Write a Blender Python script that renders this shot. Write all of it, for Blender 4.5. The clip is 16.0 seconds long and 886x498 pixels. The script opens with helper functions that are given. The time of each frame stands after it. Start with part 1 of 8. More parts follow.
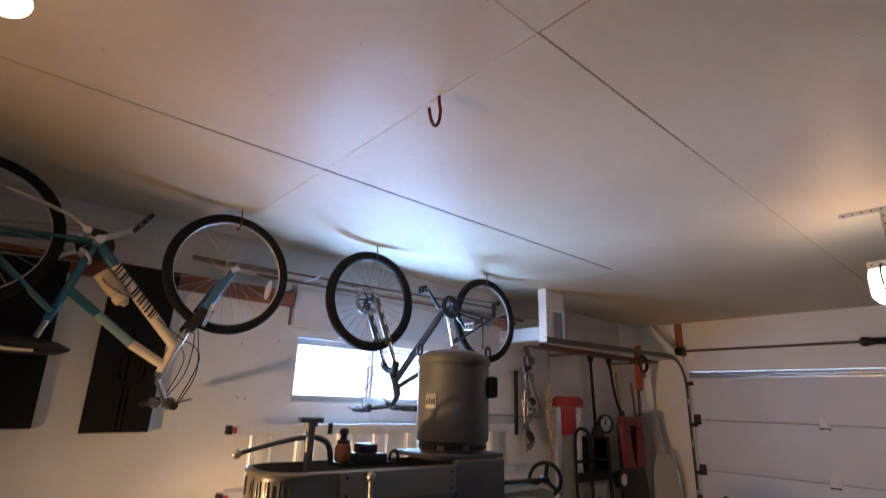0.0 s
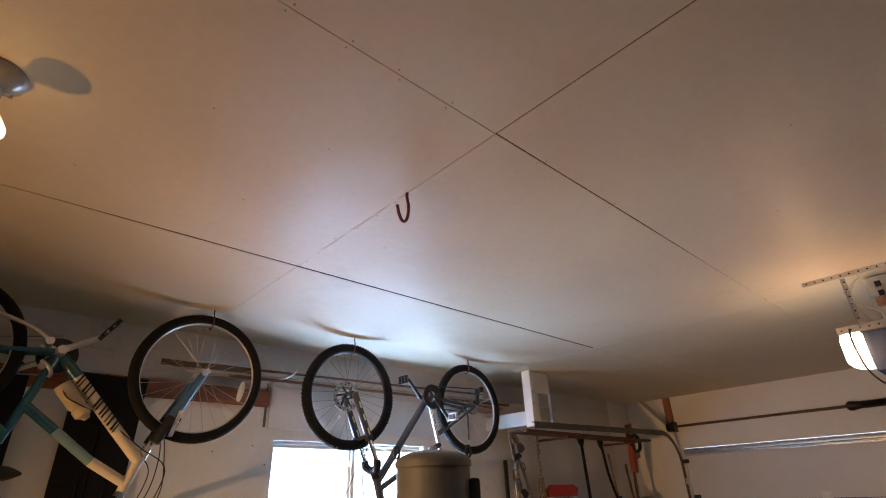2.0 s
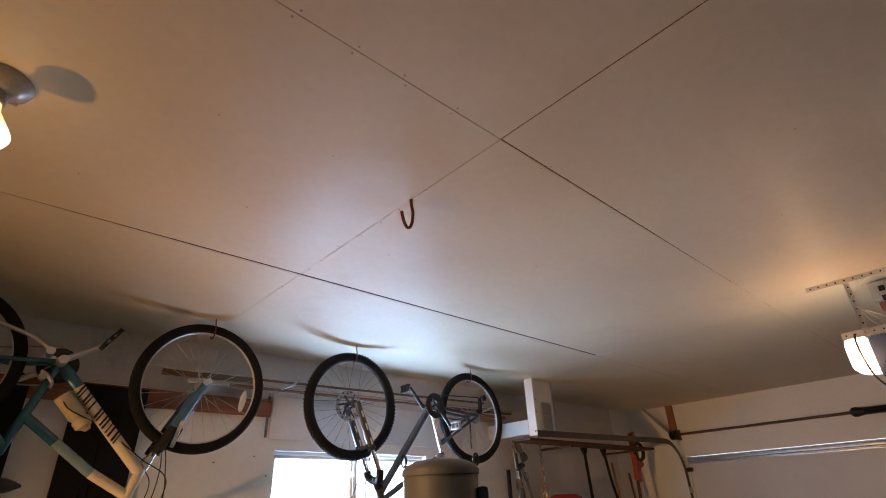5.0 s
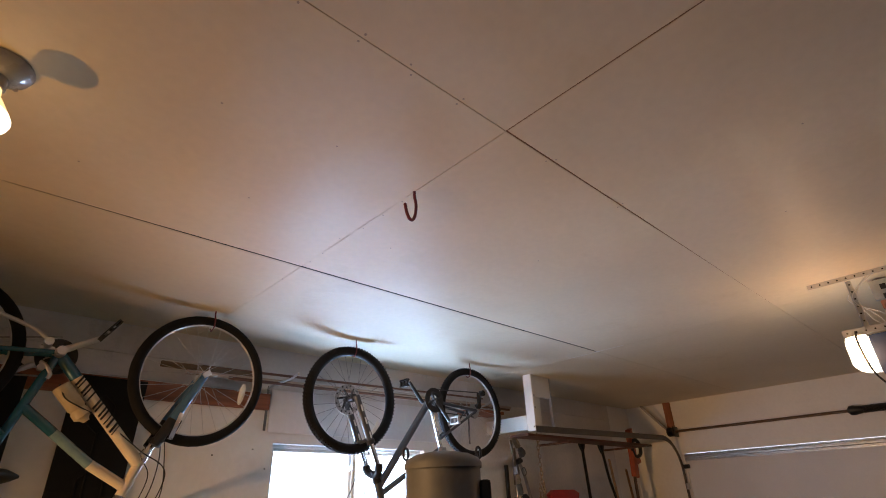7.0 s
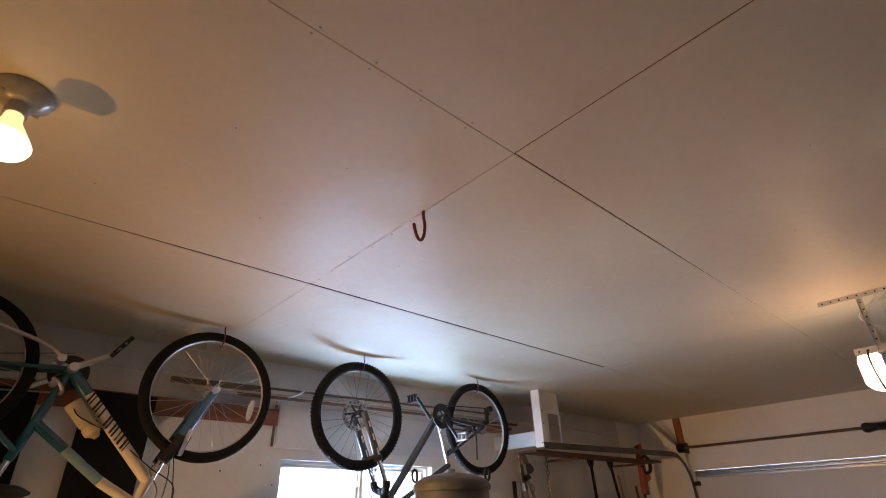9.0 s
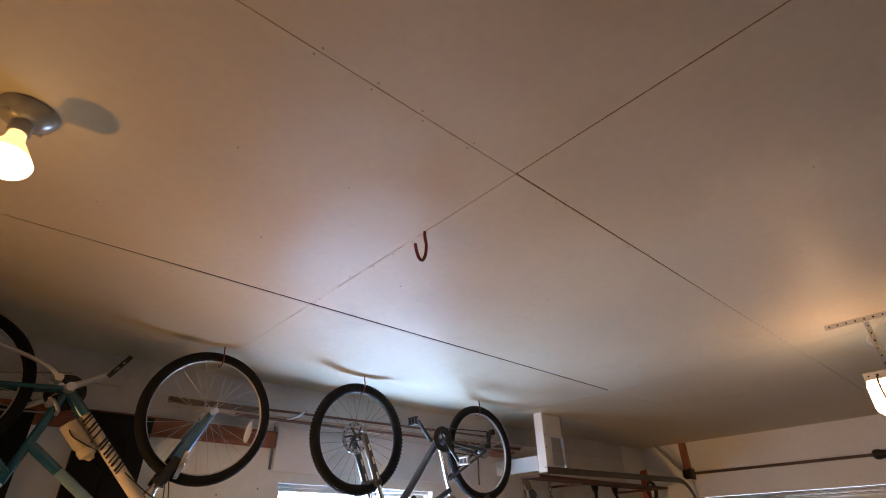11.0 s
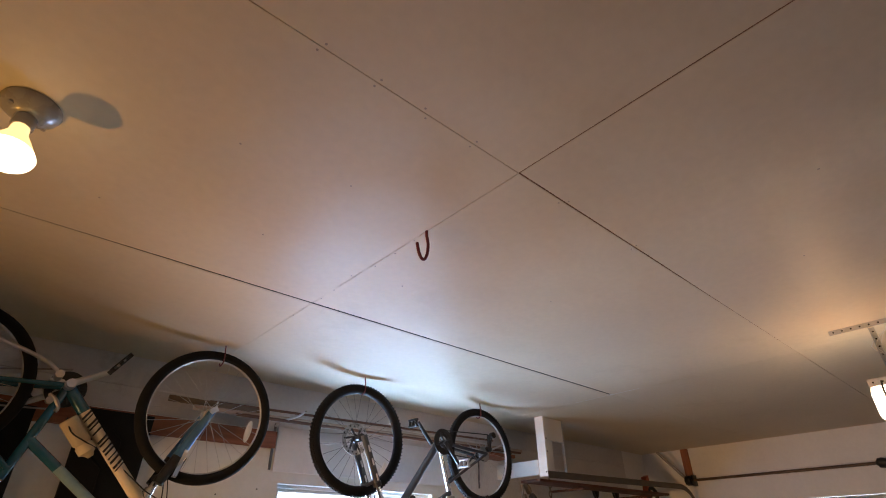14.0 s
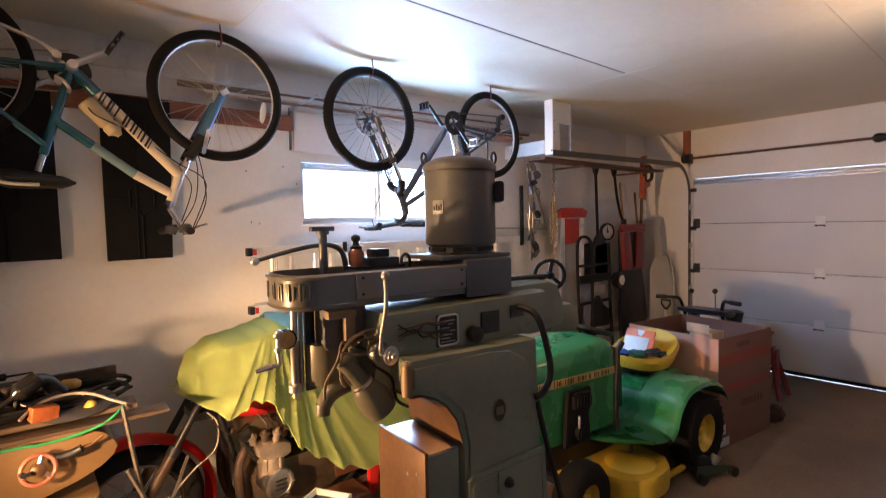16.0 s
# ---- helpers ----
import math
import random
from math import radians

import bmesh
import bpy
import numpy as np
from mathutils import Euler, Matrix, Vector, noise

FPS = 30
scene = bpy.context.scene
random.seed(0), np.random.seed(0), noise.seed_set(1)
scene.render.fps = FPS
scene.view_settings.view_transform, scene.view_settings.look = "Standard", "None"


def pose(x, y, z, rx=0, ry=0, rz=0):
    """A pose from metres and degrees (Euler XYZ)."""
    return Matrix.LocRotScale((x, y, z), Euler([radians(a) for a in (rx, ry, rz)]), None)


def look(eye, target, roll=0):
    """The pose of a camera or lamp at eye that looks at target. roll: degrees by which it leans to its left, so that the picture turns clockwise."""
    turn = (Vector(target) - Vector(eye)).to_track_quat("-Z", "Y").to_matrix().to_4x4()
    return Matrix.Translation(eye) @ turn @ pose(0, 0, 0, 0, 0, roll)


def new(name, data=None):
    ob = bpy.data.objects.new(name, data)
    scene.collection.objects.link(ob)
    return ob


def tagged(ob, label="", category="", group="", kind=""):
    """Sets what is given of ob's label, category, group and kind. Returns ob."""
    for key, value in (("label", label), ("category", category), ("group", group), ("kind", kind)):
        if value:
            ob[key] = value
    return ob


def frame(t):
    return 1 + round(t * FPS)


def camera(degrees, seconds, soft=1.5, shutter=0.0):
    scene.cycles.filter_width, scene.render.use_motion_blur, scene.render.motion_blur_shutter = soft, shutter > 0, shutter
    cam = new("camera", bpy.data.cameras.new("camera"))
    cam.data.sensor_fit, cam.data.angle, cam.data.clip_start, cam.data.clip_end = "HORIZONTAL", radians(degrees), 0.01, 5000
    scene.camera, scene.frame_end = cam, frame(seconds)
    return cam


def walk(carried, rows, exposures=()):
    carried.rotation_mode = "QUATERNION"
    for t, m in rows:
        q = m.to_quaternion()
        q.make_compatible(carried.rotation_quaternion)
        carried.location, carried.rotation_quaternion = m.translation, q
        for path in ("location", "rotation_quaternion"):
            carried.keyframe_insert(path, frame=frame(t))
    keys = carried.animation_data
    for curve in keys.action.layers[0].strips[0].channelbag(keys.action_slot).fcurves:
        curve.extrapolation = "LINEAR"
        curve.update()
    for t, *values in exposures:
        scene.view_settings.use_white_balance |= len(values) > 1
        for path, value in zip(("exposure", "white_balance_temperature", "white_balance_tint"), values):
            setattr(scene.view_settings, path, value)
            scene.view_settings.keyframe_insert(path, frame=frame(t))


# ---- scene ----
cam = camera(82.5, 16.0, soft=1.0, shutter=0.4)
PATH = [
    (0, (0.145, 0.073, 1.703), (1.396, 1.521, 2.285), 1.8),
    (0.5, (0.148, 0.058, 1.722), (1.38, 1.433, 2.49), 1.0),
    (1, (0.145, 0.054, 1.725), (1.386, 1.402, 2.527), 0.0),
    (1.5, (0.143, 0.045, 1.729), (1.38, 1.376, 2.565), -1.1),
    (2, (0.152, 0.039, 1.735), (1.382, 1.348, 2.615), -2.1),
    (2.5, (0.149, 0.035, 1.736), (1.375, 1.334, 2.637), -2.7),
    (3, (0.153, 0.043, 1.736), (1.375, 1.336, 2.65), -2.8),
    (3.5, (0.149, 0.045, 1.731), (1.366, 1.337, 2.652), -2.8),
    (4, (0.152, 0.048, 1.734), (1.369, 1.343, 2.652), -2.6),
    (6.5, (0.13, 0.079, 1.725), (1.363, 1.368, 2.628), -2.5),
    (7, (0.142, 0.083, 1.726), (1.375, 1.377, 2.624), -2.1),
    (7.5, (0.145, 0.087, 1.725), (1.379, 1.384, 2.617), -1.7),
    (8, (0.132, 0.086, 1.729), (1.362, 1.385, 2.624), -1.6),
    (8.5, (0.124, 0.081, 1.732), (1.343, 1.377, 2.645), -1.7),
    (9, (0.121, 0.068, 1.746), (1.321, 1.364, 2.684), -1.7),
    (11.5, (0.133, 0.075, 1.753), (1.291, 1.337, 2.785), -1.1),
    (12, (0.131, 0.077, 1.748), (1.278, 1.331, 2.803), -0.8),
    (12.5, (0.134, 0.08, 1.747), (1.277, 1.338, 2.802), -0.5),
    (13, (0.139, 0.083, 1.747), (1.283, 1.345, 2.795), -0.5),
    (13.5, (0.137, 0.079, 1.745), (1.285, 1.346, 2.784), -0.5),
    (14, (0.142, 0.08, 1.743), (1.296, 1.355, 2.763), -0.5),
    (14.5, (0.154, 0.077, 1.743), (1.317, 1.362, 2.74), -0.7),
    (15, (0.162, 0.08, 1.743), (1.389, 1.441, 2.546), -1.0),
    (15.2, (0.164, 0.088, 1.744), (1.451, 1.535, 2.242), -0.8),
    (15.5, (0.162, 0.103, 1.668), (1.473, 1.605, 1.826), -0.7),
    (16, (0.175, 0.104, 1.659), (1.469, 1.626, 1.562), -1.2),
]
walk(cam, [(t, look(eye, target, roll)) for t, eye, target, roll in PATH],
     [(0.0, -0.37, 5100, 12), (0.5, -0.44, 5500, 12), (1.2, -0.51, 5850, 12), (2.2, -0.57, 6020, 12), (14.6, -0.57, 6000, 12), (15.0, -0.60, 5880, 12), (15.5, -0.43, 5650, 14), (16.0, 0.22, 5480, 15)])

# ---- world and lights ----
world = bpy.data.worlds.new("world")
scene.world = world
world.use_nodes = True
sky = world.node_tree.nodes.new("ShaderNodeTexSky")
sky.sky_type, sky.sun_disc = "NISHITA", False
sky.sun_elevation, sky.sun_rotation = radians(28), radians(150)
world.node_tree.links.new(sky.outputs[0], world.node_tree.nodes["Background"].inputs[0])
world.node_tree.nodes["Background"].inputs[1].default_value = 0.12


def lamp(name, kind, m, watts, colour, **more):
    data = bpy.data.lights.new(name, kind)
    data.energy, data.color = watts, colour
    for key, value in more.items():
        if key == "radius":
            data.shadow_soft_size = value
        elif key == "size":
            data.shape, data.size, data.size_y = "RECTANGLE", value[0], value[1]
        elif key == "spread":
            data.spread = radians(value)
        elif key == "cone":
            data.spot_size, data.spot_blend = radians(value[0]), value[1]
    ob = new(name, data)
    ob.matrix_world = m
    return ob


COOL, WARM = (0.42, 0.64, 1.0), (1.0, 0.54, 0.215)
lamp("daylight", "AREA", look((2.31, 3.36, 1.89), (2.10, 2.36, 2.50)), 22.5, COOL, size=(1.2, 0.38), spread=110)
lamp("sky_light", "AREA", look((2.31, 3.37, 1.89), (2.5, 2.37, 1.80)), 43, (0.55, 0.74, 1.0), size=(1.2, 0.38), spread=175)
for pane, wide in ((1.92, 0.46), (2.76, 0.38)):     # sunlit ground outdoors, shining up through the two panes
    lamp("ground_glow", "AREA", look((pane, 3.355, 1.89), (pane - 0.06, 0.355, 2.75)), 0.30, (1.0, 0.84, 0.62), size=(wide, 0.34), spread=6)
lamp("work_light", "SPOT", look((-1.35, 2.10, 1.00), (1.00, 1.92, 1.06)), 415, WARM, radius=0.05, cone=(94, 1.0))
# unseen lamp, added so that the cloth cover and engine are lit
lamp("cover_light", "SPOT", look((-0.55, 1.45, 1.20), (1.20, 2.62, 0.68)), 330, WARM, radius=0.05, cone=(52, 1.0))
# unseen warm lamp, added to tint the ceiling and throw the hook's shadow
lamp("ceiling_wash", "SPOT", look((-1.00, 1.85, 1.00), (1.30, 1.28, 2.70)), 92, (1.0, 0.45, 0.07), radius=0.024, cone=(92, 1.0))
lamp("bulb_light", "SPOT", look((-0.01, 1.36, 2.50), (0.25, 0.1, 1.1)), 50, WARM, radius=0.05, cone=(135, 0.5))
lamp("opener_light", "POINT", pose(3.225, 0.50, 2.30), 6.2, (1.0, 0.51, 0.21), radius=0.06)

# ---- materials ----
def mat(name, colour, rough=0.5, metal=0.0, vary=0.12, scale=6.0, fine=60.0, bump=0.05, spread=0.0, stain=None, stain_at=0.6, coat=0.0, spec=0.5, wave=0.0):
    """A painted, metal or plastic surface: two scales of tone, worn roughness and a fine relief."""
    m = bpy.data.materials.new(name)
    m.use_nodes = True
    nodes, links = m.node_tree.nodes, m.node_tree.links
    b = nodes["Principled BSDF"]
    b.inputs["Metallic"].default_value = metal
    b.inputs["Coat Weight"].default_value, b.inputs["Specular IOR Level"].default_value = coat, spec
    at = nodes.new("ShaderNodeTexCoord")
    big, small = nodes.new("ShaderNodeTexNoise"), nodes.new("ShaderNodeTexNoise")
    for n, s in ((big, scale), (small, fine)):
        n.inputs["Scale"].default_value, n.inputs["Detail"].default_value = s, 5
        links.new(at.outputs["Object"], n.inputs["Vector"])
    mix = nodes.new("ShaderNodeMath")
    mix.operation = "MULTIPLY_ADD"
    mix.inputs[1].default_value = 0.45
    links.new(small.outputs[0], mix.inputs[0]), links.new(big.outputs[0], mix.inputs[2])
    last = mix.outputs[0]
    if spread:
        info, add = nodes.new("ShaderNodeObjectInfo"), nodes.new("ShaderNodeMath")
        add.operation, add.inputs[1].default_value = "MULTIPLY_ADD", spread
        links.new(info.outputs["Random"], add.inputs[0]), links.new(last, add.inputs[2])
        last = add.outputs[0]
    ramp = nodes.new("ShaderNodeValToRGB")
    c = Vector(colour)
    ramp.color_ramp.elements[0].position, ramp.color_ramp.elements[1].position = 0.45, 1.0
    ramp.color_ramp.elements[0].color = (*(c * (1 - vary)), 1)
    ramp.color_ramp.elements[1].color = (*[min(1, v) for v in c * (1 + vary)], 1)
    links.new(last, ramp.inputs[0])
    tone = ramp.outputs[0]
    if stain:
        spot, fac, blend = nodes.new("ShaderNodeTexNoise"), nodes.new("ShaderNodeValToRGB"), nodes.new("ShaderNodeMix")
        spot.inputs["Scale"].default_value, spot.inputs["Detail"].default_value, spot.inputs["Roughness"].default_value = scale * 1.7, 8, 0.7
        links.new(at.outputs["Object"], spot.inputs["Vector"])
        fac.color_ramp.elements[0].position, fac.color_ramp.elements[1].position = stain_at, min(1, stain_at + 0.16)
        links.new(spot.outputs[0], fac.inputs[0])
        blend.data_type = "RGBA"
        links.new(fac.outputs[0], blend.inputs[0]), links.new(tone, blend.inputs[6])
        blend.inputs[7].default_value = (*stain, 1)
        tone = blend.outputs[2]
    links.new(tone, b.inputs["Base Color"])
    r = nodes.new("ShaderNodeMapRange")
    r.inputs[3].default_value, r.inputs[4].default_value = max(0.02, rough - 0.1), min(1, rough + 0.12)
    links.new(big.outputs[0], r.inputs[0]), links.new(r.outputs[0], b.inputs["Roughness"])
    if wave:            # slow unevenness of a large sheet
        slow, wv = nodes.new("ShaderNodeTexNoise"), nodes.new("ShaderNodeBump")
        slow.inputs["Scale"].default_value, slow.inputs["Detail"].default_value = 1.9, 2
        wv.inputs["Strength"].default_value, wv.inputs["Distance"].default_value = 1.0, wave
        links.new(at.outputs["Object"], slow.inputs["Vector"]), links.new(slow.outputs[0], wv.inputs["Height"])
        links.new(wv.outputs[0], b.inputs["Normal"])
    if bump:
        bp = nodes.new("ShaderNodeBump")
        bp.inputs["Strength"].default_value, bp.inputs["Distance"].default_value = bump, 0.01
        links.new(small.outputs[0], bp.inputs["Height"]), links.new(bp.outputs[0], b.inputs["Normal"])
        if wave:
            links.new(wv.outputs[0], bp.inputs["Normal"])
    return m


def wood_mat(name, colour, dark, axis=0, scale=1.0, rough=0.6):
    m = bpy.data.materials.new(name)
    m.use_nodes = True
    nodes, links = m.node_tree.nodes, m.node_tree.links
    b = nodes["Principled BSDF"]
    at, mp, n = nodes.new("ShaderNodeTexCoord"), nodes.new("ShaderNodeMapping"), nodes.new("ShaderNodeTexNoise")
    k = [22 * scale] * 3
    k[axis] = 1.3 * scale
    mp.inputs["Scale"].default_value = k
    n.inputs["Scale"].default_value, n.inputs["Detail"].default_value, n.inputs["Distortion"].default_value = 1.5, 6, 0.6
    links.new(at.outputs["Object"], mp.inputs[0]), links.new(mp.outputs[0], n.inputs["Vector"])
    ramp = nodes.new("ShaderNodeValToRGB")
    ramp.color_ramp.elements[0].position, ramp.color_ramp.elements[1].position = 0.35, 0.7
    ramp.color_ramp.elements[0].color, ramp.color_ramp.elements[1].color = (*dark, 1), (*colour, 1)
    bp = nodes.new("ShaderNodeBump")
    bp.inputs["Strength"].default_value, bp.inputs["Distance"].default_value = 0.15, 0.01
    links.new(n.outputs[0], ramp.inputs[0]), links.new(ramp.outputs[0], b.inputs["Base Color"])
    links.new(n.outputs[0], bp.inputs["Height"]), links.new(bp.outputs[0], b.inputs["Normal"])
    b.inputs["Roughness"].default_value = rough
    return m


def glow(name, colour, strength):
    m = bpy.data.materials.new(name)
    m.use_nodes = True
    b = m.node_tree.nodes["Principled BSDF"]
    b.inputs["Base Color"].default_value = (*colour, 1)
    b.inputs["Emission Color"].default_value, b.inputs["Emission Strength"].default_value = (*colour, 1), strength
    return m


def glass_mat(name, colour=(1, 1, 1), rough=0.0):
    m = bpy.data.materials.new(name)
    m.use_nodes = True
    b = m.node_tree.nodes["Principled BSDF"]
    b.inputs["Base Color"].default_value = (*colour, 1)
    b.inputs["Transmission Weight"].default_value, b.inputs["Roughness"].default_value = 1.0, rough
    return m


CEIL = mat("ceiling paint", (0.690, 0.615, 0.475), 0.5, vary=0.08, scale=1.2, fine=30, bump=0.06, stain=(0.64, 0.56, 0.415), stain_at=0.56, wave=0.022)
WALLP = mat("wall paint", (0.83, 0.818, 0.785), 0.6, vary=0.07, scale=1.6, fine=35, bump=0.05, stain=(0.64, 0.61, 0.56), stain_at=0.66)
CONCRETE = mat("concrete floor", (0.180, 0.134, 0.094), 0.70, vary=0.35, scale=1.6, fine=38, bump=0.18, stain=(0.14, 0.115, 0.09), stain_at=0.57)
DOORP = mat("garage door paint", (0.70, 0.69, 0.68), 0.45, vary=0.05, scale=2, fine=80, bump=0.03)
WHITE = mat("white paint", (0.78, 0.77, 0.74), 0.45, vary=0.06, scale=4, fine=50)
DARKGAP = mat("dark gap", (0.012, 0.011, 0.010), 0.9)
BROWNGAP = mat("brown joint strip", (0.19, 0.105, 0.062), 0.9, vary=0.35, scale=9)
SEAMDUST = mat("seam filler", (0.42, 0.38, 0.33), 0.8)
RUBBER = mat("tyre rubber", (0.010, 0.010, 0.011), 0.8, vary=0.2, scale=30, fine=200, bump=0.1, spec=0.2)
BLACK = mat("black plastic", (0.011, 0.011, 0.012), 0.48, vary=0.2, scale=20, fine=150)
BLACKMET = mat("black enamel", (0.010, 0.010, 0.011), 0.42, 0.0, vary=0.3, scale=12)
BLACKMATT = mat("matt black paint", (0.009, 0.009, 0.010), 0.75, vary=0.2, scale=20, fine=150, spec=0.25)
STEEL = mat("steel", (0.55, 0.54, 0.52), 0.32, 1.0, vary=0.18, scale=15, fine=120, bump=0.03)
DULLSTEEL = mat("dull steel", (0.42, 0.41, 0.40), 0.48, 1.0, vary=0.25, scale=12, fine=90)
DARKSTEEL = mat("dark steel", (0.16, 0.16, 0.165), 0.4, 0.9, vary=0.2, scale=20)
CHROME = mat("chrome", (0.80, 0.80, 0.81), 0.12, 1.0, vary=0.06, scale=20)
ALU = mat("aluminium", (0.70, 0.70, 0.71), 0.30, 1.0, vary=0.10, scale=14, fine=110)
RUNGPALE = mat("bright aluminium", (0.86, 0.85, 0.83), 0.42, 0.25, vary=0.08, scale=14, fine=110)
RUNGALU = mat("dull aluminium", (0.78, 0.78, 0.78), 0.42, 0.40, vary=0.10, scale=14, fine=110)
GALV = mat("galvanised steel", (0.56, 0.57, 0.58), 0.38, 1.0, vary=0.15, scale=25, fine=90)
PINE = wood_mat("pine board", (0.42, 0.26, 0.13), (0.26, 0.14, 0.06))
CEDAR = wood_mat("red-brown board", (0.33, 0.12, 0.055), (0.20, 0.065, 0.03))
CEDARV = wood_mat("red-brown upright board", (0.36, 0.14, 0.06), (0.22, 0.075, 0.035), axis=2)
CEDARDARK = wood_mat("red-brown board darkened for shade", (0.15, 0.058, 0.03), (0.08, 0.03, 0.016))
OLDWOOD = wood_mat("weathered board", (0.19, 0.13, 0.075), (0.07, 0.046, 0.026))
MILLGREY = mat("machine grey enamel", (0.235, 0.258, 0.188), 0.42, vary=0.16, scale=5, fine=70, bump=0.06, stain=(0.075, 0.075, 0.06), stain_at=0.62)
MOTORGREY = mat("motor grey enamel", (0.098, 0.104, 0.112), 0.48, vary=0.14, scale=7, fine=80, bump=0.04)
PIPETAN = mat("tan pipe", (0.50, 0.38, 0.30), 0.4, 0.1, vary=0.12, scale=9)
FORKBLUE = mat("blue fork enamel", (0.06, 0.16, 0.30), 0.3, 0.3, vary=0.15, scale=12, coat=0.5)
TEALPALE = mat("pale teal bicycle paint", (0.20, 0.31, 0.33), 0.28, 0.2, vary=0.15, scale=12, coat=0.5)
TEAL = mat("teal bicycle paint", (0.018, 0.105, 0.165), 0.22, 0.2, vary=0.15, scale=12, coat=0.5)
IVORY = mat("ivory bicycle paint", (0.66, 0.58, 0.44), 0.3, vary=0.08, scale=12, coat=0.4)
GREYBIKE = mat("grey bicycle paint", (0.06, 0.065, 0.078), 0.32, 0.4, vary=0.15, scale=14, coat=0.4)
FOAM = mat("black foam", (0.013, 0.013, 0.0135), 0.85, vary=0.25, scale=10, fine=120, bump=0.2, spec=0.2)
REDPAINT = mat("red enamel", (0.72, 0.020, 0.012), 0.32, vary=0.15, scale=9, coat=0.3)
REDDULL = mat("faded red", (0.45, 0.030, 0.03), 0.5, vary=0.2, scale=9)
GREEN = mat("tractor green", (0.036, 0.235, 0.072), 0.27, vary=0.15, scale=6, fine=60, coat=0.6, stain=(0.06, 0.22, 0.09), stain_at=0.70)
YELLOW = mat("tractor yellow", (0.62, 0.42, 0.02), 0.38, vary=0.12, scale=8, coat=0.2, stain=(0.38, 0.26, 0.03), stain_at=0.66)
LIME = mat("lime cloth", (0.53, 0.63, 0.19), 0.85, vary=0.10, scale=4, fine=300, bump=0.15)
AQUA = mat("aqua cloth", (0.45, 0.72, 0.64), 0.85, vary=0.1, scale=4, fine=300, bump=0.15)
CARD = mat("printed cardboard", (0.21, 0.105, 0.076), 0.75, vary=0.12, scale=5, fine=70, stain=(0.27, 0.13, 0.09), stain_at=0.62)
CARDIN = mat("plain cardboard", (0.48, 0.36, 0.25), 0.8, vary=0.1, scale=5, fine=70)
TAN = mat("tan machine enamel", (0.205, 0.122, 0.046), 0.5, vary=0.12, scale=6, stain=(0.3, 0.2, 0.1), stain_at=0.63)
RUST = mat("brown cast iron", (0.16, 0.088, 0.042), 0.42, 0.35, vary=0.28, scale=9, fine=70, bump=0.12, stain=(0.12, 0.065, 0.035), stain_at=0.56)
ORANGE = mat("orange plastic", (0.40, 0.105, 0.018), 0.5, vary=0.3, scale=30, stain=(0.20, 0.07, 0.02), stain_at=0.55)
YELLOWP = mat("yellow plastic", (0.75, 0.48, 0.04), 0.4)
BRASSYEL = mat("grimy yellow plastic", (0.50, 0.27, 0.04), 0.5, vary=0.3, scale=40)
GREENHOSE = mat("green hose", (0.035, 0.30, 0.10), 0.45)
BLUEP = mat("blue plastic", (0.03, 0.10, 0.38), 0.35)
BEIGE = mat("beige bottle", (0.55, 0.45, 0.28), 0.5)
REDHOOK = mat("red vinyl", (0.12, 0.010, 0.012), 0.35)
GREYP = mat("shade-darkened grey", (0.30, 0.30, 0.29), 0.5)
GALVSHEET = mat("grey board", (0.40, 0.38, 0.35), 0.6, vary=0.1, scale=5)
LENS = glow("opener lens", (1.0, 0.80, 0.55), 7.0)
BULB = glow("bulb face", (1.0, 0.80, 0.52), 5.0)
OUTSIDE = glow("bright outdoors", (0.93, 0.97, 1.0), 4.0)
PANE = glass_mat("window glass")
RIMGREY = mat("dull rim alloy", (0.58, 0.57, 0.55), 0.40, 0.7, vary=0.15, scale=20)
WALLBOARD = mat("grey wallboard", (0.72, 0.71, 0.70), 0.8, vary=0.14, scale=2.4, fine=40, bump=0.06, stain=(0.46, 0.435, 0.41), stain_at=0.6)
GREASY = mat("greasy cast alloy", (0.13, 0.095, 0.065), 0.45, 0.4, vary=0.3, scale=16, fine=80)
CRIMSON = mat("dark crimson plastic", (0.17, 0.010, 0.014), 0.35, vary=0.2, scale=9)
SMOKED = mat("smoked plastic", (0.022, 0.020, 0.017), 0.15, 0.2, vary=0.2, scale=18, coat=0.4)
PORCELAIN = mat("porcelain", (0.36, 0.345, 0.32), 0.25, vary=0.06, scale=10, coat=0.3)
BULBSIDE = glow("bulb glass", (1.0, 0.62, 0.24), 2.4)
OPENERBLUE = mat("opener blue", (0.02, 0.04, 0.10), 0.65)
GREYWALL = mat("grey bare board", (0.64, 0.62, 0.60), 0.75, vary=0.12, scale=2.2, fine=40, bump=0.08, stain=(0.44, 0.42, 0.40), stain_at=0.58)
GREYPANEL = mat("pale grey panel", (0.74, 0.74, 0.75), 0.6, vary=0.08, scale=3, fine=40)
COPPERISH = mat("brown pipe paint", (0.17, 0.085, 0.05), 0.45, vary=0.15, scale=9)
TRACK = mat("dusty galvanised", (0.14, 0.128, 0.115), 0.5, 0.85, vary=0.25, scale=14, fine=70)
BROWNROD = mat("brown steel rod", (0.12, 0.075, 0.05), 0.5, 0.4, vary=0.2, scale=20)
RUSTORANGE = mat("orange enamel", (0.40, 0.09, 0.04), 0.45, vary=0.2, scale=12)
DARKPLATE = mat("black plate", (0.03, 0.03, 0.028), 0.4, 0.3)
DARKPLATE2 = mat("dark blue plate", (0.028, 0.032, 0.035), 0.5)
BADGEBROWN = mat("badge metal", (0.22, 0.17, 0.12), 0.4, 0.6)
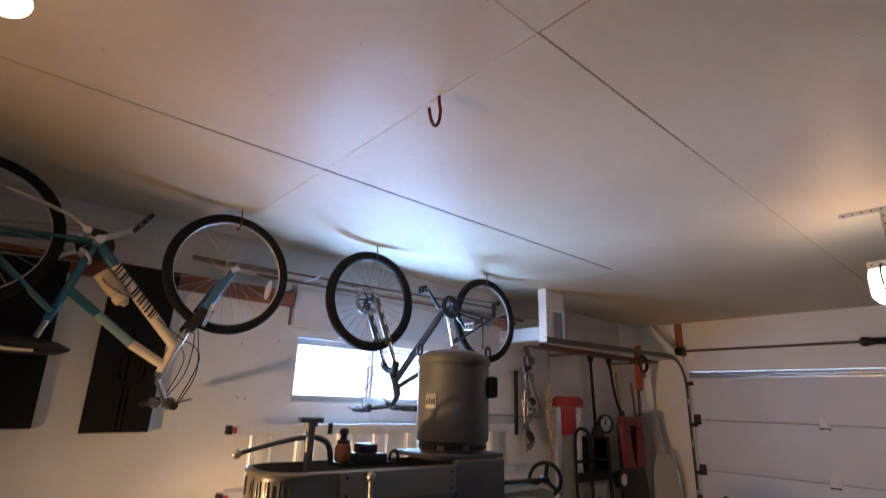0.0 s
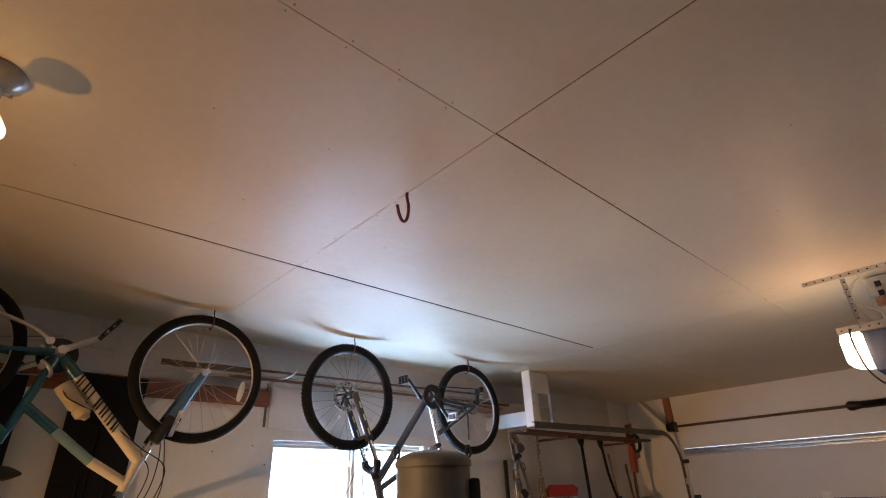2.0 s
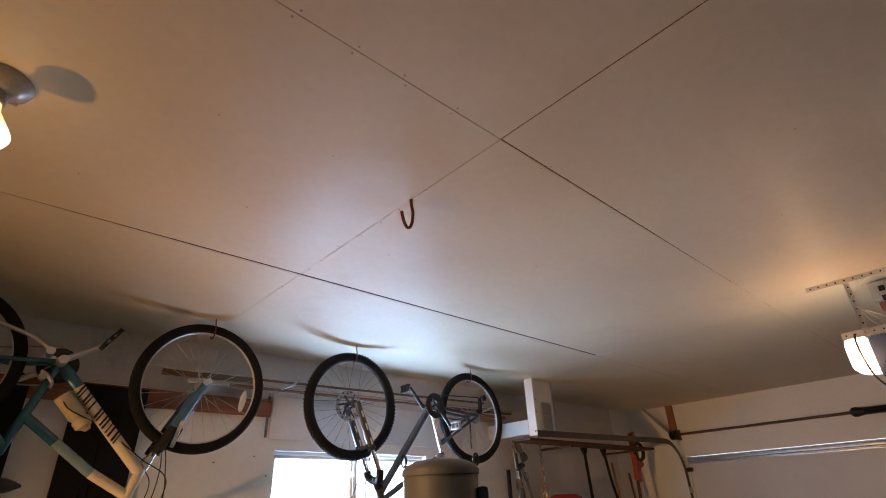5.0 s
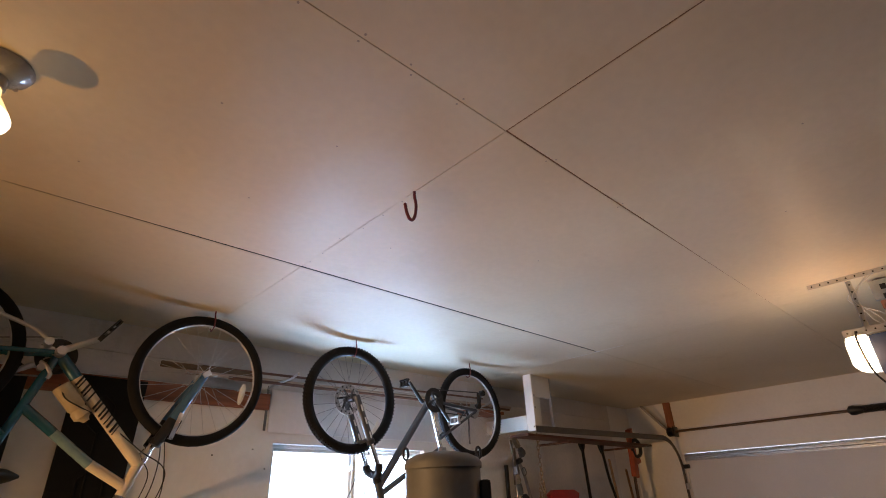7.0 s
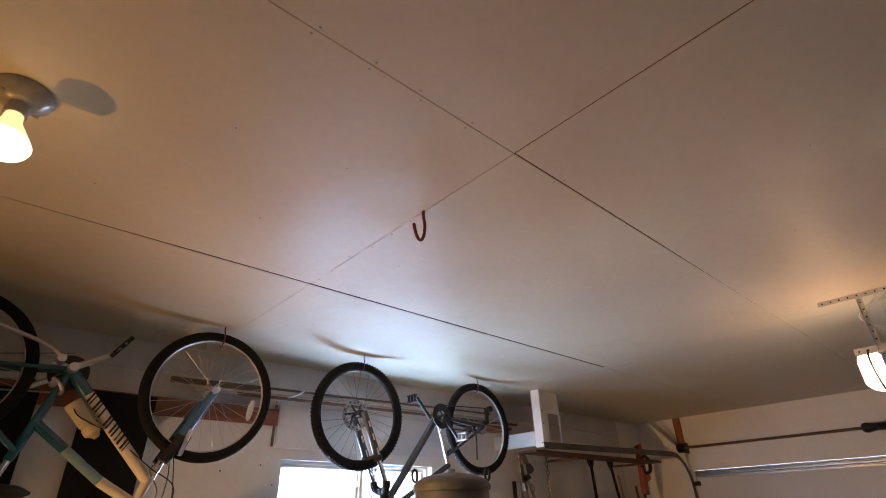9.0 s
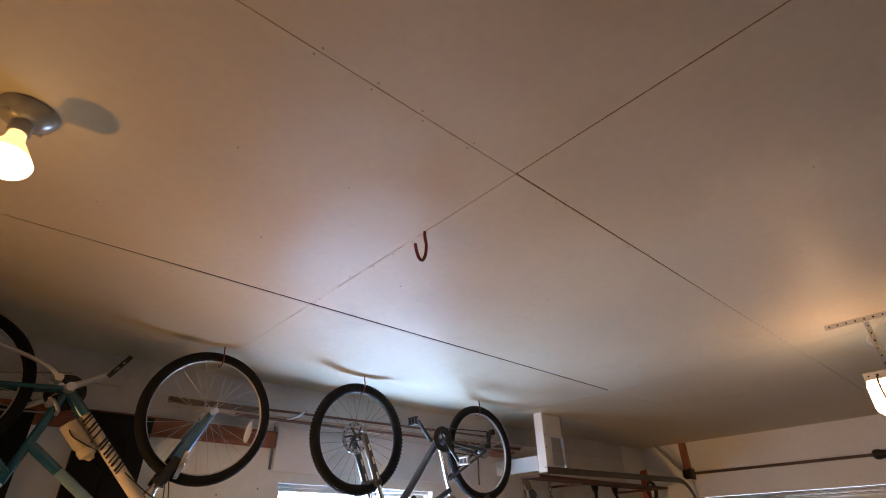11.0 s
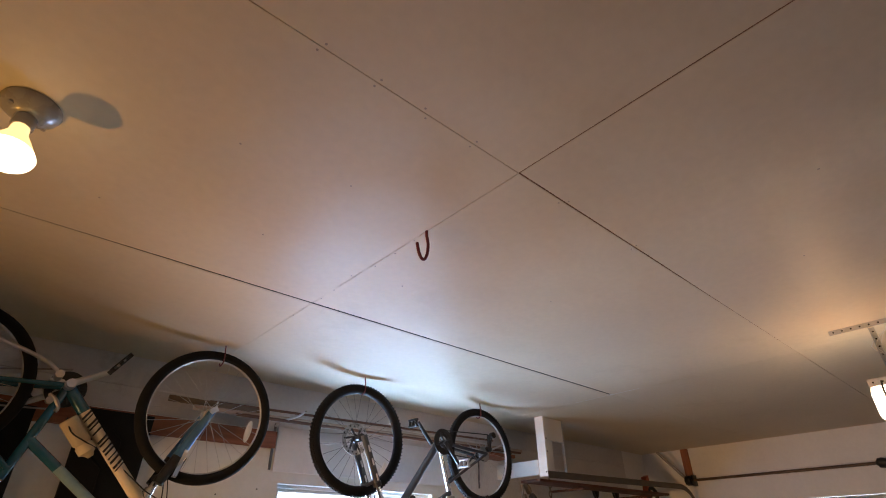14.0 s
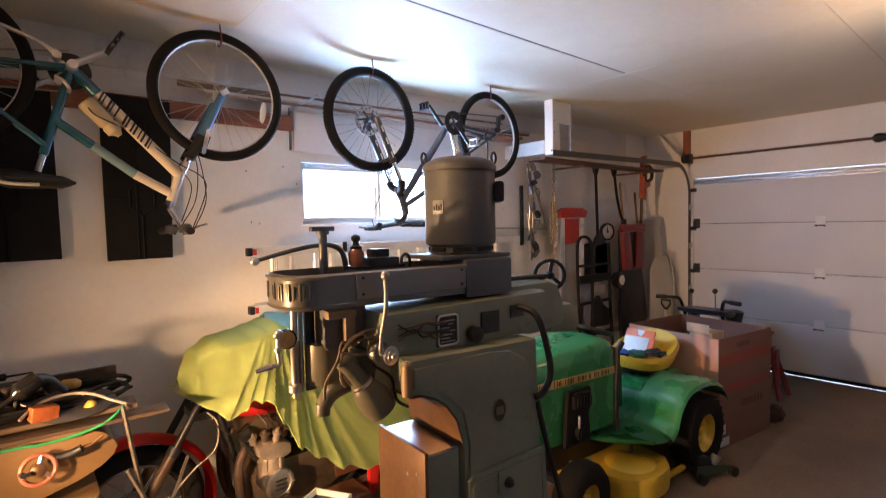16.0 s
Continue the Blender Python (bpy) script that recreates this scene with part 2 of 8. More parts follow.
GUARDGREY = mat("worn grey casting", (0.17, 0.165, 0.15), 0.33, 0.25, vary=0.14, scale=8, fine=70, bump=0.05)
PLATEGREY = mat("pale grey plate", (0.24, 0.245, 0.25), 0.42, 0.1, vary=0.08, scale=8)
MOUNTGREY = mat("mount grey", (0.115, 0.125, 0.138), 0.4, 0.1, vary=0.12, scale=8)
AMBER = mat("amber glass", (0.24, 0.09, 0.05), 0.12, vary=0.1, scale=20, coat=0.5)
CASTTAN = mat("tan cast metal", (0.27, 0.19, 0.115), 0.5, 0.2, vary=0.2, scale=15)
BRASSY = mat("brass", (0.55, 0.36, 0.14), 0.35, 0.8, vary=0.15, scale=20)
LAMPGREY = mat("lamp grey enamel", (0.150, 0.142, 0.100), 0.35, vary=0.12, scale=10)
CABLEGREY = mat("grey cable", (0.20, 0.155, 0.11), 0.6)
STRIPEYEL = mat("stripe yellow", (0.60, 0.42, 0.12), 0.4)
YELLOWSEAT = mat("yellow vinyl", (0.72, 0.44, 0.02), 0.3, vary=0.08, scale=10, coat=0.2)
PACKWHITE = mat("packet plastic", (0.66, 0.66, 0.64), 0.3)
ORANGERED = mat("orange card", (0.78, 0.16, 0.03), 0.45)
PACKBLUE = mat("print blue", (0.30, 0.38, 0.60), 0.4)
GLOVE = mat("dark green cloth", (0.02, 0.085, 0.06), 0.85)
# paler carton board with the lamp's light put into its colour
CARDLIT = mat("lamp-lit cardboard", (0.50, 0.27, 0.18), 0.75, vary=0.1, scale=5, fine=70)
PRINTRED = mat("printed red", (0.30, 0.07, 0.05), 0.7)
PRINTDARK = mat("printed brown", (0.14, 0.05, 0.04), 0.7)
BLUEDARK = mat("dark blue enamel", (0.025, 0.035, 0.055), 0.4)
JACKGREEN = mat("dark green enamel", (0.03, 0.05, 0.035), 0.45)
DARKCLOTH = mat("dark cloth", (0.05, 0.025, 0.02), 0.9, vary=0.2, scale=15)
PALEHOSE = mat("pale hose", (0.42, 0.38, 0.32), 0.5)
ENGINEALU = mat("dull engine alloy", (0.52, 0.44, 0.35), 0.36, 0.70, vary=0.25, scale=18, fine=90, stain=(0.28, 0.22, 0.16), stain_at=0.64)
EXHAUST = mat("rusty pipe", (0.10, 0.068, 0.048), 0.55, 0.5, vary=0.3, scale=14)
BRONZE = mat("bronze panel", (0.20, 0.09, 0.05), 0.4, 0.4)
WHEELRED = mat("worn red wheel", (0.42, 0.14, 0.08), 0.45, 0.2, vary=0.3, scale=30)
DARKWOOD = wood_mat("dark board", (0.06, 0.038, 0.023), (0.028, 0.018, 0.011))
GREYCORD = mat("grey cord", (0.24, 0.21, 0.18), 0.5)
DARKDISC = mat("dark pad", (0.045, 0.042, 0.040), 0.7)
STANDSTEEL = mat("bare stand steel", (0.10, 0.085, 0.068), 0.5, 0.4, vary=0.2, scale=20)
OLDCHAIN = mat("old chain steel", (0.30, 0.25, 0.19), 0.36, 0.9, vary=0.3, scale=30)
PALEBLUE = mat("pale blue sheet", (0.40, 0.52, 0.62), 0.4)

# ---- building helpers ----
def thing(name, m, label, category, group="", kind=""):
    ob = new(name)
    ob.matrix_world = m
    ob.empty_display_size = 0.1
    return tagged(ob, label, category, group, kind)


def part(name, bm, material, parent=None, label="", world=True, smooth=40):
    """Links a bmesh as one mesh under parent. world: its coordinates are the world's, else the thing's own."""
    me = bpy.data.meshes.new(name)
    top = parent
    while top is not None and top.parent is not None:
        top = top.parent
    if parent is not None and world:
        bm.transform(top.matrix_basis.inverted())
    bmesh.ops.recalc_face_normals(bm, faces=bm.faces)
    for f in bm.faces:
        f.smooth = True
    for e in bm.edges:
        if len(e.link_faces) == 2 and e.calc_face_angle(0) > radians(smooth):
            e.smooth = False
    bm.to_mesh(me)
    bm.free()
    me.materials.append(material)
    ob = new(name, me)
    if parent is not None:
        ob.parent = parent
    return tagged(ob, label)


def solid(name, bm, material, label, category, group="", kind=""):
    """A thing that is one mesh; its coordinates are the world's."""
    ob = part(name, bm, material, None, label)
    return tagged(ob, label, category, group, kind)


def B():
    return bmesh.new()


def box(bm, lo, hi, bevel=0.0, m=None):
    lo, hi = Vector(lo), Vector(hi)
    made = bmesh.ops.create_cube(bm, size=1.0)
    vs = made["verts"]
    for v in vs:
        v.co = Vector((lo[i] + (hi[i] - lo[i]) * (v.co[i] + 0.5) for i in range(3)))
    if bevel:
        es = list({e for v in vs for e in v.link_edges})
        out = bmesh.ops.bevel(bm, geom=es, offset=bevel, segments=2, profile=0.6, affect="EDGES")
        vs = list({v for f in out["faces"] for v in f.verts} | {v for v in vs if v.is_valid})
    if m is not None:
        bmesh.ops.transform(bm, matrix=m, verts=vs)
    return bm


def frame_of(d):
    d = Vector(d).normalized()
    a = Vector((0, 0, 1)) if abs(d.z) < 0.9 else Vector((1, 0, 0))
    u = d.cross(a).normalized()
    return u, d.cross(u).normalized(), d


def cyl(bm, p0, p1, r, r2=None, n=16, cap=True):
    p0, p1 = Vector(p0), Vector(p1)
    r2 = r if r2 is None else r2
    u, w, d = frame_of(p1 - p0)
    ring = []
    for p, q in ((p0, r), (p1, r2)):
        ring.append([bm.verts.new(p + u * math.cos(2 * math.pi * i / n) * q + w * math.sin(2 * math.pi * i / n) * q) for i in range(n)])
    for i in range(n):
        bm.faces.new((ring[0][i], ring[0][(i + 1) % n], ring[1][(i + 1) % n], ring[1][i]))
    if cap:
        bm.faces.new(ring[0][::-1]), bm.faces.new(ring[1])
    return bm


def spline(points, per=6):
    """A smooth line through the points."""
    ps = [Vector(p) for p in points]
    if len(ps) < 3:
        return ps
    out = []
    for i in range(len(ps) - 1):
        a, b, c, d = ps[max(i - 1, 0)], ps[i], ps[i + 1], ps[min(i + 2, len(ps) - 1)]
        for k in range(per):
            t = k / per
            out.append(0.5 * (2 * b + (c - a) * t + (2 * a - 5 * b + 4 * c - d) * t * t + (3 * b - a - 3 * c + d) * t ** 3))
    return out + [ps[-1]]


def tube(bm, points, r, n=8, per=0, r2=None, cap=True):
    ps = spline(points, per) if per else [Vector(p) for p in points]
    u, w, d = frame_of(ps[1] - ps[0])
    rings = []
    for i, p in enumerate(ps):
        t = (ps[min(i + 1, len(ps) - 1)] - ps[max(i - 1, 0)]).normalized()
        u = (u - t * u.dot(t)).normalized()
        w = t.cross(u)
        q = r if r2 is None else r + (r2 - r) * i / (len(ps) - 1)
        rings.append([bm.verts.new(p + u * math.cos(2 * math.pi * k / n) * q + w * math.sin(2 * math.pi * k / n) * q) for k in range(n)])
    for a, b in zip(rings, rings[1:]):
        for k in range(n):
            bm.faces.new((a[k], a[(k + 1) % n], b[(k + 1) % n], b[k]))
    if cap:
        bm.faces.new(rings[0][::-1]), bm.faces.new(rings[-1])
    return bm


def lathe(bm, profile, m=None, n=24, closed=False):
    """Turns (radius, height) pairs about z; m places it."""
    rings = []
    for r, h in profile:
        rings.append([bm.verts.new((r * math.cos(2 * math.pi * k / n), r * math.sin(2 * math.pi * k / n), h)) for k in range(n)])
    pairs = list(zip(rings, rings[1:])) + ([(rings[-1], rings[0])] if closed else [])
    for a, b in pairs:
        for k in range(n):
            bm.faces.new((a[k], a[(k + 1) % n], b[(k + 1) % n], b[k]))
    if not closed:
        bm.faces.new(rings[0][::-1]), bm.faces.new(rings[-1])
    if m is not None:
        bmesh.ops.transform(bm, matrix=m, verts=[v for r in rings for v in r])
    return bm


def ball(bm, at, r, squash=(1, 1, 1), n=12):
    out = bmesh.ops.create_uvsphere(bm, u_segments=n, v_segments=max(6, n // 2), radius=r)
    for v in out["verts"]:
        v.co = Vector([v.co[i] * squash[i] for i in range(3)]) + Vector(at)
    return bm


def prism(bm, outline, lo, hi, axis=1, bevel=0.0):
    """Pushes a flat outline, given in the two other axes, from lo to hi along axis."""
    def place(a, b, c):
        v = [0, 0, 0]
        v[axis] = c
        v[(0 if axis else 1)], v[(2 if axis < 2 else 1)] = a, b
        return v
    front = [bm.verts.new(place(a, b, lo)) for a, b in outline]
    back = [bm.verts.new(place(a, b, hi)) for a, b in outline]
    faces = [bm.faces.new(front), bm.faces.new(back[::-1])]
    n = len(outline)
    for i in range(n):
        faces.append(bm.faces.new((front[i], back[i], back[(i + 1) % n], front[(i + 1) % n])))
    if bevel:
        es = [e for e in {e for f in faces[:2] for e in f.edges}]
        bmesh.ops.recalc_face_normals(bm, faces=faces)
        bmesh.ops.bevel(bm, geom=es, offset=bevel, segments=2, profile=0.6, affect="EDGES")
    return bm


def ring_m(at, normal=(0, 1, 0)):
    """Turns the z axis of a lathe to normal, at a place."""
    u, w, d = frame_of(normal)
    return Matrix.Translation(at) @ Matrix((u, w, d)).transposed().to_4x4()


def rounded(x0, z0, x1, z1, r, n=4):
    out = []
    for cx, cz, a0 in ((x1 - r, z1 - r, 0), (x0 + r, z1 - r, 90), (x0 + r, z0 + r, 180), (x1 - r, z0 + r, 270)):
        for k in range(n + 1):
            a = radians(a0 + 90 * k / n)
            out.append((cx + r * math.cos(a), cz + r * math.sin(a)))
    return out


# ---- the garage ----
X0, X1, Y0, Y1, H = -2.6, 6.30, -3.2, 3.33, 2.70
WIN = (1.68, 2.95, 1.685, 2.10)
DOOR_L, DOOR_R, DOOR_H = 2.74, -2.14, 2.135


def structure(name, bm, material, label, category="wall", parent=None):
    if parent is not None:
        return part(name, bm, material, parent, label)
    return tagged(part(name, bm, material, None, label), label, category, kind="structure")


def build_shell():
    bm = B()
    box(bm, (X0 - 0.2, Y0 - 0.2, -0.15), (X1 + 0.055, Y1 + 0.2, 0))
    structure("floor", bm, CONCRETE, "brown-grey stained concrete garage floor", "floor")
    # window wall, with the opening left free
    bm = B()
    x0, x1, z0, z1 = WIN
    box(bm, (X0 - 0.2, Y1, 0), (x0, Y1 + 0.15, H + 0.1))
    box(bm, (x1, Y1, 0), (X1 + 0.2, Y1 + 0.15, H + 0.1))
    box(bm, (x0, Y1, 0), (x1, Y1 + 0.15, z0))
    box(bm, (x0, Y1, z1), (x1, Y1 + 0.15, H + 0.1))
    structure("wall_north", bm, WALLP, "cream painted drywall behind the hanging bicycles")
    bm = B()
    box(bm, (X1, DOOR_L, 0), (X1 + 0.15, Y1, H + 0.1))
    box(bm, (X1, Y0, 0), (X1 + 0.15, DOOR_R, H + 0.1))
    box(bm, (X1, DOOR_R, DOOR_H), (X1 + 0.15, DOOR_L, H + 0.1))
    structure("wall_east", bm, WALLP, "cream painted wall round the garage door")
    bm = B()
    box(bm, (X0 - 0.2, Y0 - 0.15, 0), (X1 + 0.2, Y0, H + 0.1))
    structure("wall_south", bm, WALLP, "plain cream painted wall")
    bm = B()
    box(bm, (X0 - 0.15, Y0, 0), (X0, Y1, H + 0.1))
    structure("wall_west", bm, WALLP, "plain cream painted wall")


def build_ceiling():
    """Sheets of drywall, 2.44 by 1.22 m, with open joints under a dark backing, all in one mesh."""
    bm = B()
    xs = [X0, -1.34, 1.10, 3.54, 5.98, X1]
    ys = [Y0, -2.86, -1.64, -0.42, 0.80, 2.02, 3.24, Y1]
    for i in range(len(xs) - 1):
        for j in range(len(ys) - 1):
            if ys[j] == 3.24:
                continue
            g = [0.0010, 0.0010, 0.0016, 0.0016]     # -x, +x, -y, +y half joints
            if ys[j] == 2.02:
                g[2] = (0.0, 0.0057, 0.0073, 0.0010, 0.0010)[i]
            if ys[j + 1] == 2.02:
                g[3] = (0.0, 0.0057, 0.0073, 0.0010, 0.0010)[i]
            if ys[j + 1] == 0.80 and i == 1:
                g[3] = 0.0013
            if ys[j] == 0.80 and i == 1:
                g[2] = 0.0013
            if ys[j + 1] == 0.80 and i == 2:
                g[3] = 0.0044
            if ys[j] == 0.80 and i in (1, 2):
                g[0 if i == 2 else 1] = 0.0015
            if ys[j] < 0.8 and i in (1, 2):
                g[0 if i == 2 else 1] = 0.0024
            y1 = Y1 if ys[j + 1] == 3.24 else ys[j + 1] - g[3]
            box(bm, (xs[i] + g[0], ys[j] + g[2], H), (xs[i + 1] - g[1], y1, H + 0.012))
    # compound that fills part of the open joints
    for s in (-1, 1):
        prism(bm, [(-1.338, 2.02 + 0.0057 * s), (0.75, 2.02 + 0.0057 * s), (-0.05, 2.02 + 0.0015 * s), (-1.338, 2.02 + 0.0011 * s)], H + 0.0002, H + 0.012, 2, 0)
    for y0, y1 in ((1.255, 1.345), (1.40, 1.43), (1.56, 1.63), (1.79, 1.985)):
        prism(bm, [(1.10 - 0.0016, y0), (1.10 + 0.0016, y0 + 0.02), (1.10 + 0.0016, y1 - 0.015), (1.10 - 0.0016, y1)], H - 0.0004, H + 0.012, 2, 0)
    prism(bm, [(1.9, 0.80 - 0.0044), (3.538, 0.80 - 0.0044), (3.538, 0.80 - 0.0002), (2.6, 0.80 - 0.0010)], H + 0.0002, H + 0.012, 2, 0)
    ob = structure("ceiling", bm, CEIL, "off-white painted drywall ceiling with open sheet joints", "ceiling")
    bm = B()
    box(bm, (X0 - 0.2, Y0 - 0.2, H + 0.013), (X1 + 0.2, Y1 + 0.2, H + 0.1))
    # dark strips fill the open joints, the gap's shade put into their colour
    box(bm, (-0.40, 2.02 - 0.0056, H + 0.0015), (1.10, 2.02 + 0.0056, H + 0.02))
    box(bm, (1.10, 2.02 - 0.0072, H + 0.0015), (3.54, 2.02 + 0.0072, H + 0.02))
    structure("ceiling_backing", bm, DARKGAP, "dark backing above and inside the ceiling joints", "ceiling")
    bm = B()
    box(bm, (1.10, 0.80 - 0.0042, H + 0.0015), (3.45, 0.80 + 0.0014, H + 0.0125))
    box(bm, (1.10 - 0.0023, Y0, H + 0.0015), (1.10 + 0.0023, 0.795, H + 0.0125))
    structure("joint_strip", bm, BROWNGAP, "brown strips in the open ceiling joints", "ceiling")
    return ob


build_shell()
build_ceiling()


def build_window():
    x0, x1, z0, z1 = WIN
    y = Y1 + 0.05
    win = tagged(new("window_1"), "wide white sliding basement-style window, bright outside", "window", kind="structure")
    win.matrix_world = pose(x0, y, z0)
    bm = B()
    t = 0.020
    for lo, hi in (((x0, y, z0), (x1, y + 0.06, z0 + t)), ((x0, y, z1 - t), (x1, y + 0.06, z1)),
                   ((x0, y, z0 + t), (x0 + t, y + 0.06, z1 - t)), ((x1 - t, y, z0 + t), (x1, y + 0.06, z1 - t))):
        box(bm, lo, hi, 0.003)
    part("window_frame", bm, WHITE, win)
    xm = 2.33
    for k, (a, b, dy) in enumerate(((x0 + t, xm + 0.02, 0.012), (xm - 0.02, x1 - t, 0.034))):
        bm = B()
        s = 0.020
        zz0, zz1 = z0 + t, z1 - t
        for lo, hi in (((a, y + dy, zz0), (b, y + dy + 0.02, zz0 + s)), ((a, y + dy, zz1 - s), (b, y + dy + 0.02, zz1)),
                       ((a, y + dy, zz0 + s), (a + s, y + dy + 0.02, zz1 - s)), ((b - s, y + dy, zz0 + s), (b, y + dy + 0.02, zz1 - s))):
            box(bm, lo, hi, 0.002)
        sash = part("sash", bm, WHITE, win)
        bm = B()
        box(bm, (a + s, y + dy + 0.008, zz0 + s), (b - s, y + dy + 0.012, zz1 - s))
        pane = part("pane", bm, PANE, sash)
        pane.visible_shadow = False
    bm = B()
    box(bm, (x0 - 0.01, Y1 - 0.012, z0 - 0.012), (x1 + 0.01, Y1 + 0.05, z0), 0.003)
    part("window_sill", bm, WHITE, win)
    bm = B()
    box(bm, (x0 - 6, Y1 + 3.0, -1.0), (x1 + 6, Y1 + 3.05, 5.0))
    structure("backdrop", bm, OUTSIDE, "bright overexposed daylight outside the window", "backdrop")


def build_garage_door():
    door = tagged(new("door_1"), "closed white sectional garage door with plain panels", "garage door", kind="structure")
    door.matrix_world = pose(X1 + 0.06, (DOOR_L + DOOR_R) / 2, 0)
    zs = [0.05, 0.555, 1.082, 1.608, 2.13]
    for k in range(4):
        bm = B()
        box(bm, (X1 + 0.03, DOOR_R - 0.02, zs[k]), (X1 + 0.075, DOOR_L + 0.02, zs[k + 1] - 0.006), 0.0015)
        panel = part("panel", bm, DOORP, door)
        bm = B()
        box(bm, (X1 + 0.048, DOOR_R - 0.015, zs[k + 1] - 0.0055), (X1 + 0.07, DOOR_L + 0.015, zs[k + 1] - 0.0005))
        part("joint", bm, DARKGAP, door)
    for k in range(1, 4):
        for y in (DOOR_L - 0.03, 1.505, 0.30, -0.9, -2.1):
            bm = B()
            edge = abs(y - DOOR_L) < 0.1
            box(bm, (X1 + 0.024, y - 0.042, zs[k] - 0.055), (X1 + 0.0295, y + 0.042, zs[k] + 0.055), 0.002)
            box(bm, (X1 + 0.004, y - 0.030, zs[k] - 0.030), (X1 + 0.024, y + 0.030, zs[k] + 0.032), 0.006)
            hinge = part("hinge", bm, BLACKMET if edge else WHITE, door, "dark roller hinge" if edge else "white door hinge plate")
            bm = B()
            cyl(bm, (X1 + 0.004, y - 0.045, zs[k] - 0.036), (X1 + 0.004, y + 0.045, zs[k] - 0.036), 0.006, n=10)
            for s in (-1, 1):
                cyl(bm, (X1 + 0.024, y + 0.034 * s, zs[k] - 0.044), (X1 + 0.018, y + 0.034 * s, zs[k] - 0.044), 0.007, n=8)
            part("pin", bm, BLACKMET, hinge, "dark hinge pin and bolts")
    bm = B()
    box(bm, (X1 + 0.022, DOOR_R, 2.055), (X1 + 0.03, DOOR_L, 2.125), 0.002)
    cyl(bm, (X1 + 0.012, DOOR_R, 2.075), (X1 + 0.012, DOOR_L, 2.075), 0.010, n=10)
    cyl(bm, (X1 + 0.012, DOOR_R, 2.108), (X1 + 0.012, DOOR_L, 2.108), 0.008, n=10)
    part("strut", bm, GALV, door, "galvanised stiffening strut")
    bm = B()
    box(bm, (X1 + 0.03, DOOR_R, 0.009), (X1 + 0.07, DOOR_L, 0.049))
    part("bottom_seal", bm, RUBBER, door)
    # ground outside; its daylight is given off by a glowing material
    bm = B()
    box(bm, (X1 + 0.057, -6, -0.15), (X1 + 8, 8, -0.001))
    structure("driveway", bm, OUTSIDE, "driveway glowing in place of daylight under the garage door", "ground")


build_window()
build_garage_door()


def build_bike_wheel(name, hub, parent, r=0.335, tyre=0.024, axle=(0, 1, 0), spokes=28, rim_w=0.010, rim_mat=None, disc=False, knobs=0, hub_mat=None):
    """A spoked bicycle wheel about its hub."""
    m = ring_m(hub, axle)
    bm = B()
    rr = r - tyre
    lathe(bm, [(rr + tyre * math.cos(a), tyre * math.sin(a)) for a in [2 * math.pi * k / 10 for k in range(10)]], m, 56, True)
    if knobs:
        for k in range(knobs):
            a = 2 * math.pi * k / knobs
            for side in (-0.55, 0.0, 0.55):
                q = m @ pose(0, 0, 0, 0, 0, math.degrees(a + abs(side) * 0.05)) @ Matrix.Translation((r - 0.0010 - abs(side) * 0.0095, 0, side * tyre * 1.1))
                box(bm, (-0.003, -0.0036, -0.005), (0.0038, 0.0036, 0.005), 0, q)
    wheel = part(name, bm, RUBBER, parent, "black knobbly tyre" if knobs else "black road tyre")
    bm = B()
    k = rr - tyre * 0.55
    lathe(bm, [(k, -rim_w), (k - 0.011, -rim_w * 0.8), (k - 0.015, 0), (k - 0.011, rim_w * 0.8), (k, rim_w), (k - 0.004, 0)], m, 48, True)
    part("rim", bm, rim_mat or RIMGREY, wheel, "black rim" if rim_mat else "dull aluminium rim")
    bm = B()
    lathe(bm, [(0.006, -0.06), (0.012, -0.045), (0.024, -0.036), (0.024, -0.030), (0.013, -0.026), (0.013, 0.026), (0.024, 0.030), (0.024, 0.036), (0.012, 0.045), (0.006, 0.06)], m, 14)
    part("hub", bm, hub_mat or STEEL, wheel)
    bm = B()
    for s in range(spokes):
        a = 2 * math.pi * s / spokes
        side = 1 if s % 2 else -1
        lean = (0.45 if (s // 2) % 2 else -0.45)
        p0 = m @ Vector((0.022 * math.cos(a + lean * 2.2), 0.022 * math.sin(a + lean * 2.2), side * 0.033))
        p1 = m @ Vector(((k - 0.011) * math.cos(a), (k - 0.011) * math.sin(a), 0))
        cyl(bm, p0, p1, 0.0011, n=4, cap=False)
    part("spokes", bm, DARKSTEEL if rim_mat else RIMGREY, wheel, "thin steel spokes")
    if disc:
        bm = B()
        lathe(bm, [(0.066, 0.040), (0.094, 0.040), (0.094, 0.042), (0.066, 0.042)], m, 28, True)
        part("brake_disc", bm, DULLSTEEL, wheel, "drilled steel brake disc")
        for s in range(6):
            bm = B()
            a = 2 * math.pi * s / 6
            cyl(bm, m @ Vector((0.02 * math.cos(a + 0.6), 0.02 * math.sin(a + 0.6), 0.041)), m @ Vector((0.068 * math.cos(a), 0.068 * math.sin(a), 0.041)), 0.007, n=6)
            part("disc_arm", bm, BLACKMET, wheel)
        for s in range(18):
            bm = B()
            a = 2 * math.pi * s / 18
            q = Vector(((0.075 if s % 2 else 0.085) * math.cos(a), (0.075 if s % 2 else 0.085) * math.sin(a), 0))
            cyl(bm, m @ (q + Vector((0, 0, 0.0385))), m @ (q + Vector((0, 0, 0.0430))), 0.0055, n=8)
            part("disc_hole", bm, BLACKMET, wheel)
    return wheel


YB = 2.85


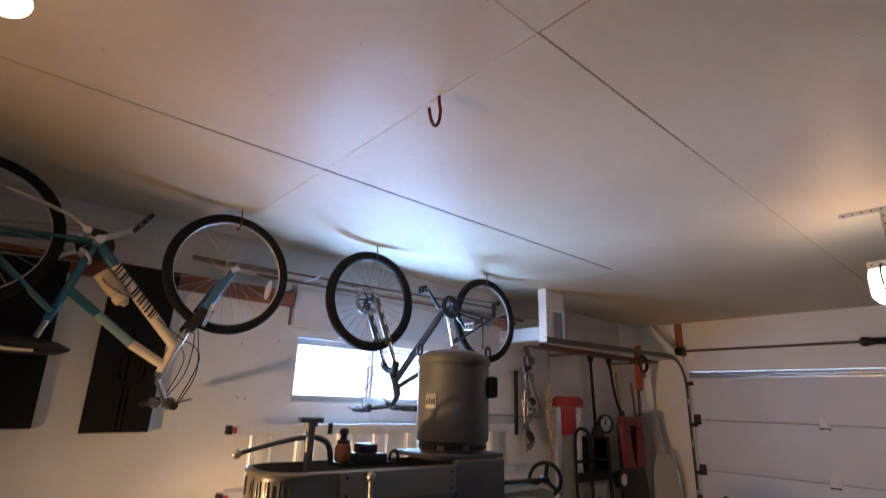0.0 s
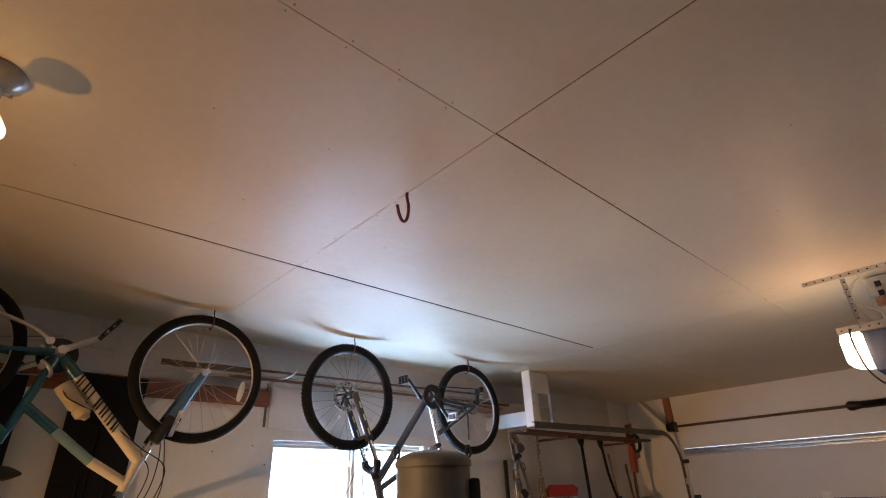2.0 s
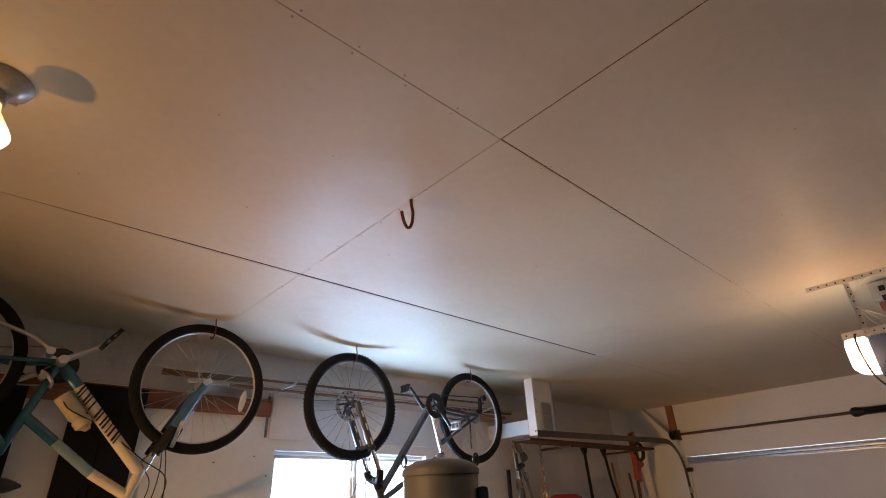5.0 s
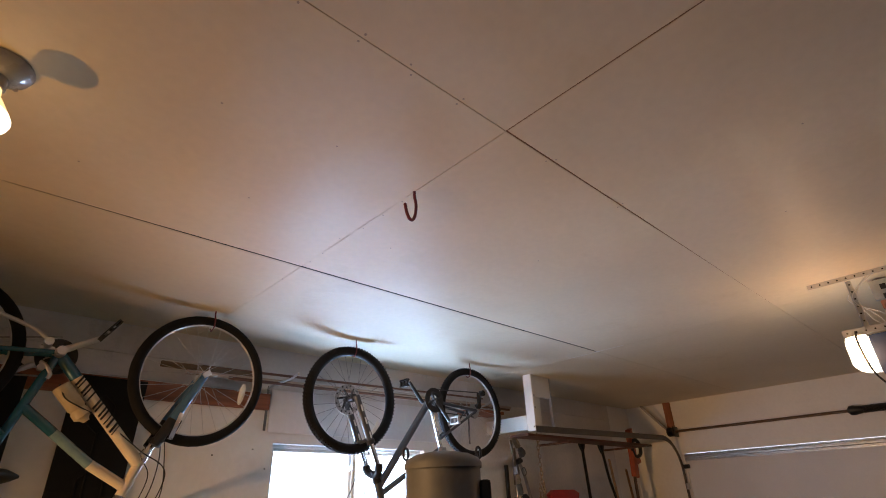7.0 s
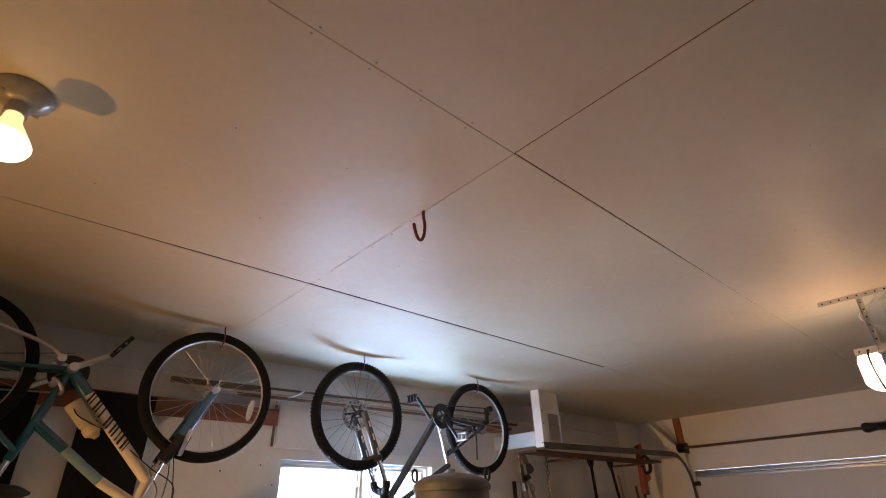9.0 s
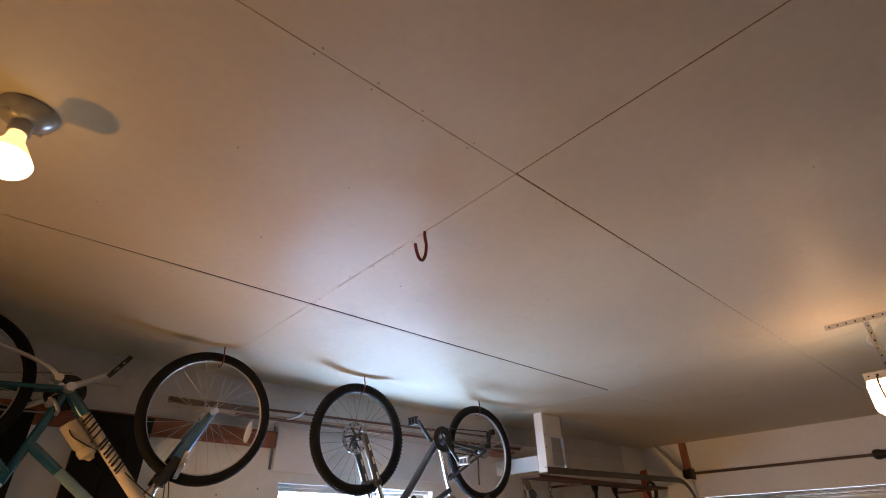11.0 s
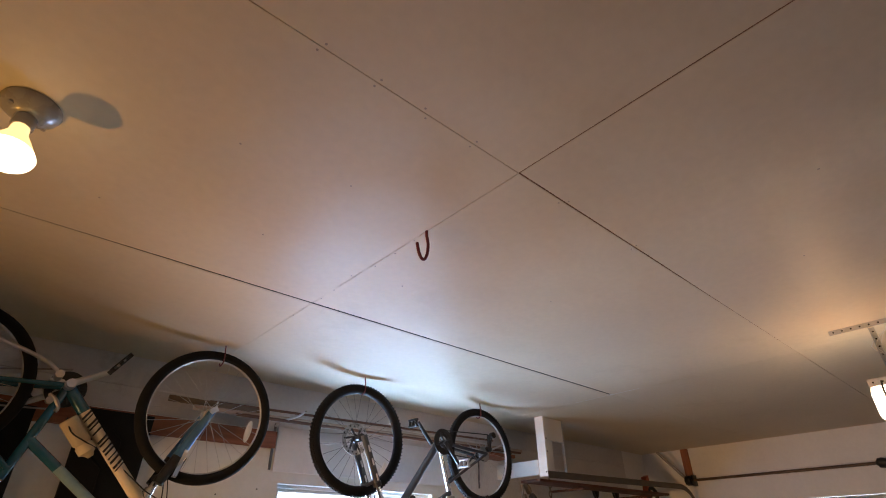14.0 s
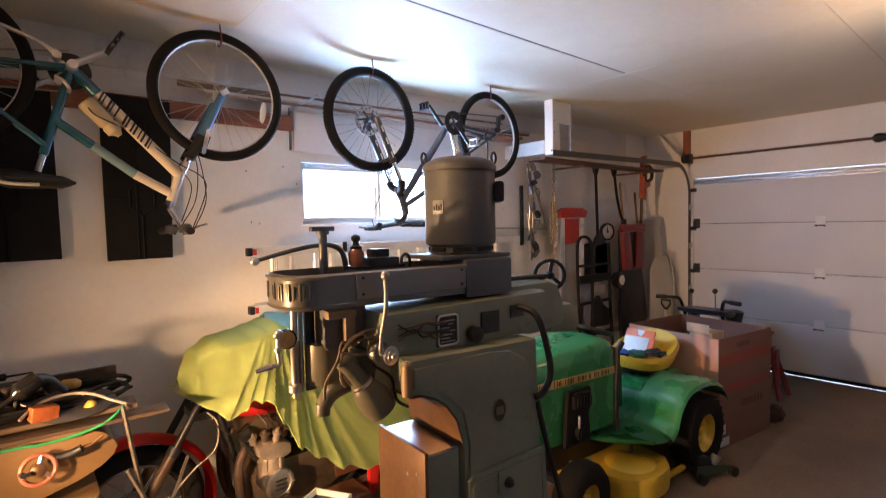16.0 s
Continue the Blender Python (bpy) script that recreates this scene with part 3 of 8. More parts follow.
def hang_hook(x, y, drop=0.075, name="bicycle_hook"):
    """A screw hook in the ceiling that holds a wheel by its rim."""
    bm = B()
    pts = [(x, y - 0.03, H + 0.01), (x, y - 0.03, H - 0.02), (x + 0.004, y - 0.032, H - 0.05), (x + 0.004, y - 0.03, H - 0.085), (x, y - 0.016, H - 0.105), (x, y + 0.004, H - 0.104), (x, y + 0.014, H - 0.090)]
    tube(bm, pts, 0.0038, 8, 5)
    ob = part("steel_hook", bm, REDHOOK, None)
    ob.name = name
    return tagged(ob, "vinyl-dipped screw hook in the ceiling holding a bicycle wheel", "hook", "bicycle hooks")


def build_road_bike():
    """The teal and ivory bicycle, hung upside down by both wheels."""
    y = YB
    bike = thing("bicycle", pose(0.6, y, 1.64), "teal and ivory mountain bicycle hung upside down by its wheels", "bicycle", "hanging bicycles")
    fh, rh, bb = Vector((1.018, y, 2.340)), Vector((-0.045, y, 2.338)), Vector((0.403, y, 2.372))
    crown, head_lo, head_hi = Vector((0.865, y, 2.03)), Vector((0.815, y, 1.93)), Vector((0.775, y, 1.81))
    seat_top = Vector((0.29, y, 1.99))
    build_bike_wheel("front_wheel", fh, bike, r=0.330, tyre=0.0255)
    build_bike_wheel("rear_wheel", rh, bike, r=0.330, tyre=0.0255)

    def pipe(name, a, b, r, material, r2=None, label=""):
        bm = B()
        cyl(bm, a, b, r, r2, 14)
        return part(name, bm, material, bike, label)
    d = head_lo - bb
    pipe("down_tube", bb, bb + d * 0.22, 0.0255, TEAL)
    dt = pipe("down_tube", bb + d * 0.22, head_lo, 0.0258, IVORY, label="ivory painted tube with dark lettering bars")
    # the maker's name as plain dark bars along the tube
    u = d.normalized()
    nrm = Vector((u.z, 0, -u.x))
    bm = B()
    bmx = Matrix((u, Vector((0, 1, 0)), nrm)).transposed().to_4x4()
    for k, (wa, wb) in enumerate(((0.009, 0.006), (0.010, 0.007), (0.008, 0.0), (0.010, 0.008), (0.009, 0.009), (0.006, 0.010), (0.010, 0.005))):
        c = bb + d * (0.262 + 0.070 * k) + Vector((0, -0.0222, 0))
        shear = Matrix(((1, 0, 0.35, 0), (0, 1, 0, 0), (0, 0, 1, 0), (0, 0, 0, 1)))
        for at, w in ((-0.013, wa), (0.004, wb)):
            if w:
                box(bm, (at, -0.006, -0.022), (at + w, 0.008, 0.022), 0.0008, Matrix.Translation(c) @ bmx @ shear)
    part("marking", bm, BLACK, dt, "black bars of the maker's mark")
    pipe("seat_tube", bb, seat_top, 0.0185, TEAL)
    tt0 = bb + (seat_top - bb) * 0.60
    e = head_hi - tt0
    pipe("top_tube", tt0, tt0 + e * 0.30, 0.020, TEAL)
    pipe("top_tube", tt0 + e * 0.30, tt0 + e * 0.66, 0.0202, TEALPALE, label="worn pale teal stretch of the tube")
    pipe("top_tube", tt0 + e * 0.66, head_hi + Vector((-0.005, 0, 0.03)), 0.0212, IVORY)
    pipe("head_tube", head_lo + (head_lo - head_hi) * 0.12, head_hi - (head_lo - head_hi) * 0.1, 0.022, IVORY)
    for s in (-1, 1):
        o = Vector((0, s * 0.06, 0))
        pipe("chain_stay", bb + Vector((-0.01, s * 0.03, 0)), rh + o, 0.010, TEAL)
        pipe("seat_stay", bb + (seat_top - bb) * 0.90 + Vector((0, s * 0.02, 0)), rh + o, 0.0095, TEAL)
        lo, way = crown + Vector((0, s * 0.05, 0)), fh - crown
        pipe("fork_leg", lo + way * 0.30, lo + way * 1.03 + Vector((0, s * 0.005, 0)), 0.0245, FORKBLUE, 0.0175)
        pipe("fork_boot", lo - way * 0.08, lo + way * 0.34, 0.0235, BLACK, label="black fork boot")
        bm = B()
        box(bm, (-0.016, -0.006, -0.012), (0.026, 0.006, 0.014), 0.003, Matrix.Translation(lo + way * 1.02) @ pose(0, s * 0.018, 0, 0, -35, 0))
        part("dropout", bm, ALU, bike)
        c = lo + way * 0.22 + Vector((0.026, -0.012, -0.004))
        bm = B()
        box(bm, (-0.011, -0.014, -0.062), (0.011, 0.014, 0.062), 0.006, Matrix.Translation(c) @ pose(0, 0, 0, 0, 14, 0))
        arm = part("brake_arm", bm, CHROME, bike)
        bm = B()
        box(bm, (-0.010, -0.004, -0.045), (0.012, 0.010, 0.020), 0.004, Matrix.Translation(c + Vector((0.012, 0.012, 0.012))) @ pose(0, 0, 0, 0, 20, 0))
        part("brake_pad", bm, BLACK, arm, "black brake pad")
    pipe("fork_crown", crown + Vector((0, -0.065, 0)), crown + Vector((0, 0.065, 0)), 0.022, BLACK)
    pipe("steerer", head_lo, crown, 0.0165, CHROME)
    pipe("headset", head_lo + (crown - head_lo) * 0.12, head_lo + (crown - head_lo) * 0.55, 0.0245, CHROME, 0.021)
    pipe("headset", head_hi + (head_hi - head_lo) * 0.10, head_hi + (head_hi - head_lo) * 0.26, 0.024, CHROME)
    # saddle on its post
    sp = seat_top + (seat_top - bb).normalized() * 0.075
    pipe("seat_post", seat_top, sp, 0.0125, CHROME)
    bm = B()
    n = 10
    rows = []
    for k in range(13):
        t = k / 12
        x = -0.15 + 0.30 * t
        end = min(1.0, 0.15 + 4 * t, 0.2 + 6 * (1 - t))
        wdt = (0.078 * (1 - t) ** 0.8 + 0.018) * end
        rows.append([bm.verts.new((sp.x - 0.02 + x, y + wdt * math.cos(2 * math.pi * i / n), sp.z - 0.038 + 0.014 * (1 - t) ** 2 - 0.006 * t + 0.047 * end * math.sin(2 * math.pi * i / n) * (1 - 0.5 * t))) for i in range(n)])
    for a, b in zip(rows, rows[1:]):
        for i in range(n):
            bm.faces.new((a[i], a[(i + 1) % n], b[(i + 1) % n], b[i]))
    bm.faces.new(rows[0]), bm.faces.new(rows[-1][::-1])
    saddle = part("saddle", bm, BLACK, bike, "black padded saddle")
    bm = B()
    tube(bm, [(sp.x - 0.15, y - 0.085, sp.z - 0.045), (sp.x - 0.09, y - 0.074, sp.z - 0.058), (sp.x + 0.0, y - 0.05, sp.z - 0.058)], 0.007, 8, 6)
    part("stripe", bm, IVORY, saddle, "pale stripe along the saddle")
    # crank, chainring, pedals
    bm = B()
    lathe(bm, [(0.050, 0.052), (0.080, 0.052), (0.080, 0.056), (0.050, 0.056)], ring_m(bb, (0, 1, 0)), 36, True)
    lathe(bm, [(0.040, 0.060), (0.062, 0.060), (0.062, 0.063), (0.040, 0.063)], ring_m(bb, (0, 1, 0)), 30, True)
    for k in range(5):
        a = 2 * math.pi * k / 5
        cyl(bm, bb + Vector((0, 0.054, 0)), bb + Vector((0.065 * math.cos(a), 0.054, 0.065 * math.sin(a))), 0.008, n=6)
    part("chainring", bm, BLACKMET, bike)
    pipe("bottom_bracket", bb + Vector((0, -0.06, 0)), bb + Vector((0, 0.06, 0)), 0.022, STEEL)
    for s, tip in ((-1, Vector((0.136, 0, 0.080))), (1, Vector((-0.136, 0, -0.080)))):
        a, b = bb + Vector((0, s * 0.065, 0)), bb + tip + Vector((0, s * 0.08, 0))
        pipe("crank_arm", a, b, 0.016, ALU, 0.011)
        bm = B()
        cyl(bm, a + Vector((0, s * 0.020, 0)), a - Vector((0, s * 0.012, 0)), 0.019, n=14)
        part("crank_boss", bm, ALU, bike)
        c = b + Vector((0.012, s * 0.055, 0.022)) if s < 0 else b + Vector((0, s * 0.055, 0))
        m = Matrix.Translation(c) @ pose(0, 0, 0, 0, 33, 0)
        bm = B()
        for u0 in (-0.010, 0.004):
            box(bm, (u0, -0.045, -0.050), (u0 + 0.006, 0.045, 0.050), 0.002, m)
        for v0 in (-0.050, -0.004, 0.042):
            box(bm, (-0.010, -0.042, v0), (0.010, 0.042, v0 + 0.008), 0.002, m)
        pedal = part("pedal", bm, BLACK, bike, "black platform pedal")
        bm = B()
        cyl(bm, b, b + Vector((0, s * 0.10, 0.0)), 0.007, n=10)
        part("spindle", bm, DULLSTEEL, pedal)
    # chain and derailleur
    bm = B()
    tube(bm, [bb + Vector((0, 0.054, 0.09)), rh + Vector((0, 0.05, 0.045))], 0.004, 6)
    tube(bm, [bb + Vector((0, 0.054, -0.09)), rh + Vector((0.02, 0.05, -0.08)), rh + Vector((0, 0.05, -0.03))], 0.004, 6)
    part("chain", bm, DULLSTEEL, bike)
    # kickstand folded along the chain stay, and the front derailleur
    bm = B()
    tube(bm, [(0.352, y - 0.055, 2.398), (0.335, y - 0.060, 2.420), (0.283, y - 0.062, 2.452), (0.176, y - 0.066, 2.487), (0.04, y - 0.070, 2.520)], 0.0085, 12, 5)
    stand = part("kickstand", bm, ALU, bike, "bare alloy kickstand")
    bm = B()
    cyl(bm, (0.350, y - 0.085, 2.402), (0.352, y + 0.02, 2.396), 0.017, n=16)
    box(bm, (0.325, y - 0.03, 2.380), (0.380, y + 0.03, 2.394), 0.004)
    part("clamp", bm, ALU, stand)
    bm = B()
    tube(bm, [(0.345, y - 0.03, 2.325), (0.37, y - 0.04, 2.305), (0.39, y - 0.04, 2.275), (0.385, y - 0.04, 2.255)], 0.008, 8, 4)
    cyl(bm, (0.352, y - 0.045, 2.300), (0.352, y - 0.015, 2.300), 0.015, n=12)
    part("front_derailleur", bm, DULLSTEEL, bike)
    # stem, bar, grips, levers and cables
    st = Vector((0.812, y, 1.676))
    pipe("stem", head_hi, Vector((0.765, y, 1.76)), 0.014, CHROME)
    pipe("stem", Vector((0.765, y, 1.765)), st, 0.014, CHROME)
    bm = B()
    tube(bm, [st + Vector(p) for p in ((-0.03, -0.29, -0.02), (-0.01, -0.12, -0.005), (0, 0, 0), (-0.01, 0.12, -0.005), (-0.03, 0.29, -0.02))], 0.0125, 10, 6)
    part("handlebar", bm, CHROME, bike)
    for s in (-1, 1):
        g = st + Vector((-0.024, s * 0.235, -0.018))
        pipe("grip", g + Vector((0.006, -s * 0.06, 0.005)), g + Vector((-0.007, s * 0.06, -0.004)), 0.018, BLACK)
        bm = B()
        tube(bm, [g + Vector((0.01, -s * 0.09, 0)), g + Vector((0.05, -s * 0.08, 0.01)), g + Vector((0.075, s * 0.01, 0.025))], 0.006, 8, 5)
        part("brake_lever", bm, CHROME, bike)
        bm = B()
        box(bm, (-0.020, -0.026, -0.018), (0.030, 0.026, 0.022), 0.008, Matrix.Translation(g + Vector((0.004, -s * 0.10, 0.004))))
        cyl(bm, g + Vector((0.014, -s * 0.10, -0.022)), g + Vector((0.014, -s * 0.10, 0.030)), 0.016, n=14)
        part("shifter", bm, DARKSTEEL, bike, "dark gear shifter and clamp")
        bm = B()
        tube(bm, [g + Vector((0.05, -s * 0.09, 0.01)), (0.905, y + s * 0.10, 1.80), (0.91, y + s * 0.04, 1.95), (0.89, y + s * 0.03, 2.06)], 0.0026, 6, 8)
        tube(bm, [g + Vector((0.04, -s * 0.1, 0.0)), (0.90, y + s * 0.13, 1.88), (0.80, y + s * 0.05, 1.98), (0.70, y + s * 0.02, 2.06)], 0.0026, 6, 8)
        part("cable", bm, BLACK, bike)
    # bottle cage with an ivory bottle on the down tube
    c = bb + d * 0.35 + nrm * 0.062
    bm = B()
    lathe(bm, [(0.030, -0.085), (0.036, -0.08), (0.036, 0.03), (0.030, 0.04), (0.036, 0.05), (0.036, 0.078), (0.020, 0.09), (0.012, 0.105)], ring_m(c, u), 18)
    bottle = part("bottle", bm, BEIGE, bike, "beige water bottle in a wire cage")
    bm = B()
    for s in (-1, 1):
        tube(bm, [c + u * 0.09 + Vector((0, s * 0.02, 0)) + nrm * -0.03, c + u * 0.03 + Vector((0, s * 0.039, 0)), c - u * 0.03 + Vector((0, s * 0.039, 0)) + nrm * 0.02, c - u * 0.092 + Vector((0, s * 0.012, 0))], 0.003, 6, 5)
    part("bottle_cage", bm, BLACKMET, bike)
    # wheel reflector
    bm = B()
    prism(bm, [(0.016 * math.cos(radians(a)), 0.057 * math.sin(radians(a))) for a in range(0, 360, 20)], -0.004, 0.004, 1, 0.0015)
    bmesh.ops.transform(bm, verts=bm.verts, matrix= Matrix.Translation((1.243, y, 2.284)) @ pose(0, 0, 0, 0, 9, 0))
    part("reflector", bm, WHITE, bike, "white wheel reflector")
    return bike


def build_trail_bike():
    """The grey mountain bicycle, hung upside down beside the window."""
    y = YB
    bike = thing("bicycle", pose(2.45, y, 1.62), "grey mountain bicycle with disc brake hung upside down by its wheels", "bicycle", "hanging bicycles")
    fh, rh, bb = Vector((1.937, y, 2.330)), Vector((3.006, y, 2.335)), Vector((2.588, y, 2.374))
    head_lo, head_hi, crown = Vector((2.152, y, 1.868)), Vector((2.192, y, 1.735)), Vector((2.118, y, 1.925))
    build_bike_wheel("front_wheel", fh, bike, r=0.326, tyre=0.029, knobs=92, disc=True, rim_mat=BLACKMET, hub_mat=BLACKMET, axle=(0.02, 1, 0))
    build_bike_wheel("rear_wheel", rh, bike, r=0.327, tyre=0.027, knobs=92, hub_mat=BLACKMET)

    def pipe(name, a, b, r, material, r2=None, label=""):
        bm = B()
        cyl(bm, a, b, r, r2, 14)
        return part(name, bm, material, bike, label)
    pipe("down_tube", bb, head_lo + (head_hi - head_lo) * 0.30, 0.0235, GREYBIKE)
    seat_top = Vector((2.700, y, 2.03))
    pipe("seat_tube", bb, seat_top, 0.0135, CHROME, label="bare bright seat tube")
    pipe("seat_post", seat_top, seat_top + (seat_top - bb) * 0.5, 0.0135, CHROME)
    pipe("top_tube", bb + (seat_top - bb) * 0.90, head_lo + (head_hi - head_lo) * 0.62, 0.018, GREYBIKE)
    pipe("head_tube", head_lo + Vector((-0.016, 0, 0.04)), head_hi, 0.024, GREYBIKE)
    for s in (-1, 1):
        o = Vector((0, s * 0.06, 0))
        pipe("chain_stay", bb + Vector((0, s * 0.03, 0)), rh + o, 0.011, GREYBIKE)
        pipe("seat_stay", bb + (seat_top - bb) * 0.72 + Vector((0, s * 0.02, 0)), rh + o, 0.009, GREYBIKE)
        lo = crown + Vector((0, s * 0.06, 0))
        d = fh + Vector((0, s * 0.06, 0)) - lo
        pipe("stanchion", lo, lo + d * 0.55, 0.016, CHROME)
        sl = pipe("fork_slider", lo + d * 0.36, lo + d * 1.02, 0.0225, GREYBIKE, 0.0195)
        for f in (0.46, 0.66, 0.84):
            bm = B()
            q = lo + d * f + Vector((0, -0.019, 0))
            box(bm, (-0.005, -0.004, -0.020), (0.005, 0.002, 0.020), 0.001, Matrix.Translation(q) @ pose(0, 0, 0, 0, -22, 0))
            part("marking", bm, PACKWHITE, sl, "pale plain mark on the slider")
        bm = B()
        cyl(bm, lo + d * 0.34, lo + d * 0.40, 0.0255, n=16)
        part("wiper", bm, BLACK, sl, "black dust seal")
    bm = B()
    tube(bm, [crown + Vector(q) for q in ((-0.006, -0.066, 0.026), (-0.002, -0.062, -0.004), (0.012, -0.036, -0.026), (0.020, 0.0, -0.034), (0.012, 0.036, -0.026), (-0.002, 0.062, -0.004), (-0.006, 0.066, 0.026))], 0.0235, 14, 5)
    cyl(bm, crown + Vector((0.010, 0, -0.010)), crown + Vector((0.034, 0, -0.075)), 0.024, 0.026, 18)
    part("fork_crown", bm, BLACKMATT, bike, "forged black fork crown")
    bm = B()
    arch = crown + (fh - crown) * 0.42
    tube(bm, [arch + Vector(q) for q in ((-0.004, -0.060, 0.0), (-0.030, -0.045, -0.018), (-0.040, 0.0, -0.026), (-0.030, 0.045, -0.018), (-0.004, 0.060, 0.0))], 0.010, 10, 5)
    part("fork_arch", bm, GREYBIKE, bike)
    # cranks and drive
    for s, tip in ((-1, Vector((0.112, 0, -0.138))), (1, Vector((-0.112, 0, 0.138)))):
        a, b = bb + Vector((0, s * 0.07, 0)), bb + tip + Vector((0, s * 0.085, 0))
        pipe("crank_arm", a, b, 0.014, BLACKMET, 0.011)
        bm = B()
        p = b + Vector((0, s * 0.055, 0))
        for dz in (-0.022, 0.022):
            box(bm, p + Vector((-0.012, -0.045, dz - 0.006)), p + Vector((0.012, 0.045, dz + 0.006)), 0.003)
        for dy in (-0.035, 0, 0.035):
            box(bm, p + Vector((-0.010, dy - 0.004, -0.022)), p + Vector((0.010, dy + 0.004, 0.022)), 0.002)
        part("pedal", bm, BLACKMET if s > 0 else ALU, bike)
    for yy, rr in ((-0.055, 0.085), (-0.047, 0.068)):
        bm = B()
        lathe(bm, [(rr - 0.03, -0.002), (rr, -0.002), (rr, 0.002), (rr - 0.03, 0.002)], ring_m(bb + Vector((0, yy, 0)), (0, 1, 0)), 36, True)
        for k in range(4):
            a = 2 * math.pi * k / 4 + 0.4
            cyl(bm, bb + Vector((0, yy, 0)), bb + Vector(((rr - 0.02) * math.cos(a), yy, (rr - 0.02) * math.sin(a))), 0.007, n=6)
        part("chainring", bm, BLACKMET, bike)
    for k in range(6):
        bm = B()
        lathe(bm, [(0.02, -0.001), (0.054 - 0.005 * k, -0.001), (0.054 - 0.005 * k, 0.001), (0.02, 0.001)], ring_m(rh + Vector((0, -0.032 - 0.004 * k, 0)), (0, 1, 0)), 24, True)
        part("sprocket", bm, DULLSTEEL, bike)
    bm = B()
    tube(bm, [bb + Vector((0.0, -0.05, 0.075)), rh + Vector((0.02, -0.062, 0.135)), rh + Vector((0.06, -0.062, 0.12)), rh + Vector((0.05, -0.05, 0.02))], 0.004, 6)
    tube(bm, [bb + Vector((0.0, -0.05, -0.075)), rh + Vector((-0.02, -0.045, -0.045))], 0.004, 6)
    part("chain", bm, BLACKMET, bike)
    bm = B()
    p = rh + Vector((0.030, -0.062, 0.085))
    box(bm, p - Vector((0.012, 0.010, 0.05)), p + Vector((0.012, 0.010, 0.05)), 0.006)
    cyl(bm, p + Vector((0.04, -0.015, 0.05)), p + Vector((0.04, 0.015, 0.05)), 0.022, n=14)
    cyl(bm, p + Vector((-0.01, -0.015, -0.05)), p + Vector((-0.01, 0.015, -0.05)), 0.020, n=14)
    part("derailleur", bm, BLACKMET, bike)
    # stem, bar, grips, levers, cables
    st = Vector((2.140, y, 1.668))
    pipe("stem", head_hi, st, 0.017, BLACKMET)
    bm = B()
    tube(bm, [st + Vector(p) for p in ((-0.04, -0.31, -0.008), (-0.02, -0.15, -0.006), (0, -0.05, 0), (0, 0.05, 0), (-0.03, 0.15, -0.012), (-0.08, 0.31, -0.028))], 0.014, 10, 6)
    part("handlebar", bm, BLACKMATT, bike)
    for s in (-1, 1):
        g = st + Vector((-0.050 - 0.016 * s, s * 0.25, -0.014 - 0.010 * s))
        pipe("grip", g + Vector((-0.008, -s * 0.06, 0)), g + Vector((0.008, s * 0.065, 0)), 0.018, RUBBER)
        bm = B()
        box(bm, g + Vector((-0.05, -s * 0.11 - 0.02, -0.015)), g + Vector((0.0, -s * 0.11 + 0.02, 0.018)), 0.006)
        tube(bm, [g + Vector((-0.03, -s * 0.1, 0)), g + Vector((-0.07, -s * 0.07, 0.0)), g + Vector((-0.08, s * 0.03, 0.01))], 0.006, 8, 5)
        lever = part("brake_lever", bm, BLACKMATT, bike)
        bm = B()
        cyl(bm, g + Vector((-0.045, -s * 0.145, 0.0)), g + Vector((-0.02, -s * 0.145, 0.030)), 0.017, n=12)
        box(bm, g + Vector((-0.065, -s * 0.165 - 0.012, 0.006)), g + Vector((-0.03, -s * 0.165 + 0.012, 0.034)), 0.004)
        part("shifter", bm, BLACK, lever)
        bm = B()
        tube(bm, [g + Vector((-0.04, -s * 0.11, 0)), (2.00, y + s * 0.12, 1.72), (2.02, y + s * 0.05, 1.86), (2.06, y + s * 0.03, 2.02)], 0.0028, 6, 8)
        part("cable", bm, BLACK, bike)
    bm = B()
    box(bm, (-0.013, -0.004, -0.04), (0.013, 0.004, 0.04), 0.004, Matrix.Translation((2.130, y, 2.170)) @ pose(0, 0, 0, 0, 30, 0))
    part("reflector", bm, WHITE, bike, "white wheel reflector")
    return bike


build_road_bike()
build_trail_bike()
for hx in (1.027, -0.05, 1.936, 2.99):
    hang_hook(hx, YB)


# ---- on the ceiling ----
def build_ceiling_hook():
    x, y = 1.10, 1.222
    bm = B()
    tube(bm, [(x, y, H + 0.012), (x, y, H - 0.02), (x + 0.004, y - 0.003, H - 0.055), (x + 0.001, y - 0.001, H - 0.095), (x - 0.009, y + 0.001, H - 0.116),
              (x - 0.025, y - 0.002, H - 0.118), (x - 0.040, y - 0.006, H - 0.100), (x - 0.048, y - 0.009, H - 0.078)], 0.0056, 10, 6)
    ball(bm, (x - 0.049, y - 0.009, H - 0.075), 0.006, n=8)
    solid("ceiling_hook", bm, REDHOOK, "dark red vinyl-dipped utility hook screwed into the ceiling", "hook")


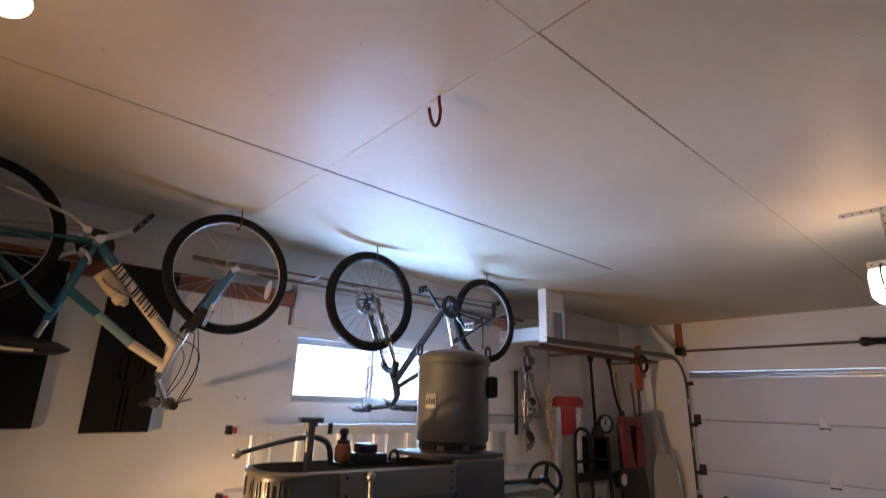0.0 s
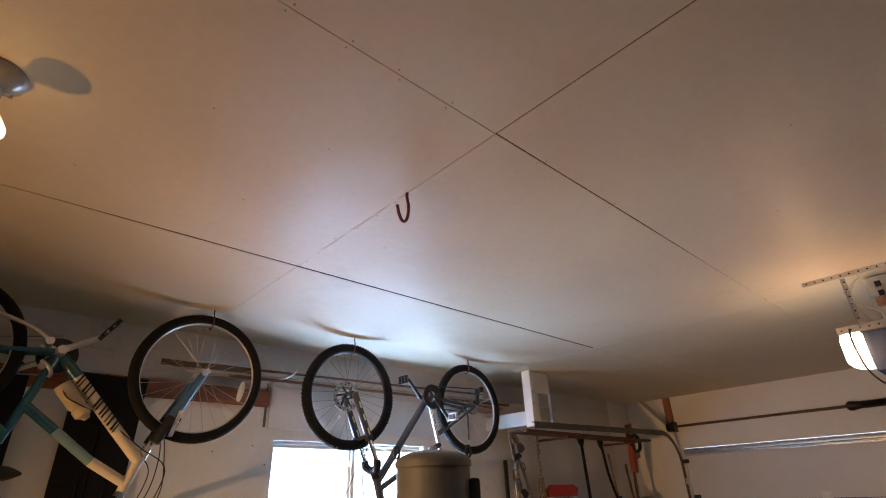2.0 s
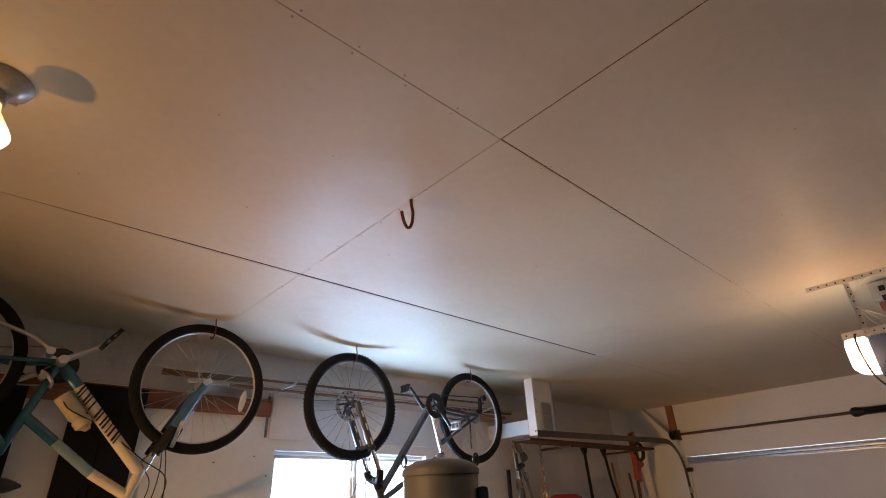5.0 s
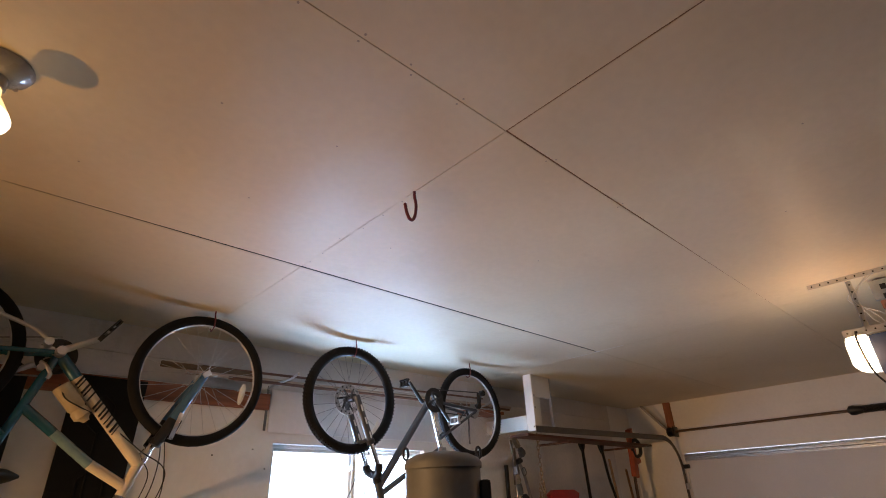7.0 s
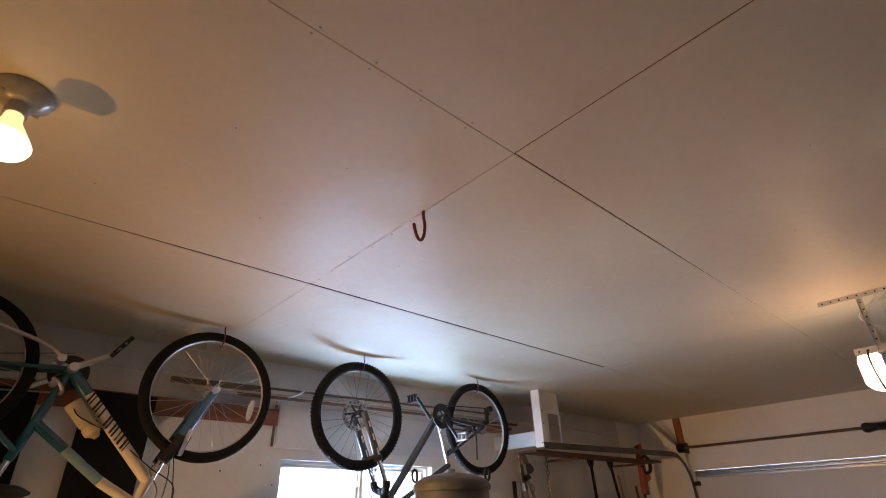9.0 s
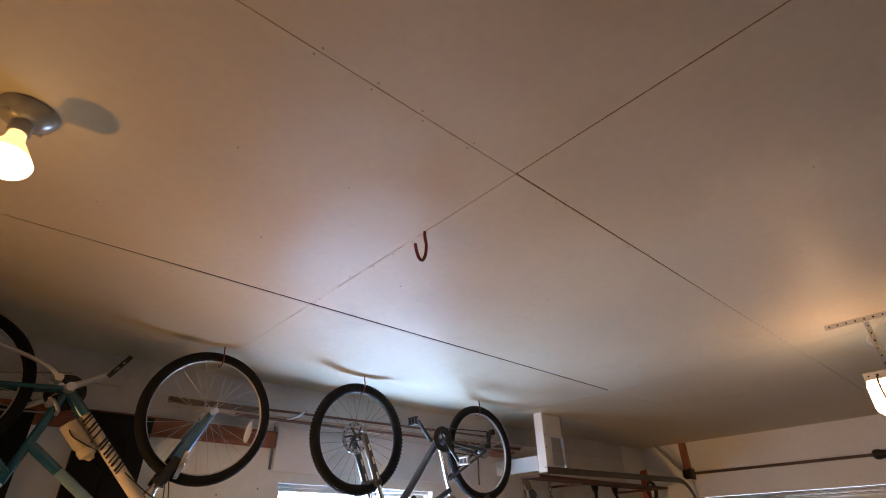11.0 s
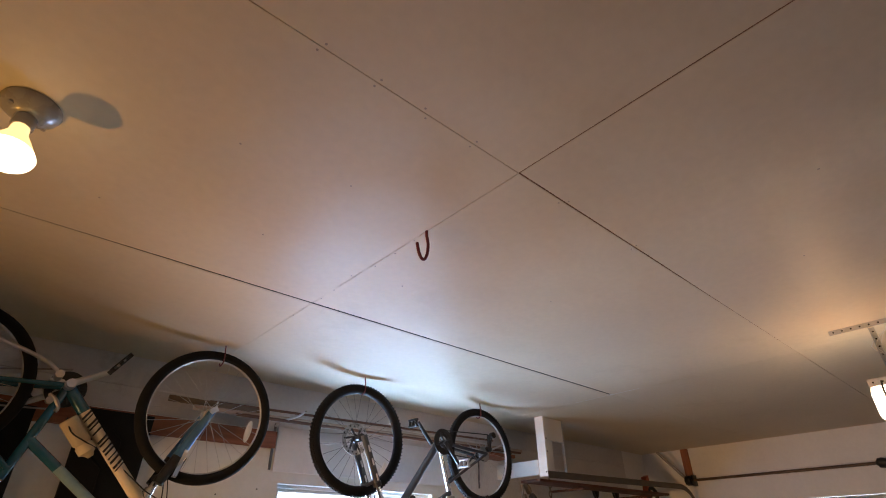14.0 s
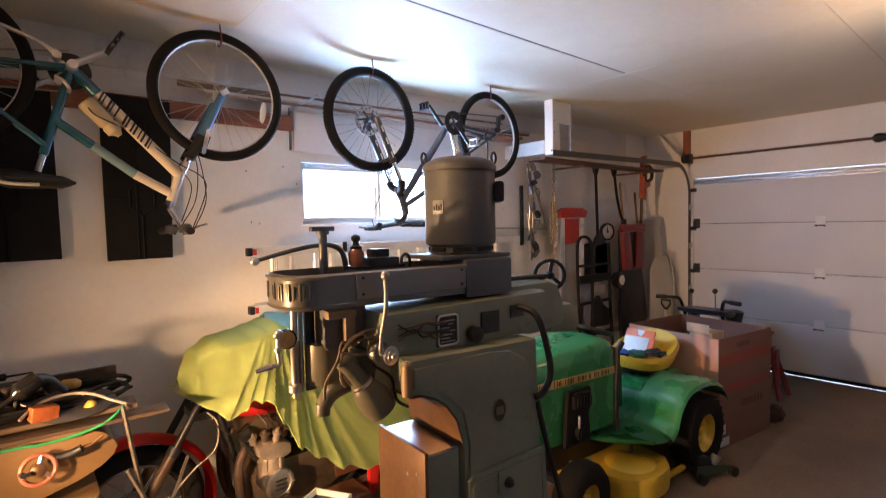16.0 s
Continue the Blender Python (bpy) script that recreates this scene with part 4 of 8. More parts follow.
def build_ceiling_lamp():
    c = Vector((-0.012, 1.430, H))
    lampob = thing("ceiling_lamp", pose(*c), "porcelain lamp holder with a lit flood bulb on the ceiling", "lamp")
    bm = B()
    lathe(bm, [(0.064, 0.0), (0.066, -0.008), (0.060, -0.022), (0.042, -0.036), (0.032, -0.044)], Matrix.Translation(c), 28)
    part("base", bm, PORCELAIN, lampob, "grey-white porcelain base")
    for a in (40, 220):
        bm = B()
        q = c + Vector((0.047 * math.cos(radians(a)), 0.047 * math.sin(radians(a)), -0.030))
        cyl(bm, q, q + Vector((0, 0, -0.006)), 0.006, n=10)
        part("screw", bm, DULLSTEEL, lampob)
    d = Vector((0.03, -0.20, -0.95)).normalized()
    p = c + Vector((0, 0, -0.03))
    bm = B()
    lathe(bm, [(0.021, 0.0), (0.024, 0.006), (0.024, 0.045), (0.021, 0.052)], ring_m(p, d), 20)
    part("socket", bm, PORCELAIN, lampob)
    bm = B()
    lathe(bm, [(0.018, 0.050), (0.021, 0.075), (0.036, 0.105), (0.0518, 0.138)], ring_m(p, d), 28)
    bulb = part("bulb", bm, BULBSIDE, lampob, "white flood bulb")
    bm = B()
    lathe(bm, [(0.0520, 0.1385), (0.056, 0.1480), (0.053, 0.156), (0.036, 0.163), (0.004, 0.166)], ring_m(p, d), 28)
    part("bulb_face", bm, BULB, bulb, "glowing frosted face")


def build_screws():
    """Screw heads and small marks along the ceiling joints."""
    rng = random.Random(4)
    bm = B()
    for x in (-0.95, -0.62, -0.22, 0.02, 0.21, 0.44, 0.60, 0.735, 0.90, 1.32, 1.75):
        for s in (-0.013, 0.013):
            q = Vector((x + rng.uniform(-0.015, 0.015), 0.80 + s, H))
            cyl(bm, q + Vector((0, 0, 0.002)), q - Vector((0, 0, 0.0012)), 0.0031, n=8)
    for y in (1.30, 1.42, 1.55, 1.68, 1.84, 1.95, 2.2):
        q = Vector((1.10 + rng.uniform(-0.016, 0.016), y, H))
        cyl(bm, q + Vector((0, 0, 0.002)), q - Vector((0, 0, 0.0012)), 0.0031, n=8)
    for x, y in ((0.43, 1.22), (0.76, 1.18), (0.68, 1.62), (1.30, 1.62), (0.2, 1.75), (1.75, 0.2), (1.9, 1.3), (2.3, 0.4)):
        cyl(bm, (x, y, H + 0.002), (x, y, H - 0.0012), 0.0032, n=8)
    tagged(part("ceiling_screws", bm, SEAMDUST, None), "small screw heads and nail pops in the ceiling", "screws", kind="stuff")


def build_filler():
    """White filler smeared along the end of a ceiling joint."""
    for k, (y0, y1, w) in enumerate(((1.80, 2.0, 0.004), (2.0, 2.035, 0.012), (2.035, 2.33, 0.003))):
        bm = B()
        box(bm, (3.54 - w, y0, H - 0.0012), (3.54 + w, y1 - 0.001, H + 0.002), 0.0005)
        structure("trim_filler", bm, WHITE, "thin smear of white filler along a ceiling joint", "filler")


def build_opener():
    """The garage door opener hung from perforated angle."""
    op = thing("garage_door_opener", pose(3.45, 0.30, 2.2), "garage door opener hung from perforated steel angle, lamp lit", "door opener")

    def angle(name, a, b, w, up):
        bm = B()
        a, b = Vector(a), Vector(b)
        u = (b - a).normalized()
        side = u.cross(Vector(up)).normalized()
        for k, dirn in ((0, Vector(up)), (1, side)):
            m = Matrix((u, dirn, u.cross(dirn))).transposed().to_4x4()
            m.translation = a
            box(bm, (0, 0, -0.001), ((b - a).length, w, 0.001), 0, m)
        ob = part(name, bm, GALV, op, "perforated galvanised angle")
        bm = B()
        n = int((b - a).length / 0.038)
        for k in range(n):
            q = a + u * (0.02 + 0.038 * k) + Vector(up) * w * 0.5
            s = u.cross(Vector(up)).normalized()
            cyl(bm, q - s * 0.0022, q + s * 0.0022, 0.0042, n=10)
        tagged(part("holes", bm, DARKGAP, ob), kind="stuff")
    angle("bracket", (3.30, 0.585, H - 0.001), (3.30, -0.25, H - 0.001), 0.023, (0, 0, -1))
    angle("strap", (3.302, 0.42, H - 0.03), (3.302, 0.42, 2.41), 0.020, (0, -1, 0))
    angle("strap", (3.302, -0.05, H - 0.03), (3.302, -0.05, 2.41), 0.020, (0, -1, 0))
    angle("cross_bar", (3.298, 0.515, 2.43), (3.298, -0.15, 2.43), 0.034, (0, 0, -1))
    bm = B()
    box(bm, (3.305, 0.02, 2.20), (3.66, 0.424, 2.395), 0.02)
    part("body", bm, OPENERBLUE, op, "dark blue steel housing")
    bm = B()
    prism(bm, [(3.31, 0.425), (3.30, 0.475), (3.33, 0.52), (3.40, 0.535), (3.56, 0.535), (3.63, 0.52), (3.655, 0.475), (3.65, 0.425)], 2.262, 2.405, 2, 0.022)
    part("lens", bm, LENS, op, "glowing white lamp cover")
    bm = B()
    tube(bm, [(3.31, 0.46, 2.43), (3.275, 0.465, 2.37), (3.27, 0.46, 2.28), (3.27, 0.44, 2.19), (3.28, 0.38, 2.12), (3.29, 0.25, 2.095)], 0.0045, 8, 6)
    part("cord", bm, BLACK, op)
    bm = B()
    for k in range(3):
        tube(bm, [(3.31, 0.34 - 0.02 * k, H - 0.02), (3.30, 0.40 + 0.02 * k, 2.58), (3.305, 0.38 - 0.03 * k, 2.47), (3.31, 0.33, 2.41)], 0.0018, 6, 6)
    part("wire", bm, WHITE, op)
    # outlet box on a block of wood, on the ceiling
    out = thing("outlet", pose(3.55, 0.32, 2.6), "grey outlet box on a red-brown wooden block on the ceiling", "outlet")
    bm = B()
    box(bm, (3.49, 0.10, 2.545), (3.53, 0.335, H - 0.001), 0.002)
    part("block", bm, CEDAR, out)
    bm = B()
    box(bm, (3.46, 0.235, 2.585), (3.489, 0.350, 2.69), 0.004)
    box_ob = part("box", bm, GALV, out)
    for z in (2.598, 2.648):
        bm = B()
        box(bm, (3.4565, 0.285, z - 0.014), (3.4605, 0.310, z + 0.014), 0.001)
        part("socket", bm, BLACK, box_ob)


build_ceiling_hook()
build_ceiling_lamp()
build_screws()
build_filler()
build_opener()

# ---- on the window wall ----
def plank(name, lo, hi, material, label, category="board", bevel=0.003, group=""):
    bm = B()
    box(bm, lo, hi, bevel)
    return solid(name, bm, material, label, category, group)


bm = B()
box(bm, (X0, Y1 - 0.006, 2.405), (5.83, Y1 - 0.0005, H - 0.001))
structure("upper_wall", bm, GREYWALL, "grey bare board strip under the ceiling")
bm = B()
box(bm, (X0, Y1 - 0.020, 2.530), (5.82, Y1 - 0.007, 2.545), 0.002)
structure("trim", bm, GREYWALL, "grey joint strip along the upper wall", "trim")
bm = B()
box(bm, (1.625, Y1 - 0.016, 2.165), (3.35, Y1 - 0.0065, 2.43), 0.002)
structure("window_header", bm, GREYPANEL, "pale grey panel above the window", "trim")
bm = B()
box(bm, (3.36, Y1 - 0.006, 0.001), (5.83, Y1 - 0.0005, 2.404))
structure("lower_wall", bm, WALLBOARD, "grey wallboard behind the hung tools")
plank("ledger_board", (-1.2, Y1 - 0.030, 2.295), (1.615, Y1 - 0.001, 2.395), CEDAR, "red-brown board fixed along the wall")


def build_pipes():
    for x0, x1, y, z0, z1, r, m, lab in ((1.06, 3.95, 3.25, 2.458, 2.500, 0.0145, PIPETAN, "tan painted pipe along the wall"),
                                         (1.15, 3.60, 3.27, 2.506, 2.556, 0.008, COPPERISH, "thin dark brown pipe along the wall"),
                                         (1.30, 3.90, 3.22, 2.446, 2.476, 0.010, COPPERISH, "dark brown painted pipe along the wall")):
        bm = B()
        cyl(bm, (x0, y, z0), (x1, y, z1), r, n=14)
        solid("pipe", bm, m, lab, "pipe", "pipes on brackets")
    plank("slat", (0.92, 3.25, 2.474), (1.50, 3.275, 2.506), OLDWOOD, "thin weathered wooden slat resting on brackets")
    for x in (1.60, 3.45):
        br = thing("pipe_bracket", pose(x, Y1 - 0.01, 2.40), "bent grey steel bracket holding pipes on the wall", "bracket", "pipe brackets")
        bm = B()
        box(bm, (x - 0.008, Y1 - 0.022, 2.17), (x + 0.008, Y1 - 0.0165, 2.445), 0.001)
        part("strap", bm, DARKSTEEL, br)
        bm = B()
        tube(bm, [(x, Y1 - 0.019, 2.43), (x + 0.01, 3.26, 2.452), (x + 0.04, 3.20, 2.462), (x + 0.075, 3.15, 2.478), (x + 0.10, 3.11, 2.505)], 0.0075, 8, 5)
        part("arm", bm, ALU, br, "bright upturned arm")


build_pipes()


def build_foam_panel(x0, x1, z0, z1, hex_at, lean):
    """A thick black mat with a moulded hexagon, screwed to the wall."""
    pan = thing("wall_mat", pose((x0 + x1) / 2, Y1 - 0.03, z0), "black foam mat with moulded hexagons hung on the wall", "foam mat", "wall mats")
    bm = B()
    prism(bm, [(x0, z0), (x1, z0 + 0.004), (x1 - lean, z1), (x0 + lean * 0.3, z1 + 0.003)], Y1 - 0.04, Y1 - 0.001, 1, 0.006)
    part("mat", bm, FOAM, pan)
    for hx, hz, r in hex_at:
        bm = B()
        pts = [(hx + r * 0.8 * math.cos(radians(60 * k + 30)), Y1 - 0.042, hz + r * 1.15 * math.sin(radians(60 * k + 30))) for k in range(7)]
        tube(bm, pts, 0.006, 6)
        tube(bm, [(hx, Y1 - 0.042, hz - r * 1.15), (hx, Y1 - 0.042, z0 + 0.01)], 0.005, 6)
        tube(bm, [(x0 + 0.01, Y1 - 0.042, hz), (hx - r * 0.8, Y1 - 0.042, hz)], 0.005, 6)
        part("rib", bm, FOAM, pan)


build_foam_panel(0.555, 0.865, 1.50, 2.385, ((0.725, 1.835, 0.085), (0.70, 2.20, 0.085)), -0.02)
build_foam_panel(-0.02, 0.36, 1.52, 2.36, ((0.15, 1.835, 0.085), (0.15, 2.2, 0.085)), 0.01)


def build_ladder():
    lad = thing("ladder", pose(2.5, 3.22, 1.12), "aluminium extension ladder hung sideways on the wall", "ladder")
    for z0, z1 in ((1.485, 1.545), (1.128, 1.188)):
        bm = B()
        box(bm, (1.26, 3.175, z0), (3.72, 3.183, z1), 0.002)
        box(bm, (1.26, 3.183, z1 - 0.006), (3.72, 3.215, z1), 0.002)
        box(bm, (1.26, 3.183, z0), (3.72, 3.215, z0 + 0.006), 0.002)
        rail = part("rail", bm, RUNGALU, lad)
        bm = B()
        box(bm, (1.245, 3.17, z0 + 0.006), (1.275, 3.22, z1 - 0.004), 0.006)
        part("end_cap", bm, BLACK, rail, "black plastic end cap")
        bm = B()
        box(bm, (1.276, 3.1705, z0 + 0.012), (1.298, 3.1745, z1 - 0.012), 0.001)
        part("label", bm, REDDULL, rail, "small red label")
    for k in range(8):
        x = 1.41 + 0.288 * k
        bm = B()
        prism(bm, [(x - 0.021, 3.186), (x - 0.015, 3.180), (x + 0.015, 3.180), (x + 0.021, 3.186), (x + 0.021, 3.205), (x - 0.021, 3.205)], 1.135, 1.54, 2)
        for s in (-0.012, 0.0, 0.012):
            box(bm, (x + s - 0.002, 3.177, 1.19), (x + s + 0.002, 3.181, 1.51))
        part("rung", bm, RUNGPALE, lad)
    # the sliding section behind, half a rung further along
    for z0, z1 in ((1.478, 1.532), (1.138, 1.192)):
        bm = B()
        box(bm, (1.30, 3.222, z0), (3.70, 3.229, z1), 0.002)
        box(bm, (1.30, 3.229, z1 - 0.006), (3.70, 3.262, z1), 0.002)
        part("back_rail", bm, RUNGALU, lad)
    for k in range(7):
        x = 1.555 + 0.288 * k
        bm = B()
        prism(bm, [(x - 0.019, 3.238), (x - 0.013, 3.232), (x + 0.013, 3.232), (x + 0.019, 3.238), (x + 0.019, 3.258), (x - 0.019, 3.258)], 1.142, 1.528, 2)
        part("back_rung", bm, RUNGPALE, lad)
    for x in (1.9, 3.2):
        for z in (1.555, 1.198):
            bm = B()
            prism(bm, [(3.166, z - 0.07), (Y1 - 0.001, z - 0.07), (Y1 - 0.001, z - 0.062), (3.171, z - 0.062), (3.171, z), (3.166, z)], x - 0.015, x + 0.015, 0)
            part("wall_hook", bm, BLACKMET, lad)


build_ladder()


def build_nails():
    bm = B()
    for x, z in ((1.31, 2.02), (1.33, 1.70), (1.02, 1.68), (1.38, 1.69), (1.64, 1.95), (1.55, 2.06)):
        cyl(bm, (x, Y1 + 0.001, z), (x, Y1 - 0.004, z), 0.0042, n=8)
    tagged(part("nails", bm, DARKGAP, None), "old nails and screws left in the wall", "nails", kind="stuff")


build_nails()

# ---- door track, posts and the shelf hanger ----
def build_track():
    tr = thing("door_track", pose(6.25, 2.76, 0), "galvanised garage door track curving down to the floor", "door track")

    def channel(points, name):
        bm = B()
        ps = [Vector(p) for p in points]
        prof = [(-0.012, -0.026), (-0.012, 0.026), (0.012, 0.026), (0.012, 0.016)]
        rings = []
        for i, p in enumerate(ps):
            t = (ps[min(i + 1, len(ps) - 1)] - ps[max(i - 1, 0)]).normalized()
            side = Vector((0, 1, 0))
            up = t.cross(side)
            rings.append([[bm.verts.new(p + side * a + up * (b + e)) for a, b in prof] for e in (0,)][0] + [bm.verts.new(p + side * (a * 0.8) + up * (b * 0.9)) for a, b in prof[::-1]])
        n = len(rings[0])
        for a, b in zip(rings, rings[1:]):
            for k in range(n):
                bm.faces.new((a[k], a[(k + 1) % n], b[(k + 1) % n], b[k]))
        return part(name, bm, TRACK, tr)
    channel([(3.68, 2.775, 2.245), (5.90, 2.765, 2.285)], "horizontal_track")
    arc = [(5.90 + 0.345 * math.sin(radians(a)), 2.765, 2.285 - 0.345 * (1 - math.cos(radians(a)))) for a in range(0, 91, 9)]
    channel(arc, "curve")
    channel([(6.245, 2.765, 1.94), (6.245, 2.765, 0.02)], "vertical_track")
    for z in (0.35, 0.85, 1.35, 1.80):
        bm = B()
        box(bm, (6.22, 2.745, z - 0.03), (6.298, 2.752, z + 0.03), 0.002)
        part("track_bracket", bm, GALV, tr)
        bm = B()
        cyl(bm, (6.285, 2.70, z + 0.2), (6.285, 2.765, z + 0.2), 0.022, n=14)
        part("roller", bm, BLACKMET, tr)
    bm = B()
    tube(bm, [(6.23, 3.10, H - 0.004), (6.23, 2.80, 2.36)], 0.017, 4)
    part("brace", bm, GALVSHEET, tr, "pale dusty angle brace to the ceiling")
    bm = B()
    box(bm, (6.272, 2.765, 2.36), (6.298, 2.845, H - 0.002), 0.003)
    solid("door_post", bm, CEDARV, "red-brown wooden block on the wall above the door", "board")
    ro = thing("torsion_bar", pose(6.22, 1.0, 2.36), "dark torsion rod with bearing plates above the garage door", "torsion rod")
    bm = B()
    cyl(bm, (6.22, 2.83, 2.365), (6.22, -2.3, 2.365), 0.013, n=12)
    part("rod", bm, BROWNROD, ro)
    bm = B()
    lathe(bm, [(0.02, -0.03), (0.045, -0.03), (0.05, -0.02), (0.05, 0.02), (0.045, 0.03), (0.02, 0.03)], ring_m((6.22, 2.795, 2.365)), 20)
    part("drum", bm, BLACKMET, ro)
    bm = B()
    box(bm, (6.19, 2.74, 2.31), (6.299, 2.752, 2.42), 0.003)
    part("bearing_plate", bm, BLACKMET, ro)
    bm = B()
    lathe(bm, [(0.016, -0.02), (0.040, 0.0), (0.044, 0.03), (0.036, 0.06), (0.030, 0.10), (0.016, 0.10)], ring_m((6.22, 1.08, 2.365), (0, -1, 0)), 18)
    part("spring_cone", bm, BLACKMET, ro)
    bm = B()
    tube(bm, [(6.22 + 0.030 * math.cos(0.8 * k), 0.98 - 0.0011 * k, 2.365 + 0.030 * math.sin(0.8 * k)) for k in range(1400)], 0.0042, 5)
    part("spring", bm, BLACKMET, ro, "dark oily torsion spring")
    bm = B()
    box(bm, (6.215, -0.60, 2.31), (6.299, -0.59, 2.42), 0.003)
    part("bearing_plate", bm, BLACKMET, ro)


build_track()


def build_shelf():
    hang = thing("shelf_hanger", pose(3.74, 2.8, 2.24), "white painted wooden shelf hanger fixed to the ceiling", "shelf bracket")
    bm = B()
    box(bm, (3.69, 2.775, 2.235), (3.725, 2.86, H - 0.001), 0.003)
    part("post", bm, WHITE, hang)
    bm = B()
    box(bm, (3.7255, 2.80, 2.52), (3.98, 2.83, H - 0.001), 0.003)
    box(bm, (3.7255, 2.80, 2.26), (3.82, 2.83, 2.519), 0.003)
    part("gusset", bm, WHITE, hang)
    bm = B()
    box(bm, (3.688, 2.861, 2.25), (3.724, Y1 - 0.008, 2.365), 0.003)
    part("arm", bm, WHITE, hang)
    bm = B()
    box(bm, (3.985, 2.80, 2.25), (3.995, 2.825, H - 0.001), 0.001)
    for k in range(8):
        cyl(bm, (3.99, 2.797, 2.29 + 0.05 * k), (3.99, 2.80, 2.29 + 0.05 * k), 0.006, n=8)
    part("strap", bm, GALV, hang, "perforated steel strap")
    for z in (2.42, 2.52):
        bm = B()
        cyl(bm, (3.707, 2.774, z), (3.707, 2.771, z), 0.008, n=10)
        part("screw", bm, DULLSTEEL, hang)
    # shade beneath the shelf is put into the darker wood colour
    plank("shelf_board", (3.70, 2.87, 2.205), (5.85, 3.07, 2.225), CEDARDARK, "red-brown shelf board under the track, darkened for shade", "shelf")
    plank("shelf_board", (3.30, 3.10, 2.40), (3.685, 3.30, 2.425), CEDAR, "short red-brown board on the wall", "shelf")
    for x in (4.4, 5.6):
        plank("shelf_support", (x, 2.95, 2.185), (x + 0.03, Y1 - 0.007, 2.204), CEDARDARK, "red-brown wooden cleat under the shelf, darkened for shade", "cleat")


build_shelf()

# ---- tools along the wall ----
def build_tools():
    Yw = Y1 - 0.03
    # chain on a hook
    ch = thing("chain", pose(4.25, 3.15, 1.3), "steel chain hanging in a long loop from the shelf", "chain")
    for col, (x, z0, z1) in enumerate(((4.203, 1.22, 2.28), (4.178, 1.42, 1.85), (4.226, 1.40, 1.86), (4.246, 1.39, 1.84))):
        n = int((z1 - z0) / 0.036)
        for k in range(n):
            bm = B()
            q = Vector((x + 0.004 * math.sin(k * 1.7 + col), 3.16 + 0.012 * (col % 2), z1 - 0.036 * (k + 0.5)))
            turn = pose(0, 0, 0, 0, 0, 90 * (k % 2) + 25)
            pts = [q + turn @ Vector((0.012 * math.cos(2 * math.pi * i / 10), 0, 0.024 * math.sin(2 * math.pi * i / 10))) for i in range(11)]
            tube(bm, pts, 0.0050, 6, cap=False)
            part("link", bm, OLDCHAIN, ch)
    # mechanic's creeper on its end
    cr = thing("creeper", pose(4.510, 3.22, 0.01), "red and silver creeper board standing on end against the wall", "creeper")
    bm = B()
    prism(bm, [(4.280, 1.76), (4.360, 1.80), (4.660, 1.80), (4.740, 1.77), (4.720, 1.70), (4.300, 1.70)], 3.14, 3.20, 1, 0.008)
    part("headrest", bm, REDDULL, cr, "faded red headrest")
    for x in (4.305, 4.635):
        bm = B()
        box(bm, (x, 3.16, 0.01), (x + 0.075, 3.20, 1.70), 0.006)
        part("side_rail", bm, ALU, cr, "silver side rail")
    bm = B()
    box(bm, (4.385, 3.165, 1.44), (4.630, 3.195, 1.69), 0.012)
    part("pad", bm, REDDULL, cr)
    # the mill's shade on the board is put into this darker grey
    bm = B()
    box(bm, (4.385, 3.17, 0.1), (4.630, 3.195, 1.43), 0.006)
    part("board", bm, GREYP, cr)
    # long black handles hung from the shelf
    for x, y, z1, bend, lab in ((4.925, 3.16, 2.24, 0.04, "black-handled snow shovel hung from the shelf"), (5.285, 3.16, 2.24, 0.16, "black-handled bent ergonomic shovel hung from the shelf")):
        sh = thing("shovel", pose(x, y, 1.0), lab, "shovel", "hung shovels")
        bm = B()
        if bend > 0.1:
            tube(bm, [(x, y, z1 - 0.02), (x + 0.03, y, 2.08), (x + 0.065, y, 1.91), (x + 0.13, y, 1.74), (x + 0.185, y, 1.64), (x + 0.185, y, 1.50)], 0.014, 10, 5)
        else:
            tube(bm, [(x, y, z1 - 0.02), (x + bend, y, 1.35)], 0.015, 10)
        part("shaft", bm, BLACKMATT, sh)
        bm = B()
        tube(bm, [(x - 0.05, y, z1), (x - 0.035, y, z1 - 0.05), (x, y, z1 - 0.10)], 0.011, 8, 4)
        tube(bm, [(x + 0.05, y, z1), (x + 0.035, y, z1 - 0.05), (x, y, z1 - 0.10)], 0.011, 8, 4)
        cyl(bm, (x - 0.058, y, z1 + 0.004), (x + 0.058, y, z1 + 0.004), 0.013, n=10)
        part("grip", bm, BLACK, sh)
        bm = B()
        e = x + (0.185 if bend > 0.1 else bend)
        prism(bm, [(e - 0.03, 1.52), (e + 0.03, 1.52), (e + 0.13, 1.40), (e + 0.15, 1.06), (e - 0.15, 1.06), (e - 0.13, 1.40)] if bend < 0.1 else [(e - 0.022, 1.68), (e + 0.022, 1.68), (e + 0.045, 1.56), (e + 0.05, 1.44), (e - 0.05, 1.44), (e - 0.04, 1.56)], y - 0.03, y + 0.01, 1, 0.006)
        part("blade", bm, BLACK, sh)
    # wooden handles
    for x, z0, z1, r in ((5.60, 0.02, 2.10, 0.013), (5.93, 0.02, 2.0, 0.013)):
        bm = B()
        cyl(bm, (x, 3.10, z0), (x - 0.02, 3.26, z1), r, n=12)
        solid("tool_handle", bm, PINE, "plain wooden tool handle leaning on the wall", "handle", "wooden handles")
    # orange pole saw
    ps = thing("pole_saw", pose(5.82, 3.05, 0.02), "orange and black pole saw standing against the wall", "saw")
    bm = B()
    tube(bm, [(5.70, 3.08, 0.02), (5.765, 3.10, 1.63), (5.80, 3.11, 1.95)], 0.016, 12)
